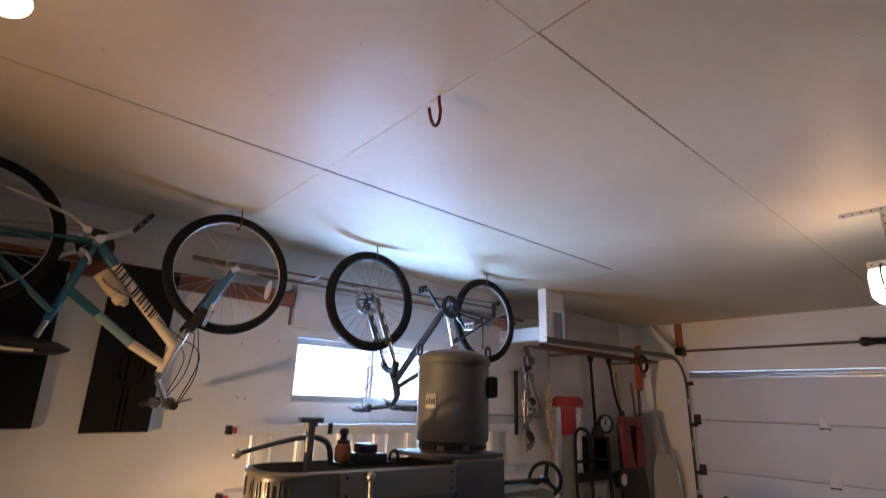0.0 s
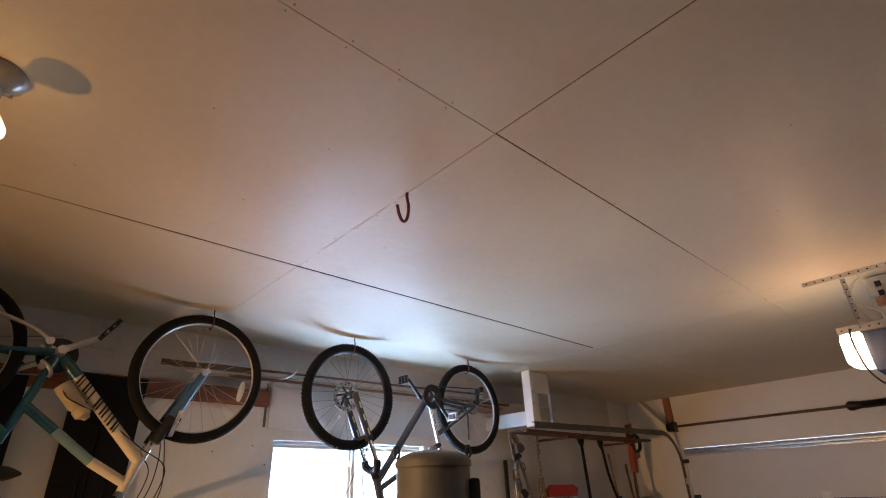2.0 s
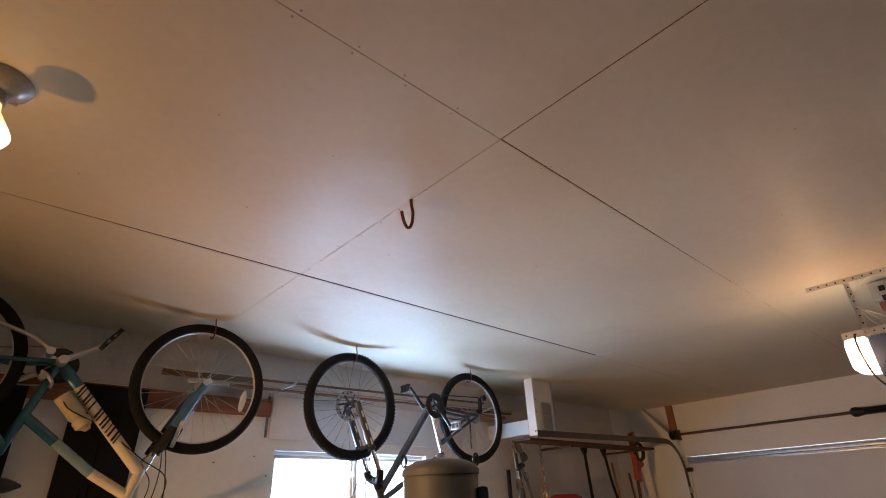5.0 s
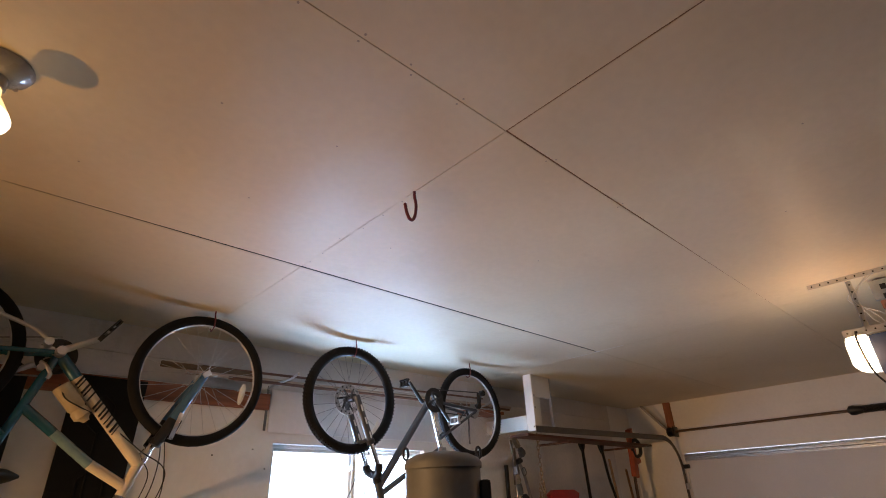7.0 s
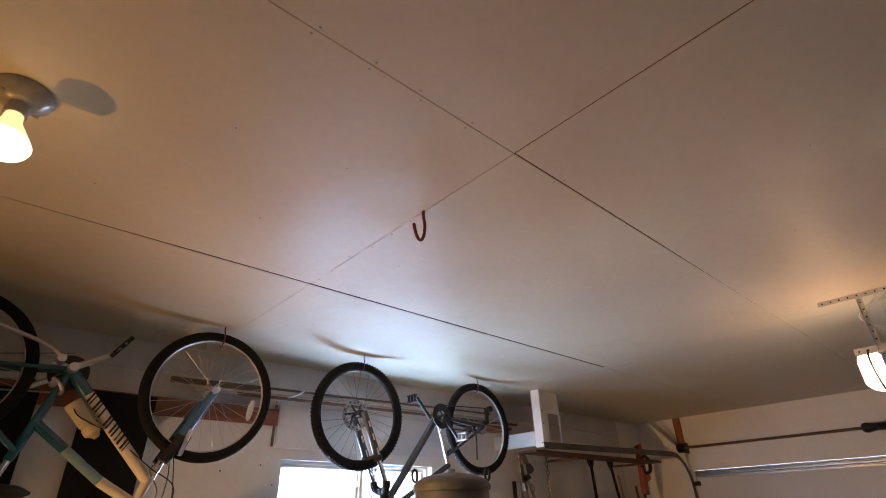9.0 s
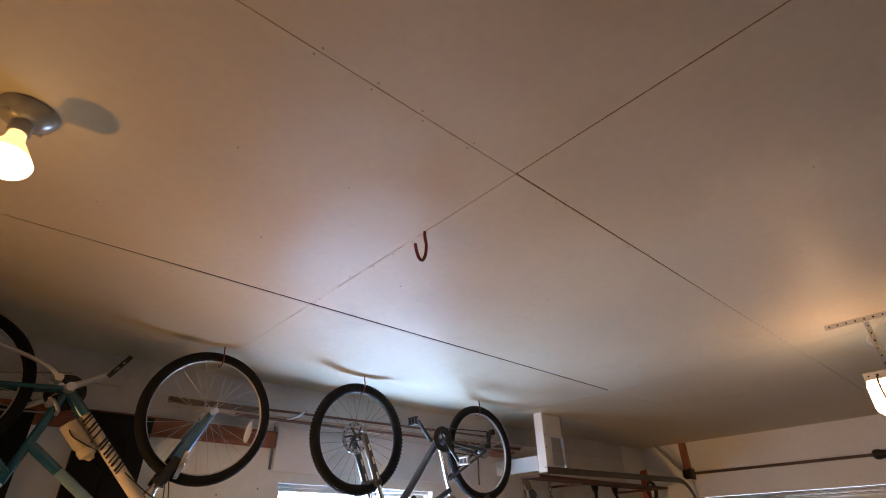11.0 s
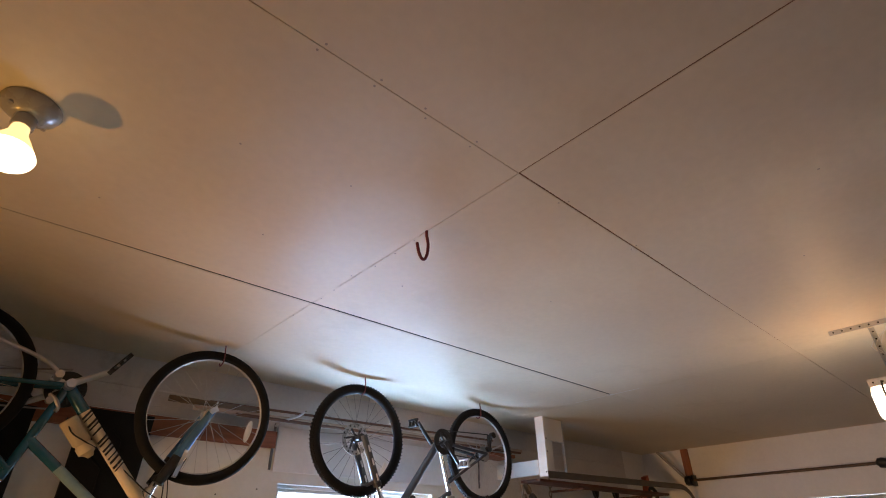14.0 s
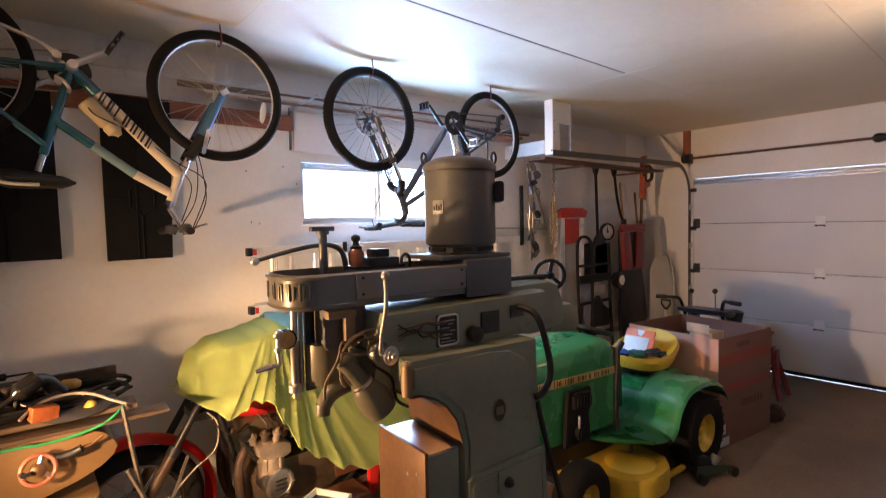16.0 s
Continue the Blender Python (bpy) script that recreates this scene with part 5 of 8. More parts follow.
    part("pole", bm, BROWNROD, ps, "brown pole")
    bm = B()
    prism(bm, [(5.765, 1.92), (5.800, 2.40), (5.865, 2.42), (5.872, 2.26), (5.86, 2.12), (5.93, 2.10), (5.94, 2.06), (5.85, 2.03), (5.835, 1.90)], 3.07, 3.13, 1, 0.01)
    part("head", bm, RUSTORANGE, ps)
    bm = B()
    tube(bm, [(5.82, 3.08, 2.28), (5.90, 3.07, 2.29), (5.965, 3.07, 2.23), (5.94, 3.07, 2.14), (5.84, 3.08, 2.12), (5.80, 3.08, 2.19), (5.82, 3.08, 2.28)], 0.020, 10, 5)
    part("handle", bm, BLACK, ps)
    # round dial gauge
    ga = thing("dial_gauge", pose(5.215, 3.22, 1.54), "round white dial gauge with a black rim on the wall", "gauge")
    gm = ring_m((5.215, 3.205, 1.54), (-0.3, -1, 0))
    bm = B()
    lathe(bm, [(0.078, -0.03), (0.095, -0.02), (0.098, 0.012), (0.080, 0.020), (0.078, 0.0)], gm, 28, True)
    lathe(bm, [(0.079, -0.028), (0.079, -0.02)], gm, 28)
    part("rim", bm, BLACKMET, ga)
    bm = B()
    lathe(bm, [(0.078, 0.002), (0.078, 0.006)], gm, 28)
    face = part("face", bm, WHITE, ga, "white dial face")
    bm = B()
    box(bm, (-0.006, -0.05, 0.007), (0.006, 0.012, 0.010), 0.001, gm)
    cyl(bm, gm @ Vector((0, 0, 0.007)), gm @ Vector((0, 0, 0.012)), 0.012, n=12)
    part("needle", bm, BLACK, face)
    for k in range(12):
        bm = B()
        box(bm, (0.062, -0.003, 0.0065), (0.074, 0.003, 0.008), 0, gm @ pose(0, 0, 0, 0, 0, 30 * k))
        part("tick", bm, BLACK, face)
    # black hand truck
    ht = thing("hand_truck", pose(4.72, 3.0, 0), "black steel hand truck with two wheels standing by the wall", "hand truck")
    bm = B()
    tube(bm, [(4.50, 2.99, 0.06), (4.44, 3.03, 0.50), (4.445, 3.05, 0.85), (4.443, 3.06, 1.20), (4.445, 3.06, 1.42), (4.49, 3.06, 1.49), (4.56, 3.06, 1.505), (4.64, 3.06, 1.48), (4.685, 3.06, 1.40), (4.68, 3.05, 1.10), (4.68, 3.04, 0.60)], 0.015, 10, 5)
    part("handle", bm, BLACKMATT, ht, "looped black tube handle")
    bm = B()
    tube(bm, [(4.985, 3.05, 1.43), (4.985, 3.03, 0.80), (4.98, 2.99, 0.06)], 0.017, 10)
    part("upright", bm, BLACKMATT, ht)
    for z, h in ((1.215, 0.014), (1.075, 0.042), (0.83, 0.014), (0.50, 0.016), (0.25, 0.018)):
        bm = B()
        box(bm, (4.44, 3.03, z - h), (5.0, 3.05, z + h), 0.004)
        part("cross_bar", bm, BLACKMATT, ht)
    bm = B()
    box(bm, (4.69, 3.052, 0.90), (4.93, 3.060, 0.995), 0.002)
    part("plate", bm, GALVSHEET, ht, "pale grey plate")
    bm = B()
    prism(bm, [(4.60, 0.58), (4.62, 0.84), (4.72, 0.90), (4.80, 0.80), (4.90, 0.74), (4.91, 0.57)], 2.99, 3.028, 1, 0.012)
    part("bag", bm, BLACKMATT, ht, "black cloth bag on the cross bars")
    bm = B()
    box(bm, (4.46, 2.80, 0.03), (5.02, 2.98, 0.042), 0.003)
    part("toe_plate", bm, BLACKMATT, ht)
    for x in (4.42, 5.05):
        bm = B()
        lathe(bm, [(0.05, -0.03), (0.11, -0.035), (0.13, -0.02), (0.13, 0.02), (0.11, 0.035), (0.05, 0.03)], ring_m((x, 3.05, 0.131), (1, 0, 0)), 24, True)
        part("wheel", bm, RUBBER, ht)
    # black machine body and its wheel, behind the hand truck
    vac = thing("shop_vacuum", pose(4.95, 3.15, 1.0), "black motor unit hanging on the wall", "motor unit")
    bm = B()
    prism(bm, rounded(4.86, 1.06, 5.12, 1.42, 0.05), 3.13, 3.28, 1, 0.01)
    part("housing", bm, BLACK, vac)
    bm = B()
    lathe(bm, [(0.03, -0.04), (0.085, -0.035), (0.09, 0), (0.085, 0.035), (0.03, 0.04)], ring_m((5.24, 3.08, 1.01), (0, 1, 0)), 24)
    wheel = part("wheel", bm, BLACK, vac)
    bm = B()
    lathe(bm, [(0.05, 0.036), (0.055, 0.042), (0.02, 0.046)], ring_m((5.24, 3.08, 1.01), (0, -1, 0)), 20)
    part("hub_cap", bm, WHITE, wheel, "white hub cap")
    bm = B()
    cyl(bm, (5.0, 3.2, 1.12), (5.24, 3.12, 1.01), 0.02, n=10)
    part("arm", bm, BLACK, vac)
    # red sled-like body
    sl = thing("red_sled", pose(5.55, 3.1, 0.02), "red and black plastic sled standing on end", "sled")
    for side in (-1, 1):
        bm = B()
        rows = []
        for k in range(15):
            t = k / 14
            z, c = 1.61 - 0.50 * t, 5.49 + 0.03 * t
            outer, inner = 0.235 - 0.03 * t + 0.015 * math.sin(3 * t), 0.09 * (1 - t) ** 0.6
            rows.append([bm.verts.new((c + side * v, 3.075 - d, z)) for v, d in ((outer, 0.0), (outer - 0.02, 0.035), ((outer + inner) / 2, 0.05), (inner, 0.03), (inner, 0.0))])
        for p, q in zip(rows, rows[1:]):
            for i in range(5):
                bm.faces.new((p[i], p[(i + 1) % 5], q[(i + 1) % 5], q[i]))
        bm.faces.new(rows[0]), bm.faces.new(rows[-1][::-1])
        part("runner", bm, CRIMSON, sl, "glossy dark red side")
    bm = B()
    prism(bm, rounded(5.25, 1.53, 5.73, 1.62, 0.03), 3.02, 3.085, 1, 0.012)
    part("nose", bm, CRIMSON, sl)
    bm = B()
    prism(bm, [(5.27, 1.56), (5.72, 1.56), (5.75, 1.10), (5.86, 0.60), (5.80, 0.02), (5.36, 0.02), (5.27, 0.60), (5.29, 1.10)], 3.078, 3.11, 1, 0.008)
    part("base", bm, BLACK, sl)
    # grey boards leaning across the corner
    corner = pose(5.95, 3.24, 0, 0, 0, math.degrees(math.atan2(-0.34, 0.29)))
    for pts, off, lab in (([(0, 0.02), (0, 1.64), (0.02, 1.66), (0.20, 1.67), (0.228, 1.64), (0.306, 1.11), (0.397, 0.49), (0.43, 0.02)], 0.0, "tall grey board leaning in the corner"),
                          ([(0.10, 0.02), (0.118, 1.05), (0.15, 1.17), (0.19, 1.235), (0.317, 1.225), (0.382, 0.98), (0.41, 0.02)], -0.05, "lower grey board with a cut corner")):
        bm = B()
        prism(bm, pts, off - 0.018, off, 1, 0.003)
        bm.transform(corner)
        solid("leaning_board", bm, GALVSHEET, lab, "board", "leaning boards")
    bm = B()
    tube(bm, [(0.40, -0.08, 0.45), (0.388, -0.08, 0.98), (0.33, -0.08, 1.225), (0.27, -0.08, 1.26), (0.22, -0.08, 1.235)], 0.008, 8, 4)
    bm.transform(corner)
    solid("wire_loop", bm, GALV, "thin steel hoop leaning on the grey board", "hoop")
    # spade handle by the corner
    sp = thing("spade", pose(5.9, 2.85, 0.1), "spade with a black D handle standing in the corner", "spade")
    bm = B()
    cyl(bm, (5.9, 2.86, 0.1), (5.9, 2.87, 0.62), 0.016, n=10)
    part("shaft", bm, ALU, sp)
    bm = B()
    tube(bm, [(5.9, 2.87, 0.62), (5.9, 2.82, 0.68), (5.9, 2.82, 0.73), (5.9, 2.92, 0.73), (5.9, 2.92, 0.68), (5.9, 2.87, 0.62)], 0.012, 8)
    part("grip", bm, BLACK, sp)
    # clamps and a flat bar to the left of the chain
    bm = B()
    box(bm, (3.848, 3.27, 1.445), (3.884, 3.29, 2.01), 0.004)
    solid("flat_bar", bm, BLACKMET, "black flat steel bar hung on the wall", "bar")
    cl = thing("bar_clamps", pose(3.88, 3.2, 1.4), "cluster of steel clamps and pulleys hung on the wall", "clamps")
    rng = random.Random(9)
    for x, z0, z1, dx in ((3.93, 1.62, 2.22, 0.02), (3.97, 1.45, 2.15, 0.02), (3.93, 1.30, 1.75, 0.04)):
        bm = B()
        tube(bm, [(x, 3.26, z1), (x + dx * 0.4, 3.24, (z0 + z1) / 2), (x + dx, 3.25, z0)], 0.011, 8, 4)
        part("bar", bm, OLDCHAIN, cl)
    for k in range(12):
        bm = B()
        q = Vector((3.94 + rng.uniform(-0.05, 0.05), 3.20 + rng.uniform(-0.02, 0.04), 2.19 - 0.075 * k))
        w, hgt = rng.uniform(0.014, 0.034), rng.uniform(0.018, 0.05)
        prism(bm, [(-w, -hgt), (w * 0.6, -hgt * 0.9), (w, -hgt * 0.2), (w * 0.5, hgt), (-w * 0.7, hgt * 0.8)], -0.025, 0.02, 1, 0.004)
        bm.transform(pose(q.x, q.y, q.z, 0, rng.uniform(-40, 40), rng.uniform(-25, 25)))
        part("jaw", bm, (OLDCHAIN, DARKSTEEL, BLACK, DARKSTEEL)[k % 4], cl)
    for k in range(5):
        bm = B()
        q = Vector((3.94 + rng.uniform(-0.05, 0.05), 3.18, 2.10 - 0.15 * k))
        tube(bm, [q + Vector((0.028 * math.cos(radians(a)), 0.004 * math.sin(radians(3 * a)), 0.034 * math.sin(radians(a)))) for a in range(0, 361, 30)], 0.005, 6)
        part("ring", bm, DARKSTEEL, cl)
    bm = B()
    tube(bm, [(4.00, 3.25, 2.05), (4.06, 3.24, 1.92), (4.155, 3.25, 1.66)], 0.014, 8, 4)
    part("lever", bm, DULLSTEEL, cl)
    bm = B()
    tube(bm, [(3.35, 3.28, 1.62), (4.05, 3.28, 1.60), (4.25, 3.28, 1.59)], 0.006, 8)
    solid("thin_rod", bm, DULLSTEEL, "thin steel rod on the wall", "rod")


build_tools()

# ---- the milling machine ----
def racetrack(u0, u1, w, n=10):
    """A plan outline with a round nose at u0 and a square end at u1."""
    r, pts = w * 0.80, []
    for k in range(2 * n + 1):
        a = radians(90 + 90 * k / n)
        c, q = math.cos(a), math.sin(a)
        pts.append((u0 + r - r * abs(c) ** 0.72, w * abs(q) ** 0.72 * (1 if q > 0 else -1)))
    return pts + [(u1, -w), (u1, w)]


def build_mill():
    mill = thing("milling_machine", pose(1.1655, 1.1897, 0, 0, 0, -5), "old olive-grey vertical milling machine with a tall motor", "milling machine")
    size = Matrix.Translation((0, 0, 0.4977)) @ Matrix.Scale(0.70, 4)     # the machine stands on a pedestal

    def p(name, bm, material, label="", parent=None):
        bm.transform(size)
        return part(name, bm, material, parent or mill, label, world=False)
    # column with its hollow throat, and base
    bm = B()
    arc = [(-0.43, 1.10), (-0.385, 1.095), (-0.33, 1.072), (-0.285, 1.04), (-0.245, 0.985), (-0.222, 0.92), (-0.213, 0.86)]
    prism(bm, [(-0.215, 0.0), (0.235, 0.0), (0.205, 0.45), (0.165, 0.80), (0.148, 1.205), (-0.43, 1.215)] + arc, -0.28, 0.06, 1, 0.007)
    col = p("column", bm, MILLGREY)
    bm = B()
    pts = [(-0.205, 0.36), (0.19, 0.36), (0.155, 0.80), (0.125, 1.06), (0.08, 1.14), (0.0, 1.185), (-0.10, 1.195), (-0.42, 1.19), (-0.42, 1.125), (-0.30, 1.09), (-0.22, 1.0), (-0.195, 0.87)]
    prism(bm, pts, -0.292, -0.279, 1, 0.007)
    p("side_cover", bm, MILLGREY, parent=col)
    bm = B()
    prism(bm, [(-0.225, 0.20), (0.20, 0.20), (0.165, 0.785), (-0.19, 0.775), (-0.215, 0.755)], -0.308, -0.291, 1, 0.009)
    door = p("access_door", bm, MILLGREY, parent=col)
    bm = B()
    rim = [(-0.198, 0.22), (-0.198, 0.735), (-0.18, 0.752), (0.14, 0.762), (0.165, 0.30)]
    tube(bm, [(u, -0.309, z) for u, z in rim], 0.005, 8)
    p("door_bead", bm, MILLGREY, parent=col)
    bm = B()
    prism(bm, rounded(-0.085, 0.665, 0.005, 0.755, 0.012), -0.316, -0.307, 1, 0.002)
    p("latch_plate", bm, MILLGREY, parent=col)
    bm = B()
    lathe(bm, [(0.020, 0.0), (0.017, 0.012), (0.010, 0.020)], ring_m((-0.04, -0.316, 0.705), (0, -1, 0)), 18)
    p("latch_knob", bm, BLACKMET, parent=col)
    # ram and turret
    bm = B()
    prism(bm, [(-0.50, 1.24), (-0.47, 1.365), (0.30, 1.375), (0.33, 1.33), (0.33, 1.21), (-0.40, 1.185)], -0.20, 0.09, 1, 0.025)
    ram = p("ram", bm, MILLGREY)
    bm = B()
    prism(bm, [(0.12, 1.20), (0.12, 1.395), (0.40, 1.40), (0.46, 1.38), (0.50, 1.30), (0.50, 1.19), (0.30, 1.17)], -0.12, 0.09, 1, 0.03)
    p("rear_casting", bm, MILLGREY, parent=ram)
    bm = B()
    prism(bm, [(0.45, 1.15), (0.45, 1.28), (0.60, 1.275), (0.65, 1.25), (0.66, 1.16), (0.62, 1.13)], -0.08, 0.09, 1, 0.03)
    p("rear_gearbox", bm, MILLGREY, parent=ram)
    # plates on the side
    for u0, z0, u1, z1, m, lab in ((-0.270, 1.222, -0.176, 1.338, DARKPLATE, "black data plate with worn lettering"), (-0.065, 1.24, 0.025, 1.325, DARKPLATE2, "dark blank plate"), (0.085, 1.285, 0.155, 1.335, DARKPLATE2, "dark blank plate")):
        bm = B()
        box(bm, (u0, -0.208, z0), (u1, -0.199, z1), 0.003)
        pl = p("plate", bm, m, lab, parent=ram)
        if u0 < -0.2:
            bm = B()
            edge = [(a, -0.2095, b) for a, b in rounded(u0 + 0.004, z0 + 0.004, u1 - 0.004, z1 - 0.004, 0.012)]
            tube(bm, edge + edge[:1], 0.0042, 6)
            p("plate_border", bm, ALU, "bright raised border", parent=mill)
            bm = B()
            for k in range(7):
                box(bm, (u0 + 0.014, -0.2105, z1 - 0.026 - 0.0125 * k), (u1 - 0.016 - 0.012 * (k % 3), -0.2082, z1 - 0.0225 - 0.0125 * k))
            tagged(p("plate_bars", bm, DULLSTEEL, "unreadable bars on the data plate", parent=mill), kind="stuff")
    bm = B()
    lathe(bm, [(0.028, 0.0), (0.030, 0.003), (0.0285, 0.005)], pose(-0.06, -0.290, 0.974, 90, 0, 0) @ Matrix.Diagonal((1, 1.45, 1, 1)), 28)
    badge = p("badge", bm, DARKPLATE, "oval maker's badge", parent=mill)
    bm = B()
    box(bm, (-0.078, -0.2985, 0.959), (-0.042, -0.2955, 0.989))
    tube(bm, [(-0.06 + 0.029 * math.cos(radians(a)), -0.2962, 0.974 + 0.042 * math.sin(radians(a))) for a in range(0, 361, 15)], 0.0018, 6)
    p("badge_rim", bm, BADGEBROWN, parent=badge)
    # belt guard: a tray with a round nose
    bm = B()
    outer, inner = racetrack(-0.778, -0.08, 0.152), racetrack(-0.763, -0.085, 0.137)
    prism(bm, outer, 1.395, 1.41, 2, 0.004)
    vs = [[bm.verts.new((a, b, z)) for a, b in o] for o, z in ((outer, 1.41), (outer, 1.502), (inner, 1.508), (inner, 1.41))]
    for a, b in zip(vs, vs[1:]):
        for k in range(len(a)):
            bm.faces.new((a[k], a[(k + 1) % len(a)], b[(k + 1) % len(a)], b[k]))
    guard = p("belt_guard", bm, GUARDGREY)
    # the maker's mark in relief on the nose, as plain shapes
    r = 0.152 * 0.80
    for k in range(6):
        a = radians(166 + 16.5 * k)
        c, q = math.cos(a), math.sin(a)
        at = Vector((-0.778 + r - r * abs(c) ** 0.72, 0.152 * abs(q) ** 0.72 * (1 if q > 0 else -1), 1.455))
        m = Matrix.Translation(at) @ pose(0, 0, 0, 0, 0, math.degrees(math.atan2(abs(q) ** 1.28 * (1 if q > 0 else -1) * 0.8, -abs(c) ** 1.28)) + 90)
        bm = B()
        wide = (0.011, 0.013, 0.0125, 0.008, 0.0135, 0.013)[k]
        for lo, hi in (((-wide, -0.027), (-wide + 0.0075, 0.027)), ((wide - 0.0075, -0.027), (wide, 0.027)), ((-wide + 0.0075, 0.019), (wide - 0.0075, 0.027)), ((-wide + 0.0075, -0.027), (wide - 0.0075, -0.019))):
            box(bm, (lo[0], -0.0045, lo[1]), (hi[0], 0.0045, hi[1]), 0.0015, m)
        p("relief_mark", bm, GUARDGREY, "raised cast bars of the maker's mark", parent=guard)
    bm = B()
    ring = racetrack(-0.7805, -0.556, 0.1545)[1:-2]
    tube(bm, [(u, v, 1.4985) for u, v in ring], 0.006, 8)
    tube(bm, [(u, v, 1.402) for u, v in ring], 0.003, 8)
    p("guard_bead", bm, GUARDGREY, "rolled rim of the guard", parent=guard)
    bm = B()
    box(bm, (-0.553, -0.160, 1.418), (-0.098, -0.1525, 1.504), 0.002)
    side = p("side_plate", bm, PLATEGREY, "pale grey screwed side plate", parent=guard)
    for u in (-0.53, -0.12):
        for z in (1.434, 1.488):
            bm = B()
            cyl(bm, (u, -0.1625, z), (u, -0.159, z), 0.005, n=10)
            p("screw", bm, BLACKMET, parent=mill)
    bm = B()
    for u, r in ((-0.60, 0.115),):
        lathe(bm, [(0.03, 1.415), (r, 1.415), (r, 1.43), (r * 0.8, 1.45), (r * 0.8, 1.47), (0.03, 1.47)], Matrix.Translation((u, 0, 0)), 32)
    p("pulley", bm, BLACKMET, parent=guard)
    # rear block under the motor
    bm = B()
    box(bm, (-0.10, -0.165, 1.376), (0.135, 0.165, 1.522), 0.012)
    blk = p("motor_mount", bm, MOUNTGREY)
    bm = B()
    box(bm, (-0.19, -0.135, 1.523), (0.155, 0.135, 1.540), 0.006)
    p("adapter_plate", bm, MOUNTGREY, parent=blk)
    # motor
    bm = B()
    lathe(bm, [(0.118, 1.541), (0.130, 1.545), (0.130, 1.572), (0.143, 1.580), (0.146, 1.590), (0.146, 1.878), (0.143, 1.882)], None, 40)
    motor = p("motor", bm, MOTORGREY, "grey enamelled motor housing")
    bm = B()
    lathe(bm, [(0.141, 1.880), (0.152, 1.874), (0.153, 1.892), (0.140, 1.910), (0.105, 1.926), (0.050, 1.936), (0.006, 1.938)], None, 40)
    p("cap", bm, MOTORGREY, parent=motor)
    for k in range(8):
        a = radians(45 * k + 10)
        bm = B()
        box(bm, (-0.036, -0.004, 1.551), (0.036, 0.004, 1.568), 0.002, Matrix.Translation((0.1285 * math.cos(a), 0.1285 * math.sin(a), 0)) @ pose(0, 0, 0, 0, 0, math.degrees(a) + 90))
        p("vent", bm, DARKGAP, parent=motor)
    bm = B()
    cyl(bm, (0.0, 0.0, 1.935), (0.0, 0.0, 1.952), 0.016, n=14)
    p("cap_nut", bm, DULLSTEEL, parent=motor)
    for a in (150, -30):
        bm = B()
        c = Vector((0.145 * math.cos(radians(a)), 0.145 * math.sin(radians(a)), 1.90))
        tube(bm, [c + Vector((0.012 * math.cos(radians(b)), 0, 0.03 + 0.022 * math.sin(radians(b)))) for b in range(-90, 271, 30)], 0.005, 8)
        p("lifting_eye", bm, BLACKMET, parent=motor)
    bm = B()
    a = radians(197)
    q = Matrix.Translation((0.1455 * math.cos(a), 0.1455 * math.sin(a), 1.728)) @ pose(0, 0, 0, 0, 0, 197 + 90)
    box(bm, (-0.026, -0.002, -0.028), (0.026, 0.003, 0.026), 0.001, q)
    p("rating_plate", bm, PLATEGREY, "pale rating plate", parent=motor)
    bm = B()
    for k in range(4):
        box(bm, (-0.02 + 0.011 * k, -0.0045, -0.014), (-0.014 + 0.011 * k, -0.0025, 0.004 + 0.006 * (k % 2)), 0, q)
    tagged(p("plate_bars", bm, DARKPLATE, "dark unreadable bars on the rating plate", parent=motor), kind="stuff")
    bm = B()
    box(bm, (0.135, -0.065, 1.745), (0.178, 0.035, 1.83), 0.014, pose(0, 0, 0, 0, 0, -35))
    p("junction_box", bm, BLACKMET, "black junction box", parent=motor)
    # drawbar post with its handle
    bm = B()
    cyl(bm, (-0.60, 0, 1.42), (-0.60, 0, 1.645), 0.0145, n=16)
    bar = p("drawbar", bm, DARKSTEEL)
    bm = B()
    box(bm, (-0.645, -0.014, 1.644), (-0.560, 0.014, 1.661), 0.005)
    cyl(bm, (-0.60, 0, 1.632), (-0.60, 0, 1.645), 0.022, n=16)
    p("drawbar_head", bm, DARKSTEEL, parent=bar)
    # long ball-ended lever over the guard
    bm = B()
    tube(bm, [(-0.835, -0.03, 1.556), (-0.72, 0.0, 1.580), (-0.62, 0.03, 1.594), (-0.55, 0.05, 1.592), (-0.505, 0.055, 1.565), (-0.49, 0.055, 1.50)], 0.0065, 10, 5, 0.011)
    lev = p("feed_lever", bm, DARKSTEEL)
    bm = B()
    ball(bm, (-0.840, -0.032, 1.555), 0.0145, n=16)
    p("ball_knob", bm, STEEL, parent=lev)
    # amber oiler and switch blocks
    bm = B()
    lathe(bm, [(0.020, 1.518), (0.025, 1.522), (0.0275, 1.535), (0.0275, 1.565), (0.020, 1.578)], Matrix.Translation((-0.485, -0.02, 0)), 20)
    oil = p("oiler", bm, AMBER, "amber glass oil cup")
    bm = B()
    lathe(bm, [(0.021, 1.578), (0.022, 1.586), (0.012, 1.592), (0.010, 1.604), (0.017, 1.612), (0.015, 1.624), (0.004, 1.630)], Matrix.Translation((-0.485, -0.02, 0)), 16)
    p("oiler_cap", bm, BLACKMET, parent=oil)
    bm = B()
    box(bm, (-0.44, -0.06, 1.508), (-0.33, 0.05, 1.545), 0.006)
    box(bm, (-0.42, -0.04, 1.545), (-0.36, 0.03, 1.575), 0.006)
    box(bm, (-0.50, -0.05, 1.505), (-0.30, 0.06, 1.516), 0.003)
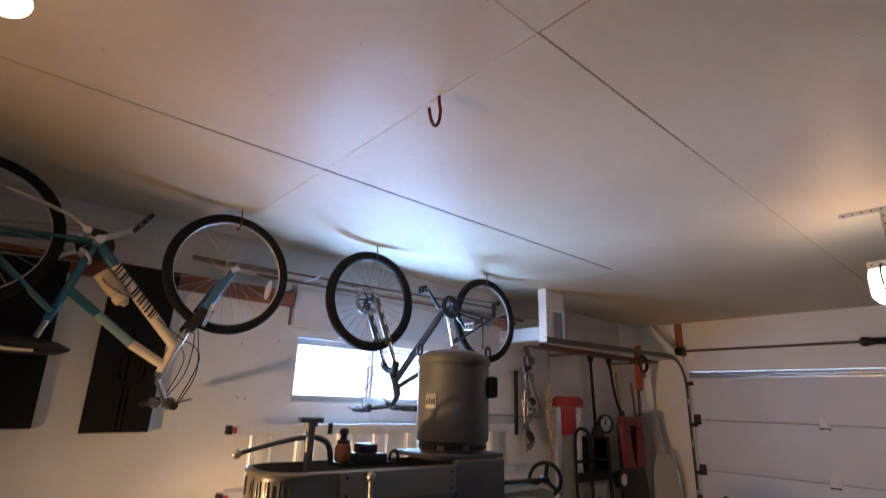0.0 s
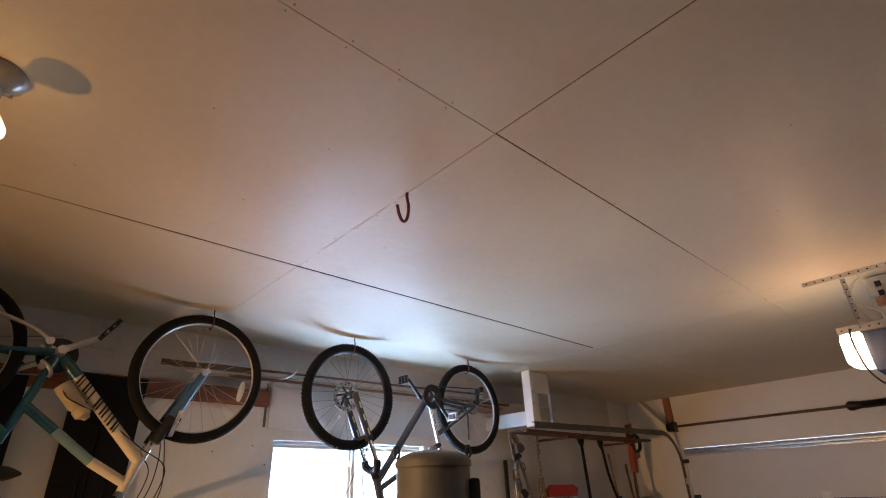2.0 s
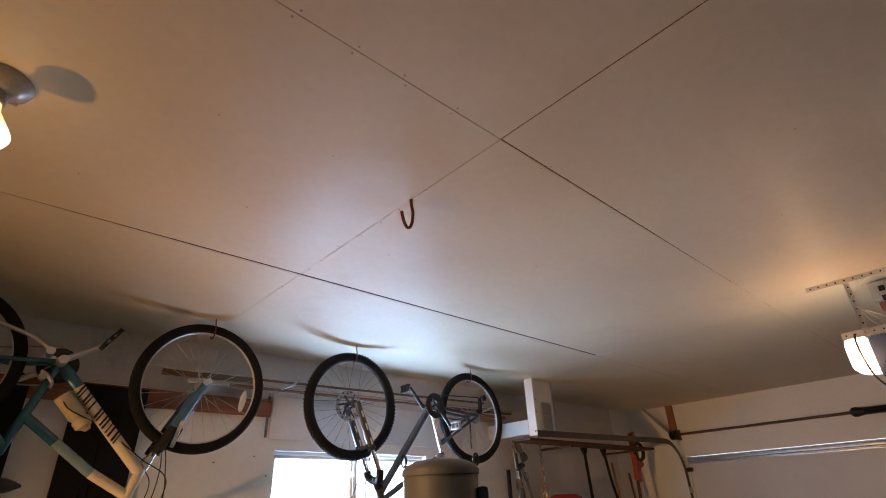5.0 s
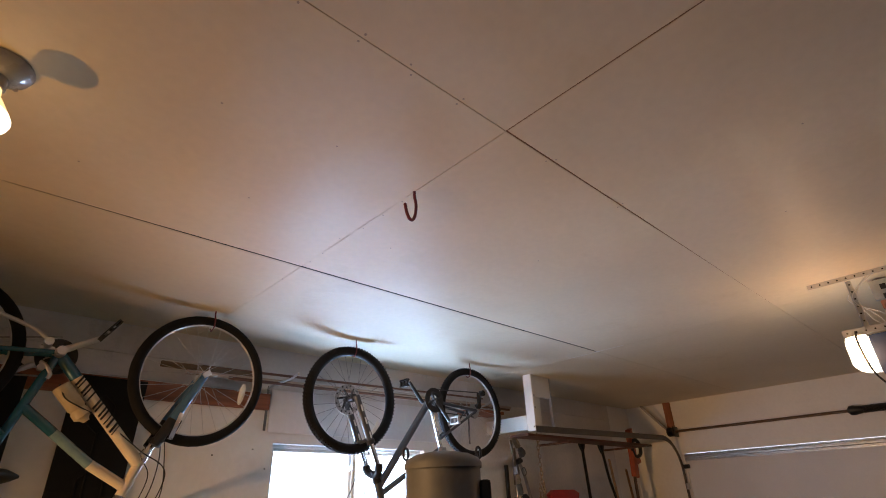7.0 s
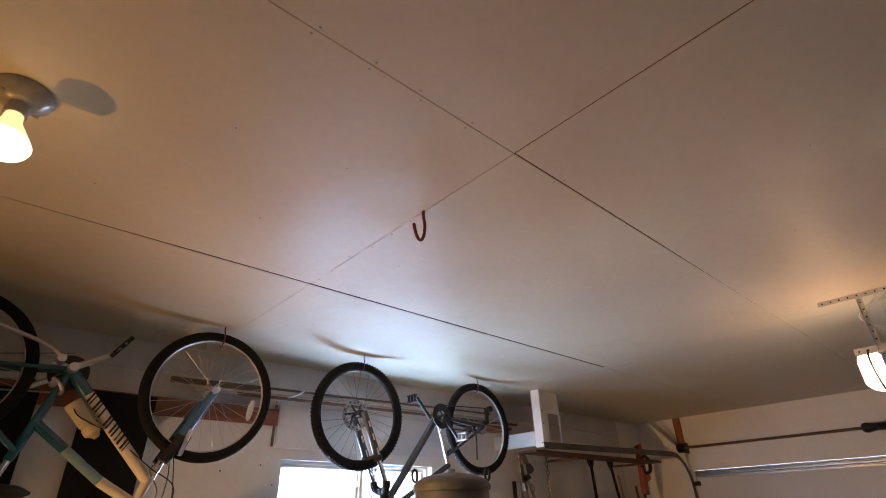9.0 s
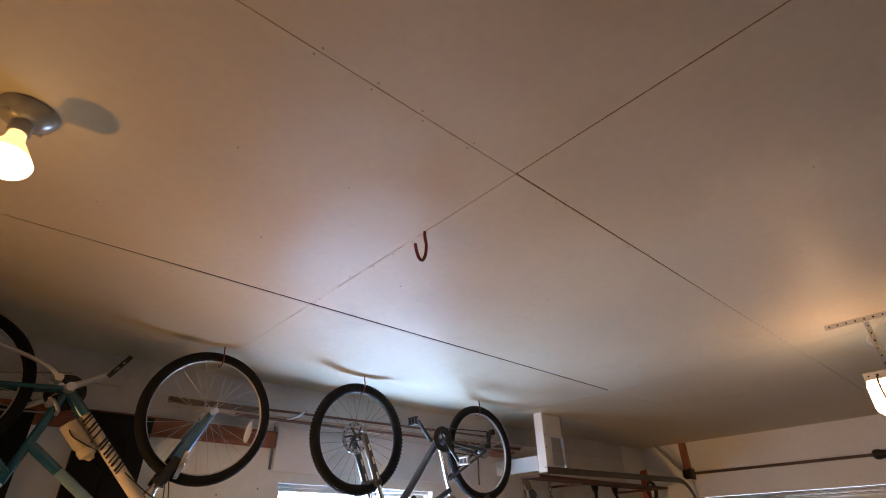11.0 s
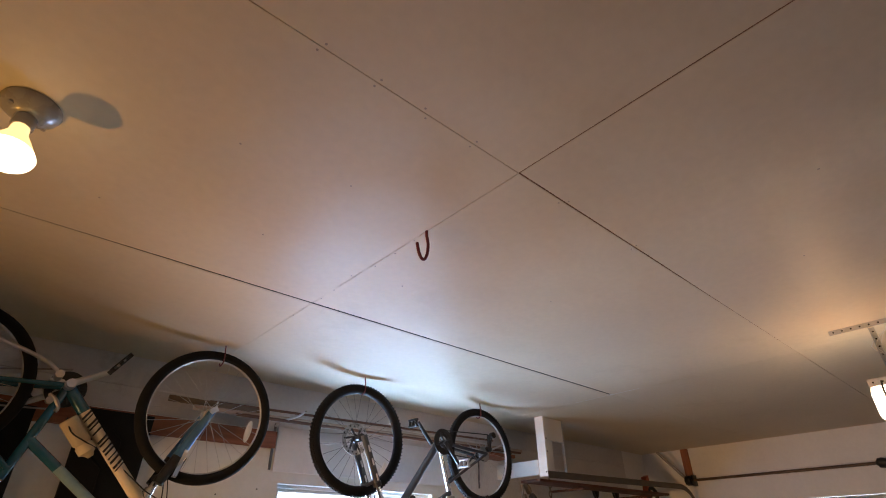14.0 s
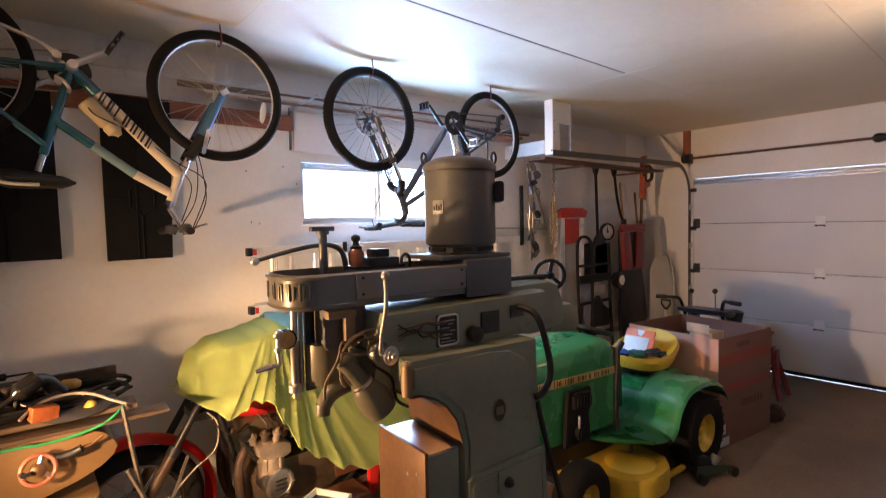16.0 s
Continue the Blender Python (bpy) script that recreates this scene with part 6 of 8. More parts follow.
    p("switch_block", bm, BLACKMET)
    bm = B()
    tube(bm, [(-0.30, -0.02, 1.51), (-0.295, -0.02, 1.54), (-0.275, -0.02, 1.55), (-0.262, -0.02, 1.53), (-0.262, -0.02, 1.50)], 0.006, 8, 4)
    p("lifting_loop", bm, BLACKMET)
    # upright lever in front of the guard
    bm = B()
    tube(bm, [(-0.485, -0.23, 1.492), (-0.488, -0.235, 1.40), (-0.50, -0.225, 1.31), (-0.505, -0.225, 1.265), (-0.50, -0.215, 1.245)], 0.0075, 10, 5)
    lev = p("quill_lever", bm, DULLSTEEL)
    bm = B()
    ball(bm, (-0.485, -0.23, 1.498), 0.015, n=16)
    p("ball_knob", bm, STEEL, parent=lev)
    bm = B()
    lathe(bm, [(0.014, -0.05), (0.036, -0.04), (0.040, -0.01), (0.034, 0.0), (0.022, 0.004), (0.016, 0.02), (0.010, 0.022)], ring_m((-0.485, -0.20, 1.24), (0.15, -1, 0)), 22)
    p("lever_hub", bm, DARKSTEEL, parent=lev)
    bm = B()
    hub = ring_m((-0.470, -0.222, 1.232), (0.15, -1, 0))
    lathe(bm, [(0.010, 0.0), (0.030, 0.002), (0.032, 0.006), (0.030, 0.010), (0.022, 0.011), (0.020, 0.018), (0.012, 0.020), (0.011, 0.028), (0.004, 0.030)], hub, 22)
    p("hub_washer", bm, STEEL, "stacked bright washers", parent=lev)
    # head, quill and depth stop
    # shade under the guard is put into the head's darker grey
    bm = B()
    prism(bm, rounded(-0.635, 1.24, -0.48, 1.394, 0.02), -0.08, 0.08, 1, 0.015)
    head = p("head", bm, MOTORGREY, "head, shade put into its dark grey")
    bm = B()
    lathe(bm, [(0.070, 1.12), (0.075, 1.13), (0.075, 1.26)], Matrix.Translation((-0.60, 0.0, 0)), 28)
    p("quill", bm, LAMPGREY, "grey quill housing", parent=head)
    bm = B()
    box(bm, (-0.580, -0.125, 1.26), (-0.545, -0.095, 1.37), 0.005)
    box(bm, (-0.64, -0.125, 1.355), (-0.54, -0.09, 1.382), 0.004)
    p("bracket", bm, CASTTAN, parent=head)
    for u, r, z0, z1, m in ((-0.712, 0.011, 1.085, 1.394, STEEL), (-0.690, 0.007, 1.10, 1.394, DULLSTEEL)):
        bm = B()
        cyl(bm, (u, 0, z0), (u, 0, z1), r, n=14)
        rod = p("stop_rod", bm, m)
        if r > 0.01:
            bm = B()
            lathe(bm, [(0.012, 1.10), (0.024, 1.105), (0.024, 1.128), (0.015, 1.134), (0.015, 1.25), (0.018, 1.254), (0.018, 1.275), (0.012, 1.28)], Matrix.Translation((u, 0, 0)), 20)
            p("stop_nut", bm, DULLSTEEL, "oily steel stop sleeve", parent=rod)
    bm = B()
    box(bm, (-0.676, -0.006, 1.10), (-0.642, 0.010, 1.394), 0.002)
    p("depth_scale", bm, BLACKMET)
    # dial indicator with its crank
    bm = B()
    lathe(bm, [(0.020, -0.012), (0.033, -0.010), (0.034, 0.006), (0.030, 0.010)], ring_m((-0.742, -0.01, 1.29), (-0.35, -1, 0)), 24)
    dial = p("dial", bm, BLACKMET)
    bm = B()
    lathe(bm, [(0.029, 0.010), (0.028, 0.0125)], ring_m((-0.742, -0.01, 1.29), (-0.35, -1, 0)), 24)
    p("dial_face", bm, BRASSY, "yellowed dial face", parent=dial)
    bm = B()
    tube(bm, [(-0.775, -0.03, 1.31), (-0.777, -0.03, 1.26), (-0.775, -0.03, 1.215), (-0.80, -0.03, 1.212), (-0.835, -0.03, 1.206)], 0.007, 8, 4)
    ball(bm, (-0.775, -0.03, 1.312), 0.017, n=12), ball(bm, (-0.777, -0.03, 1.262), 0.012, n=12)
    crank = p("feed_crank", bm, STEEL)
    bm = B()
    tube(bm, [(-0.80, -0.03, 1.212), (-0.82, -0.03, 1.209), (-0.848, -0.03, 1.204)], 0.012, 10, 3, 0.007)
    p("crank_grip", bm, CHROME, parent=crank)
    # work lamp on an elbow, below the head
    bm = B()
    d = Vector((0.55, -0.10, -0.83)).normalized()
    lamp_at = (-0.562, -0.125, 1.176)
    lathe(bm, [(0.028, -0.05), (0.034, -0.045), (0.036, 0.0), (0.036, 0.055), (0.040, 0.060), (0.048, 0.075), (0.058, 0.11), (0.060, 0.16), (0.052, 0.185), (0.02, 0.195)], ring_m(lamp_at, d), 28)
    wl = p("work_lamp", bm, LAMPGREY, "grey bullet-shaped work lamp")
    bm = B()
    lathe(bm, [(0.0365, 0.050), (0.041, 0.054), (0.041, 0.062), (0.0365, 0.064)], ring_m(lamp_at, d), 28, True)
    p("lamp_band", bm, STEEL, parent=wl)
    bm = B()
    tube(bm, [(-0.50, -0.04, 1.12), (-0.56, -0.06, 1.115), (-0.62, -0.07, 1.095), (-0.645, -0.07, 1.06)], 0.036, 16, 5, 0.026)
    cyl(bm, (-0.645, -0.07, 1.068), (-0.648, -0.07, 1.03), 0.024, n=18)
    p("elbow", bm, LAMPGREY, "grey cast elbow with a bare end")
    bm = B()
    tube(bm, [(-0.60, -0.12, 1.24), (-0.605, -0.13, 1.16), (-0.59, -0.13, 1.13)], 0.006, 6, 4)
    tube(bm, [(-0.55, -0.13, 1.25), (-0.60, -0.14, 1.28), (-0.62, -0.14, 1.22), (-0.66, -0.14, 1.16), (-0.665, -0.13, 1.10)], 0.005, 6, 6)
    tube(bm, [(-0.46, -0.14, 1.30), (-0.53, -0.16, 1.31), (-0.60, -0.15, 1.26), (-0.61, -0.14, 1.20)], 0.005, 6, 6)
    tube(bm, [(-0.38, -0.15, 1.32), (-0.46, -0.17, 1.28), (-0.55, -0.15, 1.30), (-0.59, -0.14, 1.27)], 0.004, 6, 6)
    p("cable", bm, CABLEGREY, "tangled grey wiring")
    rng = random.Random(31)
    for k in range(9):
        bm = B()
        u, v, z = -0.60 + 0.025 * k, -0.165 - 0.008 * (k % 3), 1.27 + 0.012 * (k % 4)
        pts = [(u + rng.uniform(-0.03, 0.03) + 0.030 * i, v + rng.uniform(-0.018, 0.012), z + rng.uniform(-0.035, 0.03) - 0.004 * i) for i in range(6)]
        tube(bm, pts, rng.choice((0.0025, 0.0035, 0.0045)), 6, 5)
        p("wire", bm, (CABLEGREY, BLACK, GREASY)[k % 3], "loose oily wiring")
    for k in range(5):
        bm = B()
        pts = [(-0.43 + 0.05 * i + rng.uniform(-0.01, 0.01), -0.212 - 0.006 * (k % 2), 1.285 + 0.010 * k - 0.006 * i + rng.uniform(-0.016, 0.016)) for i in range(5)]
        tube(bm, pts, 0.004, 6, 5)
        p("wire", bm, (GREASY, BLACK)[k % 2], "loose oily wiring")
    bm = B()
    tube(bm, [(-0.50, -0.15, 1.19), (-0.44, -0.17, 1.14), (-0.42, -0.17, 1.06), (-0.37, -0.16, 1.02)], 0.006, 6, 6)
    p("cable", bm, BLACK)
    bm = B()
    prism(bm, [(-0.50, 1.13), (-0.49, 1.22), (-0.40, 1.22), (-0.40, 1.08), (-0.44, 1.07)], -0.16, 0.10, 1, 0.02)
    p("knee_bracket", bm, MILLGREY)
    bm = B()
    box(bm, (-0.47, -0.15, 1.10), (-0.42, -0.12, 1.16), 0.005)
    p("terminal_block", bm, CASTTAN)
    # throat lining, its post, and the knee with a bright machined top
    bm = B()
    ps = [(-0.43, 1.098), (-0.385, 1.093), (-0.33, 1.070), (-0.287, 1.038), (-0.248, 0.984), (-0.226, 0.92), (-0.218, 0.885)]
    prism(bm, ps + [(u - 0.006, z - 0.004) for u, z in ps[::-1]], -0.285, 0.06, 1, 0.001)
    p("throat_lining", bm, RUST, "brown throat of the column")
    bm = B()
    tube(bm, [(-0.435, -0.268, 1.195), (-0.435, -0.268, 1.10)], 0.019, 16)
    ball(bm, (-0.435, -0.268, 1.195), 0.019, n=14)
    p("corner_post", bm, CASTTAN)
    bm = B()
    box(bm, (-0.375, -0.27, 0.20), (-0.36, 0.06, 0.888), 0.004)
    p("knee_front", bm, RUST, "brown knee face")
    bm = B()
    box(bm, (-0.359, -0.262, 0.20), (-0.225, 0.06, 0.868), 0.004)
    p("knee", bm, MILLGREY)
    bm = B()
    box(bm, (-0.359, -0.255, 0.8685), (-0.225, 0.05, 0.874), 0.002)
    p("knee_way", bm, STEEL, "bright machined way")
    for v, z in ((-0.20, 0.66), (-0.16, 0.78), (-0.02, 0.62), (-0.22, 0.80)):
        bm = B()
        cyl(bm, (-0.378, v, z), (-0.374, v, z), 0.006, n=10)
        p("screw", bm, DULLSTEEL)
    bm = B()
    box(bm, (-0.45, -0.33, 0.0), (0.40, 0.20, 0.20), 0.03)
    p("base", bm, MILLGREY)
    bm = B()
    box(bm, (-0.38, -0.28, -0.70), (0.34, 0.16, -0.001), 0.02)
    p("pedestal", bm, MILLGREY)
    bm = B()
    box(bm, (-0.44, -0.32, -0.711), (0.40, 0.20, -0.66), 0.01)
    p("foot_plate", bm, MILLGREY)
    # rear handwheel
    c = Vector((0.50, -0.03, 1.41))
    bm = B()
    m = ring_m(c, (-0.55, -0.85, 0))
    lathe(bm, [(0.070 + 0.009 * math.cos(a), 0.010 * math.sin(a)) for a in [2 * math.pi * k / 8 for k in range(8)]], m, 32, True)
    hw = p("handwheel", bm, BLACKMET)
    for k in range(3):
        a = radians(120 * k + 20)
        bm = B()
        cyl(bm, m @ Vector((0.012 * math.cos(a), 0.012 * math.sin(a), 0)), m @ Vector((0.068 * math.cos(a), 0.068 * math.sin(a), 0)), 0.009, n=8)
        p("spoke", bm, BLACKMET, parent=hw)
    bm = B()
    lathe(bm, [(0.010, -0.03), (0.018, -0.02), (0.018, 0.02), (0.010, 0.03)], m, 16)
    p("wheel_hub", bm, BLACKMET, parent=hw)
    bm = B()
    cyl(bm, (0.12, -0.03, 1.415), c, 0.010, n=12)
    p("crank_shaft", bm, BLACKMET)
    # black hoses down the back
    for pts, r in (([(0.13, -0.20, 1.325), (0.145, -0.285, 1.30), (0.17, -0.315, 1.18), (0.19, -0.315, 1.07), (0.155, -0.31, 1.0), (0.12, -0.30, 0.985)], 0.013),
                   ([(0.14, -0.29, 0.96), (0.18, -0.31, 0.76), (0.25, -0.32, 0.52), (0.31, -0.33, 0.21)], 0.011),
                   ([(0.155, -0.30, 0.86), (0.20, -0.315, 0.68), (0.235, -0.33, 0.50), (0.245, -0.33, 0.21)], 0.009)):
        bm = B()
        tube(bm, pts, r, 10, 6)
        p("hose", bm, BLACK)
    bm = B()
    lathe(bm, [(0.024, -0.02), (0.030, -0.01), (0.030, 0.02), (0.015, 0.028)], ring_m((-0.108, -0.215, 1.25), (0, -1, 0)), 18)
    p("knob", bm, BLACKMET)


build_mill()


# ---- the lawn tractor ----
def build_tractor():
    tr = thing("lawn_tractor", pose(3.0, 2.02, 0, 0, 0, -3), "green and yellow lawn tractor with a yellow seat and mower deck", "tractor")

    def p(name, bm, material, label="", parent=None):
        return part(name, bm, material, parent or tr, label, world=False)
    # hood, pushed along its length with a rounded, sloping top
    bm = B()
    rings = []
    for u, top, w in ((-0.84, 0.80, 0.185), (-0.81, 0.865, 0.205), (-0.74, 0.90, 0.215), (-0.40, 0.925, 0.225), (-0.06, 0.938, 0.23), (-0.02, 0.932, 0.229), (-0.004, 0.918, 0.226), (0.0, 0.895, 0.222)):
        half = [(-w, 0.40), (-w, 0.70), (-w, top - 0.10), (-w * 0.985, top - 0.062), (-w * 0.93, top - 0.032), (-w * 0.82, top - 0.014), (-w * 0.45, top - 0.003), (0, top)]
        rings.append([bm.verts.new((u, v, z)) for v, z in half + [(-v, z) for v, z in half[-2::-1]]])
    for a, b in zip(rings, rings[1:]):
        for k in range(len(a) - 1):
            bm.faces.new((a[k], a[k + 1], b[k + 1], b[k]))
    bm.faces.new(rings[0]), bm.faces.new(rings[-1][::-1])
    hood = p("hood", bm, GREEN)
    bm = B()
    prism(bm, [(-0.80, 0.742), (-0.80, 0.787), (0.0, 0.757), (0.0, 0.712)], -0.2335, -0.2285, 1, 0.001)
    band = p("stripe", bm, STRIPEYEL, "yellow and black hood stripe", parent=hood)
    bm = B()
    for u0, n in ((-0.72, 7), (-0.475, 6)):
        for k in range(n):
            u = u0 + 0.013 * k
            z = 0.764 - 0.0375 * (u + 0.80)
            box(bm, (u, -0.2350, z - 0.018), (u + 0.003 + 0.0008 * k, -0.2336, z + 0.018))
    for k in range(9):
        u = -0.36 + 0.034 * k + (0.018 if k > 3 else 0)
        z = 0.764 - 0.0375 * (u + 0.80)
        box(bm, (u, -0.2350, z - 0.014), (u + 0.007, -0.2336, z + 0.014))
        if k % 3 != 2:
            box(bm, (u + 0.013, -0.2350, z - 0.014), (u + 0.019, -0.2336, z + 0.014))
    tagged(p("stripe_bars", bm, BLACK, "black bars of the maker's mark", parent=tr), kind="stuff")
    cu = bpy.data.curves.new("model", "FONT")
    cu.body, cu.size, cu.extrude, cu.align_x, cu.align_y = "116", 0.05, 0.0008, "CENTER", "CENTER"
    tmp = bpy.data.objects.new("model_tmp", cu)
    scene.collection.objects.link(tmp)
    bpy.context.view_layer.update()
    me = bpy.data.meshes.new_from_object(tmp.evaluated_get(bpy.context.evaluated_depsgraph_get()))
    bpy.data.objects.remove(tmp)
    me.transform(pose(-0.545, -0.2345, 0.7545, 90, 2.2, 0))
    me.materials.clear(), me.materials.append(BLACK)
    num = new("model_number", me)
    num.parent = tr
    # engine bay and muffler panel
    bm = B()
    prism(bm, [(-0.50, 0.38), (-0.49, 0.56), (-0.47, 0.70), (-0.27, 0.69), (-0.26, 0.60), (-0.29, 0.54), (-0.27, 0.38)], -0.256, -0.228, 1, 0.008)
    p("side_panel", bm, BLACKMATT, "black engine side panel")
    bm = B()
    prism(bm, [(-0.45, 0.60), (-0.455, 0.672), (-0.42, 0.69), (-0.31, 0.68), (-0.295, 0.64), (-0.30, 0.595)], -0.285, -0.256, 1, 0.008)
    guard = p("muffler_guard", bm, BLACKMATT)
    for k in range(5):
        bm = B()
        box(bm, (-0.44 + 0.028 * k, -0.290, 0.61), (-0.428 + 0.028 * k, -0.2845, 0.665), 0.002)
        p("guard_rib", bm, BLACKMET, parent=guard)
    bm = B()
    cyl(bm, (-0.38, -0.24, 0.45), (-0.38, -0.285, 0.45), 0.045, n=20)
    cyl(bm, (-0.38, -0.285, 0.45), (-0.38, -0.292, 0.45), 0.030, n=20)
    p("recoil_starter", bm, BLACKMATT)
    bm = B()
    box(bm, (-0.70, -0.16, 0.20), (0.10, 0.16, 0.42), 0.02)
    p("chassis", bm, BLACKMET)
    bm = B()
    tube(bm, [(-0.40, -0.27, 0.55), (-0.405, -0.275, 0.48), (-0.39, -0.27, 0.46)], 0.008, 8, 4)
    p("latch", bm, STEEL)
    # dash, steering wheel
    bm = B()
    prism(bm, [(0.0, 0.45), (0.0, 0.87), (0.08, 0.86), (0.16, 0.70), (0.16, 0.45)], -0.19, 0.19, 1, 0.03)
    p("dash", bm, BLACK)
    c, ax = Vector((0.13, 0.06, 0.925)), Vector((0.32, 0, 1)).normalized()
    bm = B()
    m = ring_m(c, ax)
    lathe(bm, [(0.165 + 0.013 * math.cos(a), 0.013 * math.sin(a)) for a in [2 * math.pi * k / 8 for k in range(8)]], m, 36, True)
    sw = p("steering_wheel", bm, BLACK)
    for k in range(3):
        bm = B()
        a = radians(120 * k + 90)
        cyl(bm, m @ Vector((0.02 * math.cos(a), 0.02 * math.sin(a), -0.02)), m @ Vector((0.163 * math.cos(a), 0.163 * math.sin(a), 0)), 0.010, n=8)
        p("spoke", bm, BLACK, parent=sw)
    bm = B()
    cyl(bm, c - ax * 0.03, c - ax * 0.22, 0.022, n=12)
    lathe(bm, [(0.04, -0.03), (0.045, 0.0), (0.03, 0.008)], m, 18)
    p("steering_column", bm, BLACK)
    # footboard: one curved pressing, its front corners swept back; then the fenders
    bm = B()
    line = spline([(-0.235, 0, 0.352), (-0.20, 0, 0.372), (-0.10, 0, 0.358), (0.05, 0, 0.338), (0.20, 0, 0.335), (0.29, 0, 0.385), (0.36, 0, 0.50), (0.44, 0, 0.548)], 4)
    rows = []
    for i, c in enumerate(line):
        row = []
        for j in range(33):
            t = -1 + j / 16
            sweep = 0.30 * abs(t) ** 4 * max(0.0, 1 - i / 16)
            row.append(bm.verts.new((c.x + sweep, 0.475 * t, c.z - 0.028 * abs(t) ** 14 - 0.012 * abs(t) ** 3 * max(0.0, 1 - i / 10))))
        rows.append(row)
    for a, b in zip(rows, rows[1:]):
        for j in range(32):
            bm.faces.new((a[j], a[j + 1], b[j + 1], b[j]))
    bmesh.ops.solidify(bm, geom=bm.faces[:], thickness=0.014)
    p("footboard", bm, GREEN)
    for s in (-1, 1):
        bm = B()
        arc = spline([(0.225, 0, 0.338), (0.285, 0, 0.385), (0.335, 0, 0.49), (0.44, 0, 0.572), (0.62, 0, 0.592), (0.78, 0, 0.572), (0.90, 0, 0.515), (0.965, 0, 0.43)], 5)
        rows = []
        for c in arc:
            rows.append([bm.verts.new((c.x, s * v, c.z - drop)) for v, drop in ((0.20, 0.0), (0.40, 0.0), (0.455, 0.004), (0.482, 0.016), (0.492, 0.040), (0.486, 0.040), (0.474, 0.022), (0.44, 0.014), (0.20, 0.012))])
        for a, b in zip(rows, rows[1:]):
            for j in range(9):
                bm.faces.new((a[j], a[(j + 1) % 9], b[(j + 1) % 9], b[j]))
        bm.faces.new(rows[0]), bm.faces.new(rows[-1][::-1])
        p("fender", bm, GREEN)
    bm = B()
    prism(bm, [(0.34, 0.42), (0.38, 0.56), (0.92, 0.54), (0.95, 0.35), (0.40, 0.30)], -0.20, 0.20, 1, 0.02)
    p("rear_body", bm, GREEN)
    # seat on its spring
    bm = B()
    prism(bm, rounded(0.50, 0.585, 0.82, 0.62, 0.015), -0.16, 0.16, 1, 0.01)
    p("seat_base", bm, BLACK)
    bm = B()
    rows = []
    for i in range(11):
        r = 0.02 + 0.98 * i / 10
        row = []
        for j in range(40):
            a = 2 * math.pi * j / 40
            c, q = math.cos(a), math.sin(a)
            k = (abs(c) ** 3.2 + abs(q) ** 3.2) ** (-1 / 3.2)
            back = max(0.0, c) ** 1.2
            rise = (0.035 + 0.125 * back) * r ** 4 - 0.02 * (1 - r)
            row.append(bm.verts.new((0.66 + (0.215 * c * k + 0.035 * back * r ** 4) * r, 0.225 * q * k * r, 0.665 + rise)))
        rows.append(row)
    low = [bm.verts.new((v.co.x * 0.97 + 0.66 * 0.03, v.co.y * 0.97, v.co.z - 0.085)) for v in rows[-1]]
    edge = [bm.verts.new((0.66 + (v.co.x - 0.66) * 1.05, v.co.y * 1.05, v.co.z - 0.030)) for v in rows[-1]]
    rows += [edge, low]
    for a, b in zip(rows, rows[1:]):
        for k in range(40):
            bm.faces.new((a[k], a[(k + 1) % 40], b[(k + 1) % 40], b[k]))
    bm.faces.new(rows[0]), bm.faces.new(rows[-1])
    seat = p("seat", bm, YELLOWSEAT, "yellow moulded vinyl seat")
    bm = B()
    cyl(bm, (0.66, 0, 0.52), (0.66, 0, 0.60), 0.05, n=14)
    p("seat_spring", bm, BLACKMET)
    # levers
    bm = B()
    tube(bm, [(-0.08, -0.30, 0.40), (-0.085, -0.30, 0.60), (-0.07, -0.30, 0.80), (-0.065, -0.30, 0.90)], 0.014, 10, 4)
    lev = p("lift_lever", bm, BLACKMET)
    bm = B()
    tube(bm, [(-0.066, -0.30, 0.885), (-0.03, -0.305, 0.925)], 0.018, 10)
    p("lever_grip", bm, BLACK, parent=lev)
    # wheels
    def wheel(name, c, r, w, rim):
        m = ring_m(c, (0, -1, 0))
        bm = B()
        prof = [(rim, -w * 0.42), (rim + (r - rim) * 0.5, -w * 0.5), (r - 0.02, -w * 0.42), (r, -w * 0.2), (r, w * 0.2), (r - 0.02, w * 0.42), (rim + (r - rim) * 0.5, w * 0.5), (rim, w * 0.42)]
        lathe(bm, prof, m, 36, True)
        wh = p(name, bm, RUBBER)
        if r > 0.22:
            bm = B()
            for k in range(26):
                for s in (-1, 1):
                    q = m @ pose(0, 0, 0, 0, 0, 360 * (k + 0.25 * s) / 26) @ Matrix.Translation((r - 0.004, 0, s * w * 0.24)) @ pose(0, 0, 0, s * 28, 0, 0)
                    box(bm, (-0.006, -0.010, -w * 0.18), (0.0015, 0.010, w * 0.18), 0, q)
            tagged(p("tread", bm, RUBBER, parent=wh), kind="stuff")
        bm = B()
        lathe(bm, [(0.020, -w * 0.3), (0.03, w * 0.15), (rim * 0.55, w * 0.20), (rim * 0.80, w * 0.10), (rim * 0.92, w * 0.30), (rim + 0.006, w * 0.40), (rim + 0.004, -w * 0.40)], m, 30, True)
        lathe(bm, [(0.028, w * 0.14), (0.028, w * 0.27), (0.018, w * 0.29)], m, 14)
        p("rim", bm, YELLOW, "yellow steel rim", parent=wh)
    wheel("rear_wheel", (0.625, -0.435, 0.25), 0.25, 0.18, 0.125)
    wheel("rear_wheel", (0.625, 0.435, 0.25), 0.25, 0.18, 0.125)
    wheel("front_wheel", (-0.555, -0.40, 0.19), 0.19, 0.15, 0.085)
    wheel("front_wheel", (-0.555, 0.40, 0.19), 0.19, 0.15, 0.085)
    bm = B()
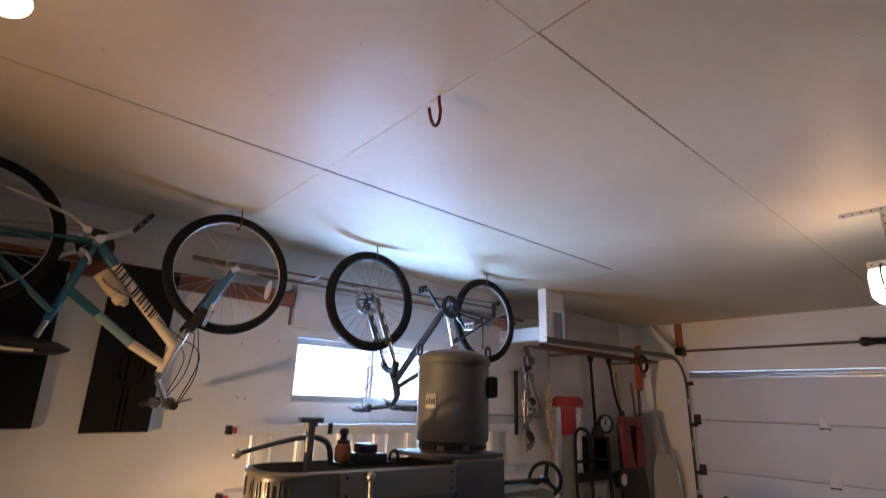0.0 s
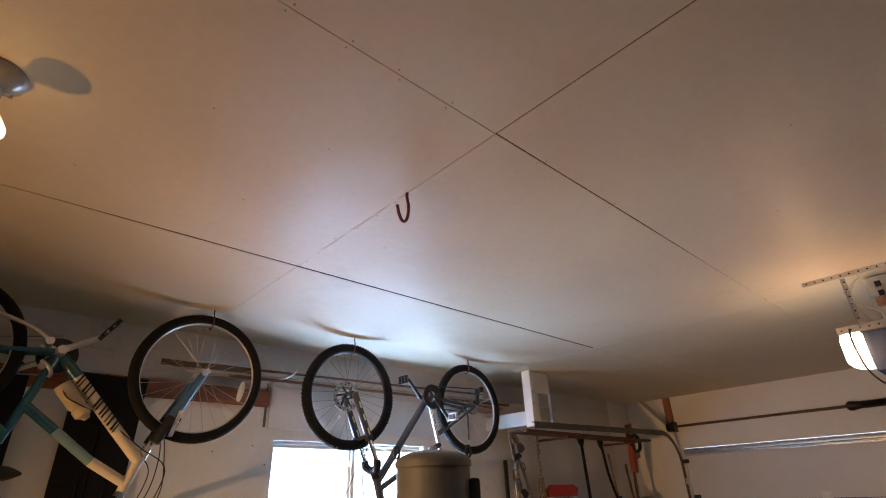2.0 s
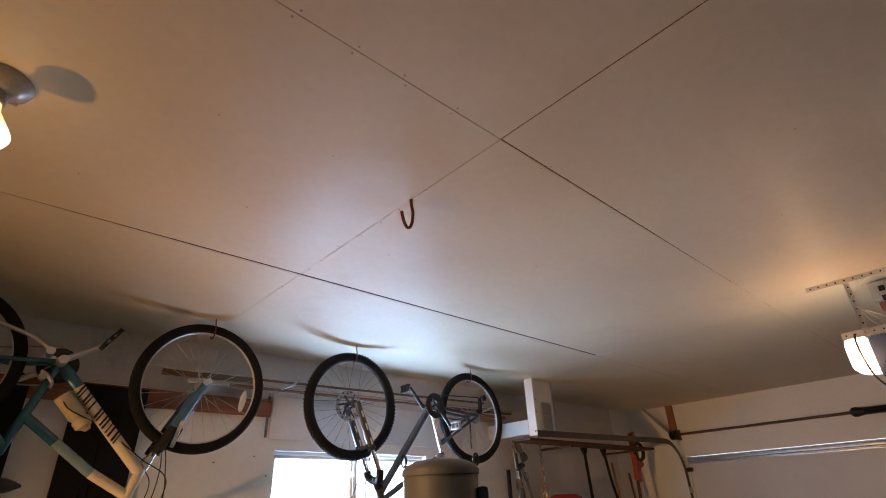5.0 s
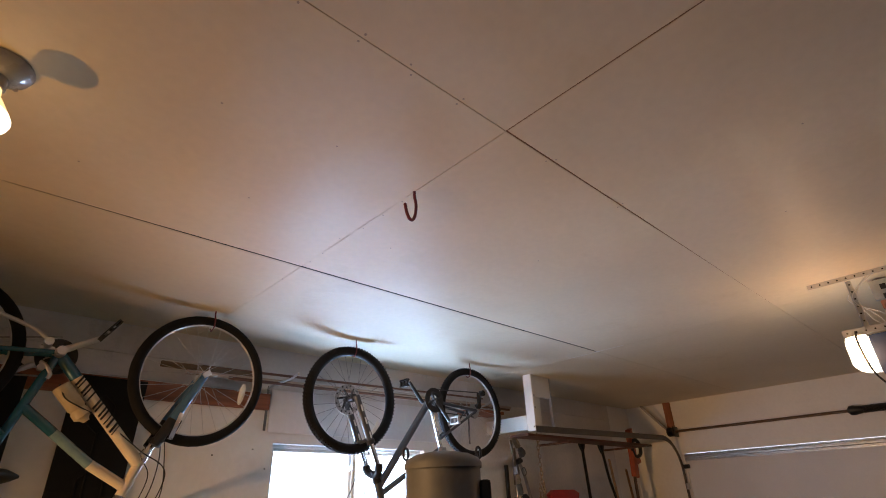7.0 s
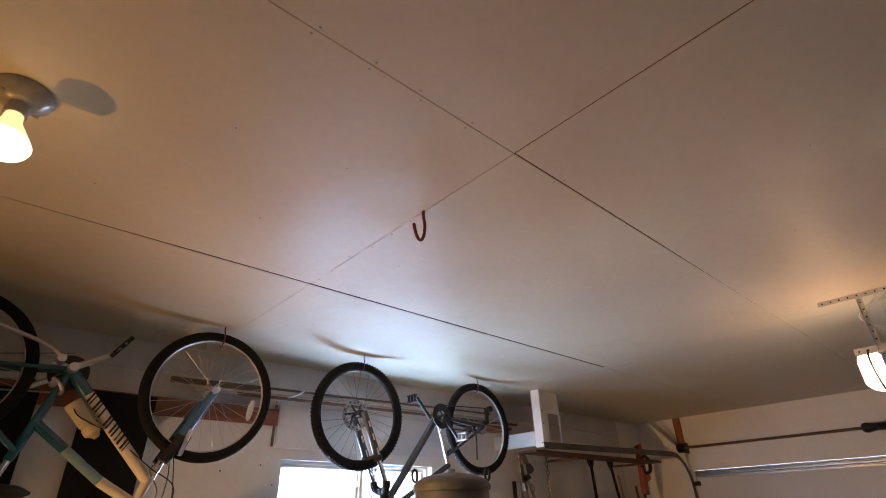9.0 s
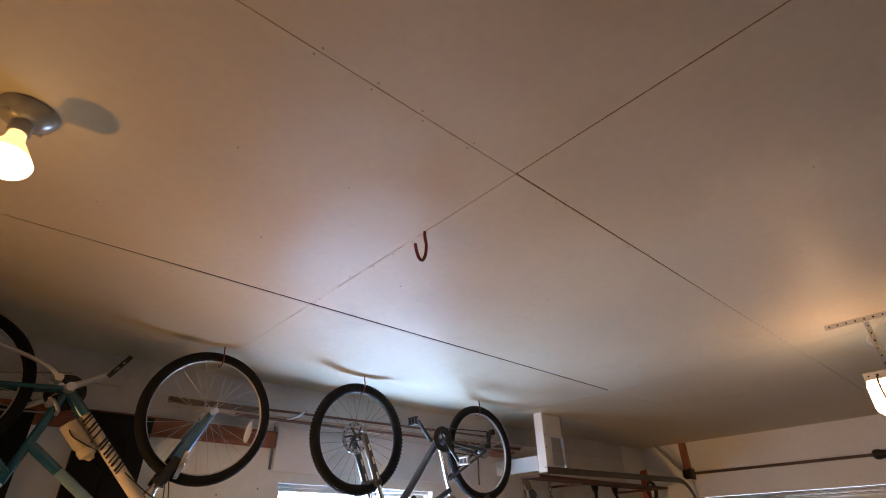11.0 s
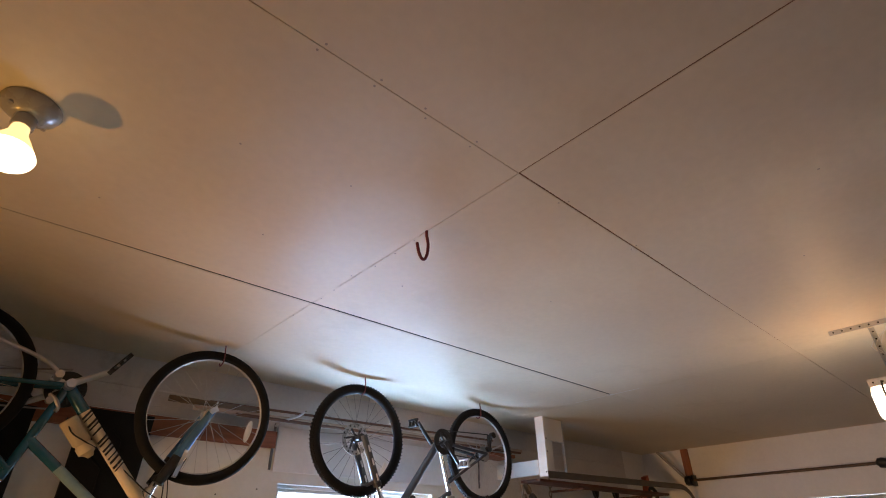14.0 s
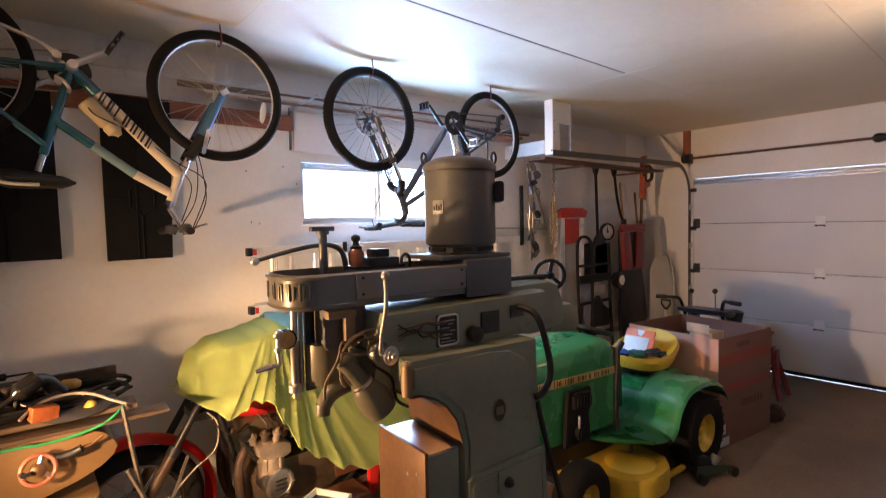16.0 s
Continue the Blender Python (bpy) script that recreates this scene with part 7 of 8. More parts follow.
    cyl(bm, (-0.555, -0.38, 0.21), (-0.555, 0.38, 0.21), 0.025, n=12)
    p("front_axle", bm, BLACKMET)
    bm = B()
    cyl(bm, (0.625, -0.40, 0.25), (0.625, 0.40, 0.25), 0.03, n=12)
    p("rear_axle", bm, BLACKMET)
    # mower deck
    bm = B()
    plan = [(-0.28, -0.32), (-0.25, -0.45), (-0.17, -0.53), (-0.05, -0.56), (0.08, -0.545), (0.17, -0.48), (0.22, -0.36), (0.23, 0.36), (0.12, 0.52), (-0.08, 0.56), (-0.22, 0.50), (-0.28, 0.34)]
    plan = [(c.x, c.y) for c in spline([(u, v, 0) for u, v in plan + plan[:1]], 5)[:-1]]
    prism(bm, plan, 0.065, 0.205, 2, 0.026)
    deck = p("mower_deck", bm, YELLOW, "scuffed yellow mower deck")
    bm = B()
    lathe(bm, [(0.150, 0.203), (0.135, 0.218), (0.10, 0.230), (0.05, 0.236), (0.01, 0.237)], Matrix.Translation((-0.04, -0.36, 0)), 32)
    p("spindle_cover", bm, YELLOW, parent=deck)
    bm = B()
    box(bm, (0.16, -0.50, 0.085), (0.36, -0.47, 0.11), 0.006)
    p("deck_arm", bm, YELLOW, parent=deck)
    bm = B()
    tube(bm, [(-0.52, -0.30, 0.33), (-0.40, -0.31, 0.26), (-0.34, -0.30, 0.30)], 0.010, 8, 4)
    p("deck_link", bm, DULLSTEEL)
    for s in (-1, 1):
        bm = B()
        box(bm, (0.0, s * 0.33 - 0.01, 0.20), (0.03, s * 0.33 + 0.01, 0.33), 0.002)
        p("deck_hanger", bm, BLACKMET)
    # on the seat: a packet and work gloves
    pk = thing("packet", pose(3.62, 2.02, 0.66), "orange and white plastic packet lying on the tractor seat", "packet")
    m = pose(3.675, 2.03, 0.685, 0, -58, -3)
    bm = B()
    box(bm, (-0.02, -0.085, -0.006), (0.17, 0.115, 0.006), 0.005, m)
    part("bag", bm, PACKWHITE, pk)
    bm = B()
    box(bm, (0.112, -0.116, -0.0075), (0.172, 0.116, 0.0075), 0.004, m)
    box(bm, (-0.02, -0.130, -0.0070), (0.112, -0.086, 0.0070), 0.004, m)
    part("header", bm, ORANGERED, pk, "orange header card")
    bm = B()
    prism(bm, [(0.120, -0.02), (0.165, -0.035), (0.168, 0.025), (0.128, 0.012)], 0.0076, 0.0090, 2)
    bm.transform(m)
    part("mark", bm, PACKWHITE, pk, "plain white shape on the header")
    bm = B()
    for k in range(3):
        box(bm, (0.02, -0.10 + 0.07 * k, -0.0078), (0.07, -0.05 + 0.07 * k, -0.0062), 0.001, m)
    part("print", bm, PACKBLUE, pk, "pale blue printed shapes")
    for k, (x, y, z, mm, lab) in enumerate(((3.56, 1.95, 0.70, GLOVE, "crumpled green work glove on the seat"), (3.60, 1.83, 0.72, BLACK, "crumpled black work glove on the seat"), (3.53, 2.06, 0.695, BLUEP, "crumpled blue rag on the seat"))):
        bm = B()
        bmesh.ops.create_icosphere(bm, subdivisions=3, radius=1)
        for v in bm.verts:
            w = 1 + 0.45 * noise.noise(v.co * 2.1 + Vector((k * 7, 3, 1)))
            v.co = Vector((x + v.co.x * 0.055 * w, y + v.co.y * 0.07 * w, z + v.co.z * 0.026 * w))
        solid("glove" if k < 2 else "rag", bm, mm, lab, "glove" if k < 2 else "rag", "things on the seat")


build_tractor()


# ---- box, snow blower, jack and stand ----
def build_carton():
    c = thing("carton", pose(3.95, 1.545, 0, 0, 0, -8.5), "large open printed cardboard box standing on the floor", "box")
    w, d, h, t = 0.73, 0.76, 0.80, 0.006

    def p(name, bm, material, label=""):
        return part(name, bm, material, c, label, world=False)
    bm = B()
    box(bm, (0, 0, 0), (w, t, h), 0.001)
    side = p("side", bm, CARD)
    for z0, z1 in ((0.60, 0.68), (0.40, 0.46)):
        bm = B()
        box(bm, (0.02, -0.0015, z0), (w - 0.02, -0.0002, z1))
        part("print_band", bm, PRINTRED, side, "darker red printed band", world=False)
    bm = B()
    box(bm, (0.025, -0.0015, 0.10), (0.09, -0.0002, 0.17))
    box(bm, (0.01, -0.0015, 0.015), (0.14, -0.0002, 0.075))
    part("label", bm, PACKWHITE, side, "white paper labels", world=False)
    bm = B()
    for k in range(5):
        box(bm, (0.24 + 0.035 * k, -0.0015, 0.715), (0.262 + 0.035 * k, -0.0002, 0.75))
    tagged(part("print_bars", bm, PRINTDARK, side, "dark unreadable printed bars", world=False), kind="stuff")
    bm = B()
    for k in range(7):
        box(bm, (0.30 + 0.045 * k, -0.0015, 0.26), (0.33 + 0.045 * k, -0.0002, 0.31))
    tagged(part("print_bars", bm, PRINTDARK, side, "dark unreadable printed bars", world=False), kind="stuff")
    # side towards the lamp: its brightness is in the paler material
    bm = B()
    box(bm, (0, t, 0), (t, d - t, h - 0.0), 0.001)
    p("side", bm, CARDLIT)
    bm = B()
    box(bm, (w - t, t, 0), (w, d - t, h), 0.001)
    p("side", bm, CARD)
    bm = B()
    box(bm, (0, d - t, 0), (w, d, h), 0.001)
    p("side", bm, CARD)
    bm = B()
    box(bm, (t, t, 0.002), (w - t, d - t, 0.01))
    p("bottom", bm, CARDIN)
    # pale inner box, added to show the carton's lit corner and torn flap
    sm = thing("carton_corner", pose(3.962, 1.60, 0.0, 0, 0, -8.5), "pale inner box added for the carton's lit corner and torn flap", "box")
    bm = B()
    box(bm, (0.004, 0.0, 0.011), (0.16, 0.17, 0.835), 0.002)
    part("body", bm, CARDIN, sm, world=False)
    bm = B()
    box(bm, (0.0, 0.0, 0.836), (0.005, 0.17, 0.90), 0.001, pose(0.01, 0, 0, 0, -3, 0))
    part("flap", bm, CARDIN, sm, world=False)
    bm = B()
    tube(bm, [(0.0, 0.055 + 0.02 * math.cos(radians(a)), 0.62 + 0.014 * math.sin(radians(a))) for a in range(0, 331, 30)], 0.002, 6)
    part("stamp", bm, PRINTDARK, sm, "small dark printed oval", world=False)


build_carton()


def build_snow_blower():
    sb = thing("snow_blower", pose(5.15, 2.15, 0), "dark snow blower with curved handlebars standing by the garage door", "snow blower")
    x = 5.0
    bm = B()
    box(bm, (x + 0.10, 1.90, 0.12), (x + 0.75, 2.40, 0.42), 0.05)
    part("engine", bm, BLACKMET, sb)
    bm = B()
    box(bm, (x + 0.62, 1.82, 0.02), (x + 0.98, 2.52, 0.46), 0.04)
    part("auger_housing", bm, BLUEDARK, sb, "dark blue auger housing")
    bm = B()
    prism(bm, [(x - 0.06, 0.80), (x - 0.075, 0.835), (x + 0.18, 0.82), (x + 0.22, 0.775), (x + 0.16, 0.745)], 1.88, 2.30, 1, 0.02)
    part("console", bm, BLUEDARK, sb, "dark blue control console")
    for s, y in ((-1, 1.93), (1, 2.27)):
        bm = B()
        tube(bm, [(x + 0.30, y, 0.35), (x + 0.12, y, 0.62), (x + 0.02, y, 0.80), (x - 0.02, y + s * 0.03, 0.91), (x - 0.08, y + s * 0.09, 0.925), (x - 0.12, y + s * 0.18, 0.925)], 0.015, 10, 5)
        h = part("handlebar", bm, BLACKMET, sb)
        bm = B()
        tube(bm, [(x - 0.09, y + s * 0.11, 0.925), (x - 0.125, y + s * 0.20, 0.925)], 0.020, 10)
        part("grip", bm, BLACK, h)
    for y, z in ((1.99, 1.0), (2.20, 0.985)):
        bm = B()
        cyl(bm, (x + 0.06, y + 0.01, 0.81), (x + 0.02, y, z - 0.02), 0.006, n=8)
        lev = part("shift_lever", bm, STEEL, sb)
        bm = B()
        ball(bm, (x + 0.02, y, z), 0.024, n=14)
        part("knob", bm, BLACK, lev)
    bm = B()
    lathe(bm, [(0.07, 0.46), (0.07, 0.60), (0.09, 0.70), (0.05, 0.72)], Matrix.Translation((x + 0.78, 2.1, 0)), 16)
    part("chute", bm, BLACKMET, sb)
    for y in (1.86, 2.44):
        bm = B()
        lathe(bm, [(0.08, -0.05), (0.17, -0.055), (0.19, -0.03), (0.19, 0.03), (0.17, 0.055), (0.08, 0.05)], ring_m((x + 0.35, y, 0.19)), 24)
        part("wheel", bm, RUBBER, sb)


build_snow_blower()


def build_jack():
    j = thing("floor_jack", pose(3.54, 1.455, 0), "small dark green trolley jack with castors on the floor", "floor jack")
    m = pose(3.53, 1.455, 0, 0, 0, -20) @ Matrix.Diagonal((0.85, 0.85, 1.05, 1))
    for s in (-0.07, 0.07):
        bm = B()
        prism(bm, [(-0.18, 0.03), (-0.17, 0.10), (0.10, 0.075), (0.19, 0.055), (0.19, 0.03)], s - 0.006, s + 0.006, 1, 0.003)
        bm.transform(m)
        part("side_plate", bm, JACKGREEN, j)
    bm = B()
    prism(bm, [(-0.15, 0.05), (-0.12, 0.14), (0.0, 0.12), (0.02, 0.06)], -0.04, 0.04, 1, 0.01)
    bm.transform(m)
    part("pump", bm, BLACKMET, j)
    bm = B()
    cyl(bm, m @ Vector((0.06, 0, 0.06)), m @ Vector((0.10, 0, 0.11)), 0.03, n=14)
    part("saddle", bm, DULLSTEEL, j)
    for u, v in ((-0.15, -0.10), (-0.15, 0.10), (0.17, -0.09), (0.17, 0.09)):
        bm = B()
        c = m @ Vector((u, v, 0.032 / 1.05))
        d = m.to_3x3() @ Vector((0, 1, 0))
        cyl(bm, c - d * 0.018, c + d * 0.018, 0.032, n=18)
        part("castor", bm, BLACK, j)
    # red jack stand beyond the box
    st = thing("jack_stand", pose(5.500, 1.700, 0), "red steel jack stand on the floor beside the box", "jack stand")
    for sx, sy in ((-1, -1), (1, -1), (1, 1), (-1, 1)):
        bm = B()
        tube(bm, [(5.500 + 0.13 * sx, 1.700 + 0.13 * sy, 0.0), (5.500 + 0.035 * sx, 1.700 + 0.035 * sy, 0.42)], 0.022, 4)
        part("leg", bm, CRIMSON, st)
    for sy in (-1, 1):
        bm = B()
        prism(bm, [(5.385, 0.10), (5.462, 0.44), (5.538, 0.44), (5.615, 0.10), (5.56, 0.10), (5.50, 0.27), (5.44, 0.10)], 1.700 + sy * 0.07 - 0.004, 1.700 + sy * 0.07 + 0.004, 1, 0.001)
        part("web", bm, CRIMSON, st)
    bm = B()
    box(bm, (5.455, 1.655, 0.30), (5.545, 1.745, 0.46), 0.006)
    part("collar", bm, CRIMSON, st)
    bm = B()
    box(bm, (5.480, 1.680, 0.46), (5.520, 1.720, 0.57), 0.003)
    box(bm, (5.450, 1.670, 0.57), (5.550, 1.730, 0.60), 0.006)
    part("post", bm, CRIMSON, st)
    bm = B()
    bmesh.ops.create_icosphere(bm, subdivisions=3, radius=1)
    for v in bm.verts:
        w = 1 + 0.4 * noise.noise(v.co * 1.9)
        v.co = Vector((4.86 + v.co.x * 0.10 * w, 1.47 + v.co.y * 0.07 * w, max(0.0, 0.045 + v.co.z * 0.07 * w)))
    solid("dark_rag", bm, DARKCLOTH, "crumpled dark brown rag on the floor by the box", "rag")


build_jack()

# ---- the covered motorcycle ----
def build_motorcycle():
    y = 2.85
    mc = thing("motorcycle", pose(1.2, y, 0), "old red motorcycle with bare engine standing under a cloth cover", "motorcycle")
    fh, rh = Vector((0.55, y, 0.325)), Vector((1.98, y, 0.32))
    for name, c in (("front_wheel", fh), ("rear_wheel", rh)):
        m = ring_m(c)
        bm = B()
        lathe(bm, [(0.265 + 0.050 * math.cos(a), 0.045 * math.sin(a)) for a in [2 * math.pi * k / 10 for k in range(10)]], m, 44, True)
        wh = part(name, bm, RUBBER, mc)
        bm = B()
        lathe(bm, [(0.228, -0.030), (0.215, -0.022), (0.205, 0), (0.215, 0.022), (0.228, 0.030), (0.218, 0)], m, 40, True)
        part("rim", bm, CHROME, wh)
        bm = B()
        lathe(bm, [(0.02, -0.07), (0.075, -0.05), (0.08, 0.05), (0.02, 0.07)], m, 22)
        part("hub", bm, DULLSTEEL, wh)
        bm = B()
        for k in range(18):
            a, s = 2 * math.pi * k / 18, (-1) ** k
            cyl(bm, m @ Vector((0.07 * math.cos(a + 0.4 * s), 0.07 * math.sin(a + 0.4 * s), 0.04 * s)), m @ Vector((0.21 * math.cos(a), 0.21 * math.sin(a), 0)), 0.0022, n=5, cap=False)
        part("spokes", bm, STEEL, wh)
    # red front fender
    bm = B()
    rows = []
    for k in range(25):
        a = radians(-32 + 190 * k / 24)
        row = []
        for j in range(7):
            s = -1 + j / 3
            r = 0.372 - 0.035 * s * s
            row.append(bm.verts.new((fh.x + r * math.cos(a), y + 0.066 * s, fh.z + r * math.sin(a))))
        rows.append(row)
    for a, b in zip(rows, rows[1:]):
        for j in range(6):
            bm.faces.new((a[j], a[j + 1], b[j + 1], b[j]))
    bmesh.ops.solidify(bm, geom=bm.faces[:], thickness=0.004)
    part("front_fender", bm, REDPAINT, mc)
    # fork
    top = Vector((0.93, y, 0.95))
    for s in (-1, 1):
        o = Vector((0, s * 0.085, 0))
        mid = fh + (top - fh) * 0.42 + o
        bm = B()
        cyl(bm, fh + o, mid, 0.027, 0.025, 16)
        leg = part("fork_slider", bm, EXHAUST, mc, "dull alloy fork slider")
        bm = B()
        cyl(bm, mid, top + o, 0.018, n=14)
        part("fork_tube", bm, BLACKMET, mc)
        bm = B()
        cyl(bm, mid - (top - fh).normalized() * 0.01, mid + (top - fh).normalized() * 0.035, 0.031, n=16)
        part("dust_boot", bm, BLACK, leg)
    bm = B()
    box(bm, (0.80, y - 0.11, 0.72), (0.90, y + 0.11, 0.76), 0.01)
    part("yoke", bm, BLACKMET, mc)
    bm = B()
    cyl(bm, (0.87, y, 0.70), (0.98, y, 0.98), 0.035, n=16)
    part("steering_head", bm, BLACKMET, mc)
    bm = B()
    tube(bm, [(0.86, y - 0.12, 0.76), (0.90, y - 0.15, 0.70), (0.885, y - 0.15, 0.58), (0.79, y - 0.13, 0.50), (0.70, y - 0.11, 0.40), (0.70, y - 0.10, 0.34)], 0.0042, 8, 6)
    part("brake_hose", bm, PALEHOSE, mc, "pale brake hose")
    bm = B()
    tube(bm, [(0.86, y - 0.13, 0.74), (0.95, y - 0.17, 0.64), (1.05, y - 0.14, 0.66)], 0.005, 8, 6)
    part("cable", bm, BLACK, mc)
    # frame tubes
    bm = B()
    for s in (-1, 1):
        tube(bm, [(0.92, y + s * 0.03, 0.78), (1.0, y + s * 0.10, 0.45), (1.04, y + s * 0.13, 0.20), (1.20, y + s * 0.14, 0.14), (1.60, y + s * 0.14, 0.16), (1.72, y + s * 0.13, 0.40), (1.75, y + s * 0.11, 0.72)], 0.016, 10, 5)
        tube(bm, [(0.95, y, 0.90), (1.35, y + s * 0.08, 0.82), (1.75, y + s * 0.11, 0.74), (2.15, y + s * 0.11, 0.76)], 0.015, 10, 4)
        tube(bm, [(1.62, y + s * 0.12, 0.34), (1.98, y + s * 0.12, 0.32)], 0.020, 10)
    part("frame", bm, BLACKMET, mc)
    # red tank and seat
    bm = B()
    out = bmesh.ops.create_uvsphere(bm, u_segments=24, v_segments=14, radius=1)
    for v in out["verts"]:
        c = v.co
        v.co = Vector((1.20 + 0.27 * c.x, y + 0.145 * c.y * (1 - 0.25 * max(0, c.x)), 0.785 + 0.145 * (abs(c.z) ** 0.8) * (1 if c.z > 0 else -1)))
    part("fuel_tank", bm, REDPAINT, mc)
    bm = B()
    box(bm, (1.45, y - 0.13, 0.76), (2.1, y + 0.13, 0.86), 0.04)
    part("seat", bm, BLACK, mc)
    bm = B()
    prism(bm, [(1.70, 0.05), (1.712, 0.32), (1.78, 0.32), (1.765, 0.10)], y - 0.24, y - 0.20, 1, 0.01)
    part("side_panel", bm, REDPAINT, mc)
    # engine: crankcase, finned cylinders, covers, exhaust
    bm = B()
    prism(bm, [(1.08, 0.20), (1.06, 0.36), (1.14, 0.42), (1.40, 0.42), (1.58, 0.36), (1.60, 0.22), (1.50, 0.17), (1.14, 0.16)], y - 0.15, y + 0.15, 1, 0.03)
    eng = part("crankcase", bm, GREASY, mc, "greasy dark crankcase")
    d = Vector((-0.10, 0, 1)).normalized()
    for k in range(4):
        bm = B()
        c = Vector((1.185, y + 0.02, 0.42)) + d * (0.018 * k)
        box(bm, (-0.080, -0.150, -0.0045), (0.080, 0.150, 0.0045), 0.002, Matrix.Translation(c) @ pose(0, 0, 0, 0, -6, 0))
        part("fin", bm, ENGINEALU, eng)
    bm = B()
    lathe(bm, [(0.02, 0.36), (0.072, 0.365), (0.066, 0.40), (0.058, 0.43), (0.060, 0.475), (0.02, 0.48)], Matrix.Translation((1.150, y - 0.175, 0)), 24)
    for k in range(5):
        cyl(bm, (1.150 + 0.060 * math.cos(k * 1.3), y - 0.175 + 0.060 * math.sin(k * 1.3), 0.39), (1.150 + 0.060 * math.cos(k * 1.3), y - 0.175 + 0.060 * math.sin(k * 1.3), 0.47), 0.010, n=8)
    part("barrel", bm, ENGINEALU, eng)
    bm = B()
    prism(bm, [(1.072, 0.495), (1.068, 0.545), (1.10, 0.56), (1.20, 0.548), (1.236, 0.532), (1.238, 0.482), (1.20, 0.468), (1.10, 0.476)], y - 0.235, y - 0.02, 1, 0.012)
    part("cylinder_head", bm, ENGINEALU, eng)
    bm = B()
    prism(bm, [(1.06, 0.55), (1.05, 0.64), (1.10, 0.67), (1.22, 0.65), (1.25, 0.60), (1.235, 0.54)], y - 0.13, y + 0.13, 1, 0.015)
    part("rocker_box", bm, GREASY, eng)
    bm = B()
    lathe(bm, [(0.05, -0.07), (0.070, -0.06), (0.072, 0.05), (0.078, 0.056), (0.078, 0.070), (0.068, 0.078), (0.056, 0.078), (0.052, 0.072)], ring_m((1.150, y - 0.20, 0.352), (0.12, -1, -0.05)), 30)
    cov = part("crank_cover", bm, STEEL, mc, "polished round crankcase cover")
    bm = B()
    for z in (-0.022, 0.0, 0.022):
        box(bm, (1.130, y - 0.281, 0.347 + z), (1.190, y - 0.271, 0.353 + z))
    part("cover_bars", bm, BLACKMET, cov)
    for k in range(7):
        bm = B()
        a = radians(51 * k)
        cyl(bm, (1.158 + 0.068 * math.cos(a), y - 0.282, 0.350 + 0.068 * math.sin(a)), (1.156 + 0.068 * math.cos(a), y - 0.25, 0.350 + 0.068 * math.sin(a)), 0.006, n=8)
        part("bolt", bm, STEEL, cov)
    for k, dy in enumerate((-0.13, 0.13)):
        bm = B()
        tube(bm, [(1.15, y + dy, 0.55), (1.04, y + dy * 1.05, 0.53), (0.99, y + dy * 1.1, 0.42), (1.01, y + dy * 1.15, 0.24), (1.10, y + dy * 1.2, 0.15), (1.5, y + dy * 1.4, 0.14), (2.1, y + dy * 1.5, 0.22)], 0.022, 12, 6)
        part("exhaust", bm, EXHAUST, mc, "rusty exhaust pipe")
    for dy in (-0.10, 0.10):
        bm = B()
        cyl(bm, (1.28, y + dy, 0.53), (1.42, y + dy, 0.55), 0.030, n=14)
        box(bm, (1.32, y + dy - 0.035, 0.50), (1.40, y + dy + 0.035, 0.60), 0.01)
        part("carburettor", bm, DULLSTEEL, mc)
    bm = B()
    cyl(bm, (1.0, y - 0.16, 0.60), (1.05, y - 0.16, 0.62), 0.035, n=14)
    tube(bm, [(1.02, y - 0.15, 0.60), (1.04, y - 0.17, 0.52), (1.08, y - 0.17, 0.47)], 0.010, 8, 4)
    part("horn", bm, BLACKMET, mc)
    # intake bells, rocker caps and cables between the tank and the barrel
    for k, (dx, dy) in enumerate(((-0.105, -0.165), (-0.055, -0.185), (0.0, -0.195), (0.05, -0.165))):
        bm = B()
        lathe(bm, [(0.012, 0.0), (0.019, 0.006), (0.017, 0.035), (0.024, 0.040), (0.024, 0.052), (0.013, 0.058), (0.010, 0.075)], ring_m((1.17 + dx, y + dy, 0.552 + 0.008 * (k % 2)), (0.16 * k - 0.25, -0.30, 1)), 16)
        part("rocker_cap", bm, (ENGINEALU, GREASY)[k % 2], eng)
    for k in range(4):
        bm = B()
        tube(bm, [(1.10 + 0.05 * k, y - 0.15, 0.70), (1.13 + 0.03 * k, y - 0.20, 0.63), (1.12 + 0.05 * k, y - 0.17, 0.56)], 0.004, 6, 4)
        part("cable", bm, BLACK, mc)
    bm = B()
    box(bm, (1.52, y - 0.18, 0.22), (1.80, y - 0.15, 0.40), 0.02)
    part("chain_guard", bm, BRONZE, mc)
    bm = B()
    tube(bm, [(1.4, y - 0.16, 0.17), (1.38, y - 0.30, 0.02)], 0.012, 8)
    part("side_stand", bm, BLACKMET, mc)


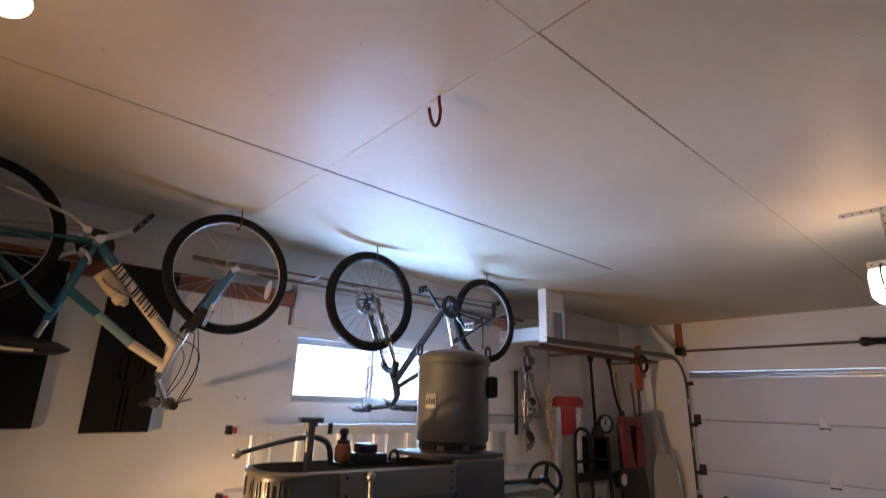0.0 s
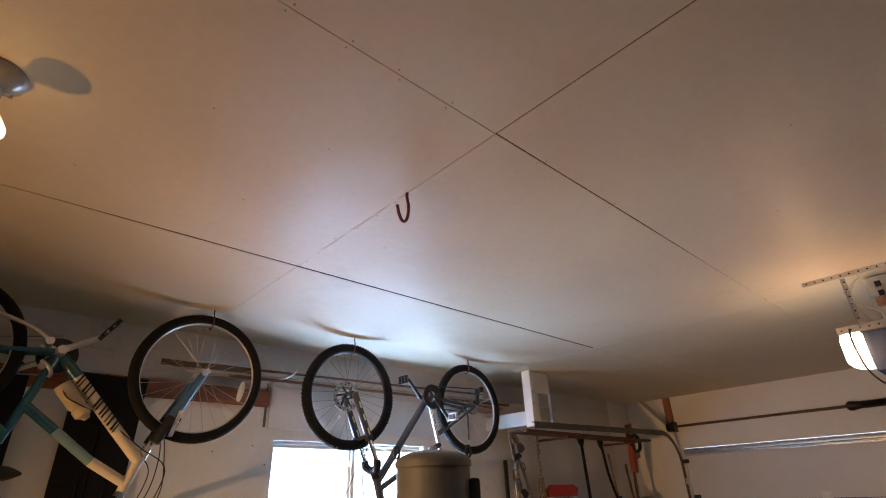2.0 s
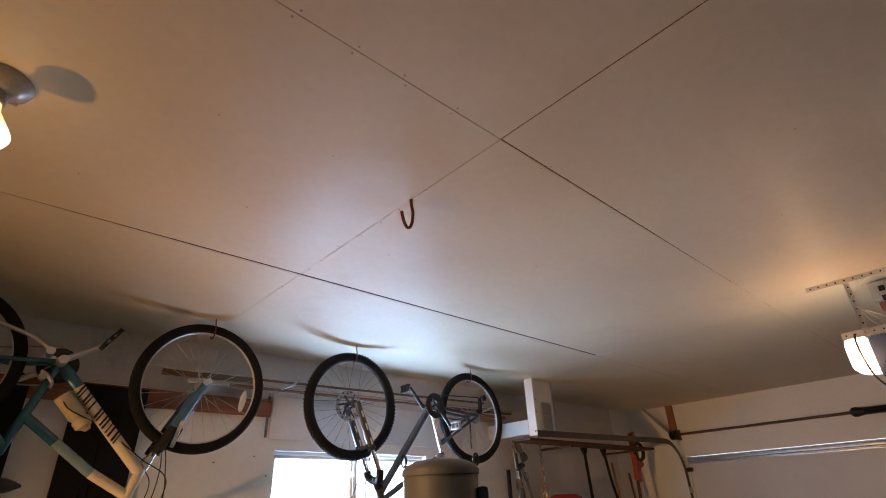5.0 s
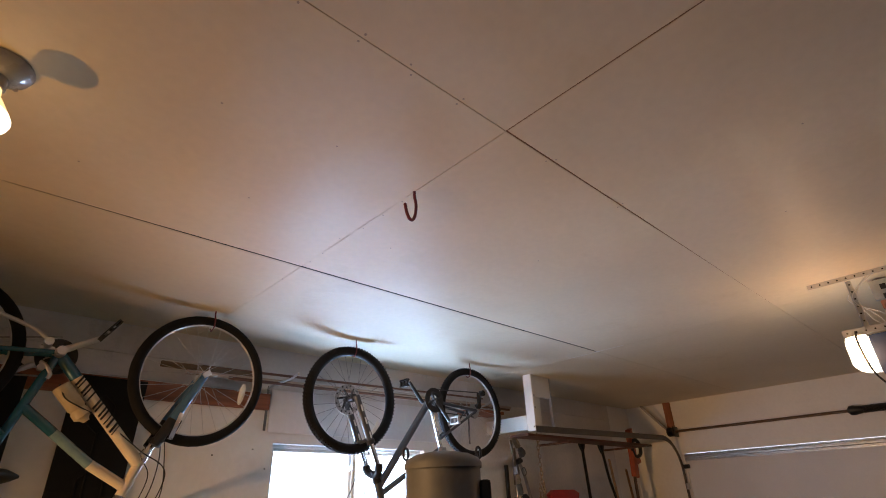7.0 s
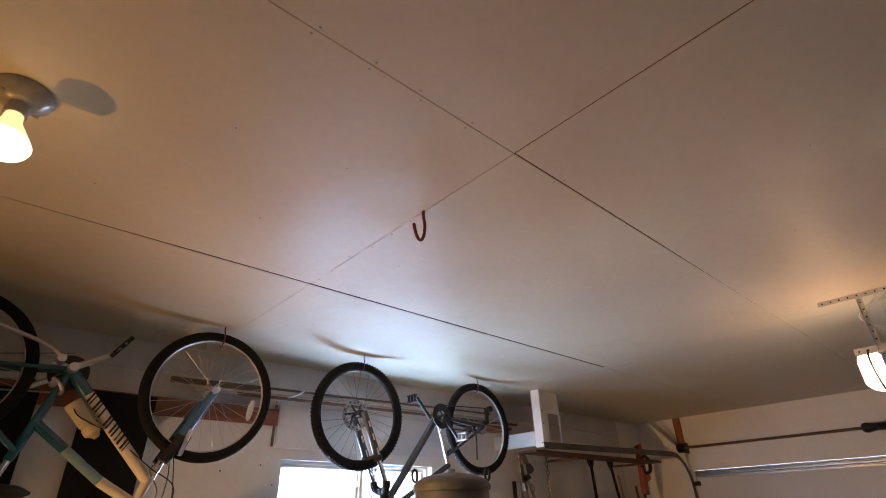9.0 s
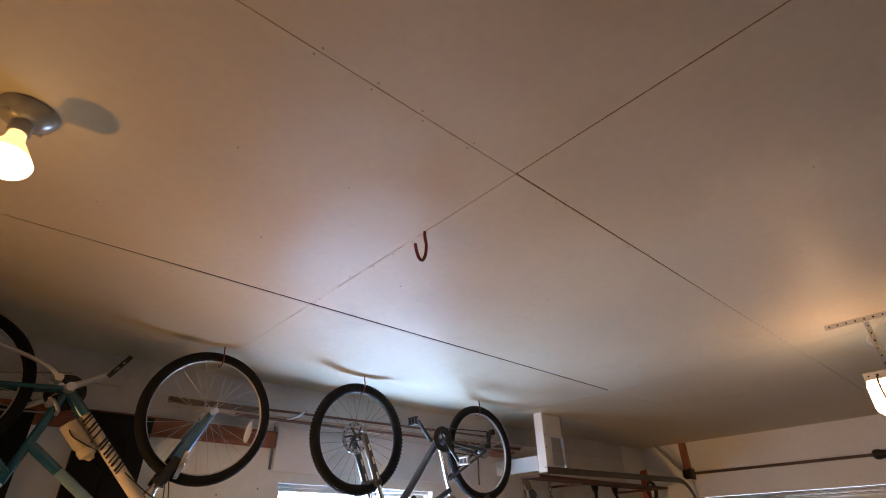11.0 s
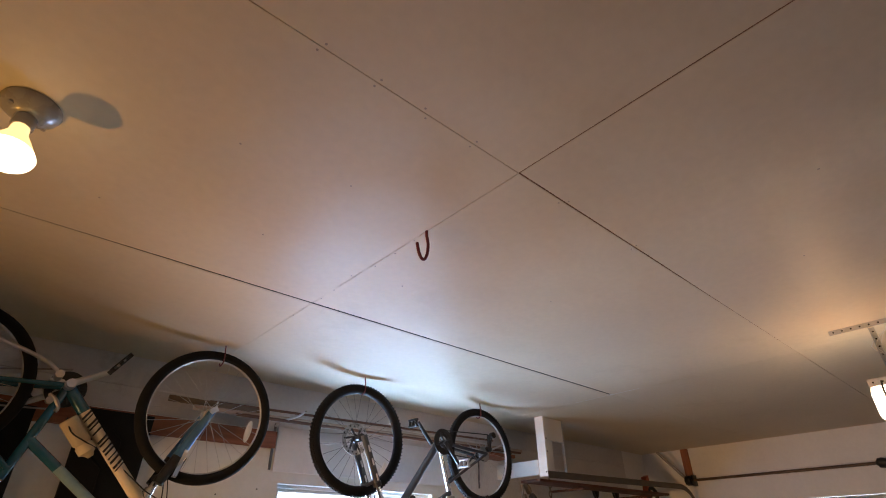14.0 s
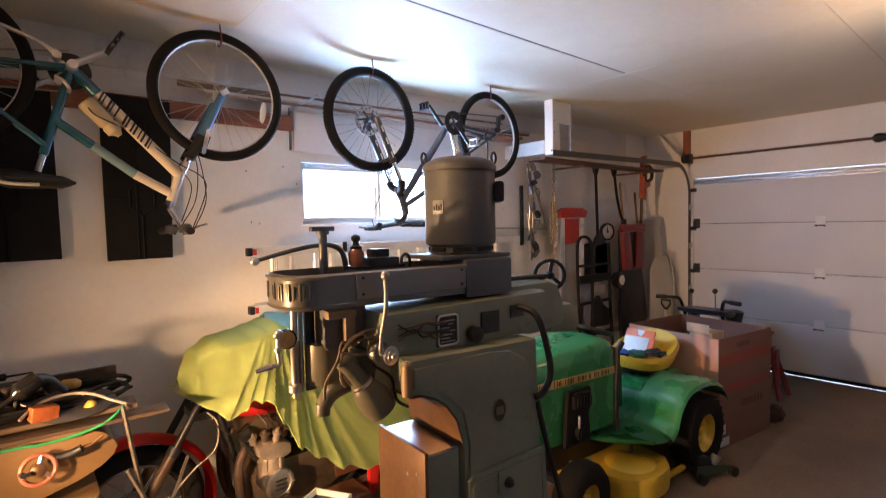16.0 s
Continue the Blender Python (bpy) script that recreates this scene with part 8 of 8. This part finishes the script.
def build_cover():
    """Cloth draped over the motorcycle: a ridge along it, sides that fall in folds to an uneven hem."""
    y0 = 2.85
    bm = B()
    NU, NV = 190, 90
    PLEATS = ((-0.82, 0.10, 0.18), (-0.62, 0.05, 1.15), (-0.50, 0.03, 0.7), (-0.39, 0.04, 0.9), (-0.27, 0.045, 1.25), (-0.13, 0.03, 0.8), (0.0, 0.05, 1.35), (0.13, 0.03, 0.7), (0.26, 0.05, 1.1), (0.42, 0.035, 0.5), (0.56, 0.05, 0.6), (0.78, 0.06, 0.4))

    def lerp(table, t):
        for (a, p), (b, q) in zip(table, table[1:]):
            if t <= b:
                k = (t - a) / (b - a)
                k = k * k * (3 - 2 * k)
                return p + (q - p) * k
        return table[-1][1]
    ridge = [(0.66, 0.92), (0.69, 0.985), (0.75, 1.06), (0.86, 1.105), (1.0, 1.118), (1.10, 1.138), (1.185, 1.160), (1.25, 1.125), (1.38, 1.04), (1.6, 0.97), (1.8, 0.93), (2.2, 0.90)]
    width = [(0.66, 0.06), (0.74, 0.20), (0.90, 0.30), (1.10, 0.34), (1.35, 0.31), (1.7, 0.31), (2.2, 0.24)]
    hem = [(0.66, 0.87), (0.70, 0.845), (0.79, 0.80), (0.87, 0.772), (0.925, 0.80), (0.96, 0.835), (1.05, 0.83), (1.11, 0.70), (1.18, 0.565), (1.28, 0.465), (1.42, 0.375), (1.62, 0.295), (1.85, 0.245), (2.2, 0.26)]
    rows = []
    for i in range(NU + 1):
        x = 0.66 + 1.54 * i / NU
        r, w, lo = lerp(ridge, x), lerp(width, x), lerp(hem, x)
        row = []
        for j in range(NV + 1):
            t = -1 + 2 * j / NV
            s = abs(t)
            sign = 1 if t > 0 else -1
            top = 0.30
            fall = max(0.0, (s - top) / (1 - top))
            span = min(1.0, s / top)
            yy = sign * w * (math.sin(span * math.pi / 2) * 0.62 + 0.44 * fall ** 0.8)
            zz = r - 0.05 * span ** 2 - (r - 0.05 - lo) * fall ** 0.95
            # folds that hang from the highest point: long sharp pleats, fine wrinkles towards the rear
            away = math.hypot(x - 1.18, 1.22 - zz)
            fan = math.atan2(x - 1.18, 1.27 - zz) + 0.05 * noise.noise(Vector((x * 3, zz * 3, sign)))
            f = min(1.0, away / 0.30) * min(1.0, s / top)
            crease = sum(h * math.exp(-(abs(fan - at) / wd) ** 1.3) for at, wd, h in PLEATS)
            yy += sign * 0.042 * (0.20 + 0.80 * fall) * f * (crease - 0.25)
            if x > 1.2:
                slant = noise.noise(Vector(((x + 0.7 * zz) * 22, (zz - 0.5 * x) * 5, sign)))
                yy += sign * 0.007 * min(1.0, (x - 1.2) / 0.15) * fall * (1 - abs(slant) * 2)
            zz -= 0.022 * f * fall ** 2 * (crease - 0.4)
            wr = noise.noise(Vector((x * 16 + zz * 9, zz * 20, 3 + sign))) + 0.5 * noise.noise(Vector((x * 34, zz * 30, 7)))
            yy += sign * 0.0016 * wr * (0.3 + fall) * (0.4 + min(1.0, max(0.0, x - 0.9)))
            xx = x + 0.10 * max(0.0, 1 - (x - 0.66) / 0.9) + 0.03 * fall * max(-0.6, min(1.0, (x - 1.15) / 0.15))
            row.append(bm.verts.new((xx, y0 + yy, zz)))
        rows.append(row)
    for a, b in zip(rows, rows[1:]):
        for j in range(NV):
            bm.faces.new((a[j], a[j + 1], b[j + 1], b[j]))
    bmesh.ops.solidify(bm, geom=bm.faces[:], thickness=0.003)
    edges = [[row[j].co.copy() for row in rows] for j in (0, NV)]
    cover = thing("motorcycle_cover", pose(1.2, y0, 0.9), "lime green cloth draped over the motorcycle in folds", "cloth cover")
    part("cloth", bm, LIME, cover)
    for line in edges:
        bm = B()
        tube(bm, line[::2], 0.0028, 6)
        part("hem", bm, LIME, cover, "rolled lime hem")
    # aqua cloth over the rear of it
    bm = B()
    rows = []
    for i in range(31):
        x = 1.235 + 0.60 * i / 30
        row = []
        for j in range(25):
            t = -1 + j / 12
            z = 1.165 - 0.28 * max(0, (x - 1.28)) - 0.16 * t * t + 0.012 * noise.noise(Vector((x * 8, t * 5, 5))) + 0.012
            row.append(bm.verts.new((x + 0.02 * math.sin(t * 5), 2.93 + 0.26 * t, z)))
        rows.append(row)
    for a, b in zip(rows, rows[1:]):
        for j in range(24):
            bm.faces.new((a[j], a[j + 1], b[j + 1], b[j]))
    bmesh.ops.solidify(bm, geom=bm.faces[:], thickness=0.004)
    solid("aqua_cloth", bm, AQUA, "pale aqua cloth lying over the motorcycle cover", "cloth")


build_motorcycle()
build_cover()


# ---- the tan machine and the clutter on it ----
def build_saw_bench():
    sb = thing("tan_machine", pose(0.0, 2.75, 0), "tan enamelled workshop machine with a red-rimmed handwheel", "machine")
    yf = 2.47
    bm = B()
    box(bm, (-0.75, 2.50, 0.0), (0.40, 3.02, 0.62), 0.03)
    part("cabinet", bm, TAN, sb)
    bm = B()
    prism(bm, [(-0.75, 0.64), (-0.75, 0.88), (0.30, 0.90), (0.365, 0.893), (0.415, 0.870), (0.447, 0.832), (0.459, 0.80), (0.443, 0.767), (0.405, 0.735), (0.33, 0.70), (0.20, 0.665)], yf, 3.0, 1, 0.02)
    part("casting", bm, TAN, sb)
    bm = B()
    box(bm, (0.19, 2.485, 0.46), (0.385, 2.499, 0.615), 0.004)
    door = part("cover_plate", bm, TAN, sb)
    bm = B()
    box(bm, (0.20, 2.480, 0.47), (0.27, 2.4845, 0.60), 0.002)
    part("opening", bm, BLACK, door)
    for x, z in ((0.205, 0.607), (0.30, 0.607), (0.372, 0.607), (0.10, 0.607)):
        bm = B()
        cyl(bm, (x, 2.476, z), (x, 2.49, z), 0.006, n=10)
        part("screw", bm, DULLSTEEL, sb)
    # handwheel
    c = Vector((0.205, 2.40, 0.812))
    m = ring_m(c, (0.12, -1, 0.25))
    bm = B()
    lathe(bm, [(0.050 + 0.008 * math.cos(a), 0.008 * math.sin(a)) for a in [2 * math.pi * k / 8 for k in range(8)]], m, 32, True)
    hw = part("handwheel", bm, WHEELRED, sb, "worn red handwheel rim")
    for k in range(3):
        a = radians(120 * k + 15)
        bm = B()
        cyl(bm, m @ Vector((0.015 * math.cos(a), 0.015 * math.sin(a), 0)), m @ Vector((0.049 * math.cos(a), 0.049 * math.sin(a), 0)), 0.008, n=8)
        part("spoke", bm, STEEL, hw)
    bm = B()
    lathe(bm, [(0.010, -0.06), (0.024, -0.02), (0.024, 0.012), (0.012, 0.020)], m, 18)
    part("hub", bm, RUST, hw)
    bm = B()
    cyl(bm, m @ Vector((0.048, 0.0, 0.0)), m @ Vector((0.048, 0.0, 0.05)), 0.009, n=12)
    part("crank_grip", bm, BLACK, hw)
    bm = B()
    tube(bm, [(0.235, 2.43, 0.835), (0.29, 2.42, 0.832), (0.335, 2.41, 0.848)], 0.016, 12, 4)
    part("motor_arm", bm, BLACK, sb)
    bm = B()
    tube(bm, [(0.325, 2.42, 0.842), (0.365, 2.42, 0.852), (0.403, 2.42, 0.876)], 0.007, 10, 4)
    part("lock_lever", bm, RUST, sb)
    # boards across the top
    for k, (x0, x1, y, w, z, t, mm, rot) in enumerate(((-0.85, 0.64, 2.50, 0.10, 0.905, 0.014, OLDWOOD, -2.0), (-0.9, 0.50, 2.64, 0.15, 0.906, 0.019, OLDWOOD, 0.8), (-0.9, 0.47, 2.83, 0.16, 0.906, 0.02, OLDWOOD, -1.0), (-0.7, 0.54, 2.60, 0.13, 0.928, 0.018, OLDWOOD, -3))):
        bm = B()
        box(bm, (x0, -w / 2, z), (x1, w / 2, z + t), 0.002, pose(0, y, 0, 0, 0, rot))
        solid("plank", bm, mm, "rough plank lying across the tan machine", "plank", "planks on the machine")
    bm = B()
    box(bm, (-0.6, 2.93, 0.926), (0.52, 2.955, 1.022), 0.003)
    solid("back_board", bm, DARKWOOD, "dark wooden board standing behind the clutter", "board")
    # loose things on the boards
    bm = B()
    tube(bm, [(-0.6, 2.435, 0.902), (0.10, 2.435, 0.896), (0.21, 2.435, 0.889), (0.32, 2.437, 0.893), (0.41, 2.440, 0.914), (0.46, 2.455, 0.942), (0.49, 2.50, 0.962)], 0.0055, 10, 8)
    solid("green_hose", bm, GREENHOSE, "bright green hose lying along the planks", "hose")
    dr = thing("power_drill", pose(0.2, 2.6, 0.95), "smoked plastic and black power drill lying on the planks", "drill")
    bm = B()
    d = Vector((-0.62, -0.25, -0.42))
    lathe(bm, [(0.020, -0.045), (0.034, -0.040), (0.036, 0.03), (0.030, 0.038), (0.014, 0.055), (0.010, 0.06), (0.008, 0.11)], ring_m((0.190, 2.60, 1.072), d), 22)
    part("body", bm, SMOKED, dr)
    bm = B()
    tube(bm, [(0.205, 2.61, 1.086), (0.245, 2.66, 1.07), (0.30, 2.70, 1.0)], 0.026, 10, 4)
    part("handle", bm, BLACK, dr)
    bm = B()
    box(bm, (-0.042, -0.03, 0.0), (0.042, 0.03, 0.055), 0.006, pose(0.228, 2.52, 0.952, 0, 8, 14))
    solid("orange_box", bm, ORANGE, "small orange plastic case on the planks", "case")
    bm = B()
    lathe(bm, [(0.017, 0.0), (0.020, 0.009), (0.020, 0.022), (0.016, 0.033), (0.008, 0.038)], pose(0.372, 2.545, 0.950, 10, 25, 0), 20)
    # a yellow cap, listed under cups
    solid("yellow_cap", bm, YELLOWP, "small yellow plastic cap on the planks", "cup")
    bm = B()
    lathe(bm, [(0.014, -0.036), (0.022, -0.026), (0.022, 0.022), (0.015, 0.036)], ring_m((0.332, 2.76, 1.012), (1, 0.3, -0.15)), 14)
    solid("yellow_plug", bm, BRASSYEL, "yellow plug on a black cord", "plug")
    for k, pts in enumerate(([(0.05, 2.60, 0.955), (0.20, 2.60, 0.98), (0.32, 2.62, 1.02), (0.42, 2.66, 1.055), (0.50, 2.72, 1.03), (0.53, 2.70, 0.98), (0.46, 2.62, 0.955)],
                             [(0.0, 2.5, 0.96), (0.15, 2.52, 1.0), (0.30, 2.57, 0.985), (0.45, 2.6, 0.99), (0.54, 2.66, 1.0)],
                             [(-0.2, 2.7, 1.0), (0.1, 2.72, 1.04), (0.34, 2.78, 1.06), (0.50, 2.82, 1.05), (0.55, 2.78, 1.0), (0.42, 2.72, 0.96)],
                             [(0.16, 2.50, 0.99), (0.22, 2.55, 1.07), (0.30, 2.56, 1.10), (0.38, 2.52, 1.09), (0.45, 2.47, 1.02), (0.49, 2.45, 0.98)])):
        bm = B()
        tube(bm, [(px, py, 0.958 + 0.45 * (pz - 0.955)) for px, py, pz in pts], (0.010, 0.008, 0.009, 0.006)[k], 8, 8)
        solid("extension_lead", bm, (RUBBER, RUBBER, RUBBER, GREYCORD)[k], ("thick black extension lead coiled on the planks", "grey extension lead looped on the planks")[k == 3], "lead", "leads on the planks")
    for k in range(4):
        bm = B()
        cx, cy, rx, ry = (0.36, 0.30, 0.20, 0.40)[k], (2.80, 2.74, 2.66, 2.72)[k], (0.15, 0.19, 0.16, 0.10)[k], (0.07, 0.09, 0.07, 0.10)[k]
        tube(bm, [(cx + rx * math.cos(radians(a)), cy + ry * math.sin(radians(a)), 0.968 + 0.012 * k + 0.012 * math.sin(radians(2 * a + 70 * k))) for a in range(0, 400, 25)], 0.0075, 8, 2)
        solid("extension_lead", bm, RUBBER, "thick black extension lead coiled on the planks", "lead", "leads on the planks")
    rng = random.Random(21)
    for k in range(46):
        bm = B()
        x = rng.uniform(-0.55, 0.27)
        # the unseen left end is added and piled up to shadow the wall
        tall = 0.015 + 0.115 * min(1.0, max(0.0, (x + 0.55) / 0.4)) * min(1.0, max(0.35, (0.32 - x) / 0.18))
        c = Vector((x, rng.uniform(2.56, 2.90), 0.964 + 0.8 * tall * ((k % 5) / 4)))
        L, w = rng.uniform(0.06, 0.16), rng.uniform(0.012, 0.022)
        m = pose(c.x, c.y, c.z, rng.uniform(-14, 14), rng.uniform(-12, 12), rng.uniform(0, 180))
        if k % 3 == 0:          # drill or grinder body
            lathe(bm, [(w * 0.7, -L / 2), (w * 1.15, -L * 0.42), (w * 1.2, L * 0.1), (w * 0.8, L * 0.2), (w * 0.75, L * 0.42), (w * 0.35, L / 2)], ring_m((0, 0, 0), (1, 0, 0)), 14)
            cyl(bm, (-L * 0.2, 0, 0), (-L * 0.3, 0.0, -0.055), w * 0.75, w * 0.6, 10)
        elif k % 3 == 1:        # spanner
            prism(bm, [(-L * 0.7, -w * 0.5), (-L * 0.6, -w), (-L * 0.5, -w * 0.4), (L * 0.5, -w * 0.35), (L * 0.6, -w * 0.9), (L * 0.7, -w * 0.3), (L * 0.62, 0), (L * 0.7, w * 0.3), (L * 0.6, w * 0.9), (L * 0.5, w * 0.35), (-L * 0.5, w * 0.4), (-L * 0.6, w), (-L * 0.7, w * 0.5)], -0.005, 0.005, 2, 0.0015)
        else:                   # handle with a shank
            lathe(bm, [(w * 0.5, -L / 2), (w * 0.8, -L * 0.45), (w * 0.6, -L * 0.1), (w * 0.75, L * 0.1), (0.005, L * 0.14), (0.004, L * 0.7)], ring_m((0, 0, 0), (1, 0, 0)), 12)
        bm.transform(m)
        solid("hand_tool", bm, (BLACK, DARKSTEEL, RUBBER, BLACK, DARKWOOD, BLACKMET, RUST)[k % 7], ("dark drill body in the heap on the planks", "worn steel spanner in the heap on the planks", "dark-handled screwdriver in the heap on the planks")[k % 3], "tool", "tools on the planks")
    bm = B()
    lathe(bm, [(0.045, 0.0), (0.13, 0.004), (0.145, 0.015), (0.13, 0.022), (0.04, 0.016)], pose(0.33, 2.60, 0.952, 8, -3, 0), 30)
    solid("sanding_disc", bm, DARKDISC, "dark round backing pad lying on the planks", "disc")
    # folding stand of steel angle in front
    st = thing("folding_stand", pose(0.52, 2.42, 0), "bare steel folding stand leaning beside the machine", "stand")
    for a, b in (((0.475, 2.44, 0.965), (0.60, 2.36, 0.02)), ((0.475, 2.40, 0.72), (0.585, 2.36, 0.45)), ((0.72, 2.52, 0.66), (0.56, 2.38, 0.40)), ((0.62, 2.42, 0.55), (0.50, 2.36, 0.02))):
        bm = B()
        a, b = Vector(a), Vector(b)
        cyl(bm, a, b, 0.0085, n=4)
        part("leg", bm, STANDSTEEL, st)
    # open tray in front of the motorcycle
    ty = thing("tray", pose(1.28, 2.42, 0.0), "white-framed open tray with a dark lining on a low crate", "tray")
    m = pose(1.265, 2.36, 0.262, 0, 0, 30) @ Matrix.Diagonal((0.72, 0.72, 0.8, 1))
    for lo, hi in (((-0.17, -0.15, 0), (0.17, -0.135, 0.05)), ((-0.17, 0.135, 0), (0.17, 0.15, 0.05)), ((-0.17, -0.134, 0), (-0.155, 0.134, 0.05)), ((0.155, -0.134, 0), (0.17, 0.134, 0.05))):
        bm = B()
        box(bm, lo, hi, 0.003, m)
        part("frame", bm, WHITE, ty)
    bm = B()
    box(bm, (-0.154, -0.134, 0.002), (0.154, 0.134, 0.012), 0, m)
    part("bottom", bm, BLACK, ty)
    bm = B()
    box(bm, (-0.06, -0.13, 0.0125), (0.06, 0.10, 0.018), 0.002, m)
    part("sheet", bm, PALEBLUE, ty)
    bm = B()
    box(bm, (1.10, 2.22, 0.0), (1.42, 2.50, 0.260), 0.01)
    solid("low_crate", bm, DARKWOOD, "low dark wooden crate on the floor", "crate")
    bm = B()
    box(bm, (1.40, 2.44, 0.0), (1.62, 2.66, 0.20), 0.02, None)
    solid("parts_box", bm, BRONZE, "low brown parts box on the floor beside the motorcycle", "box")


build_saw_bench()
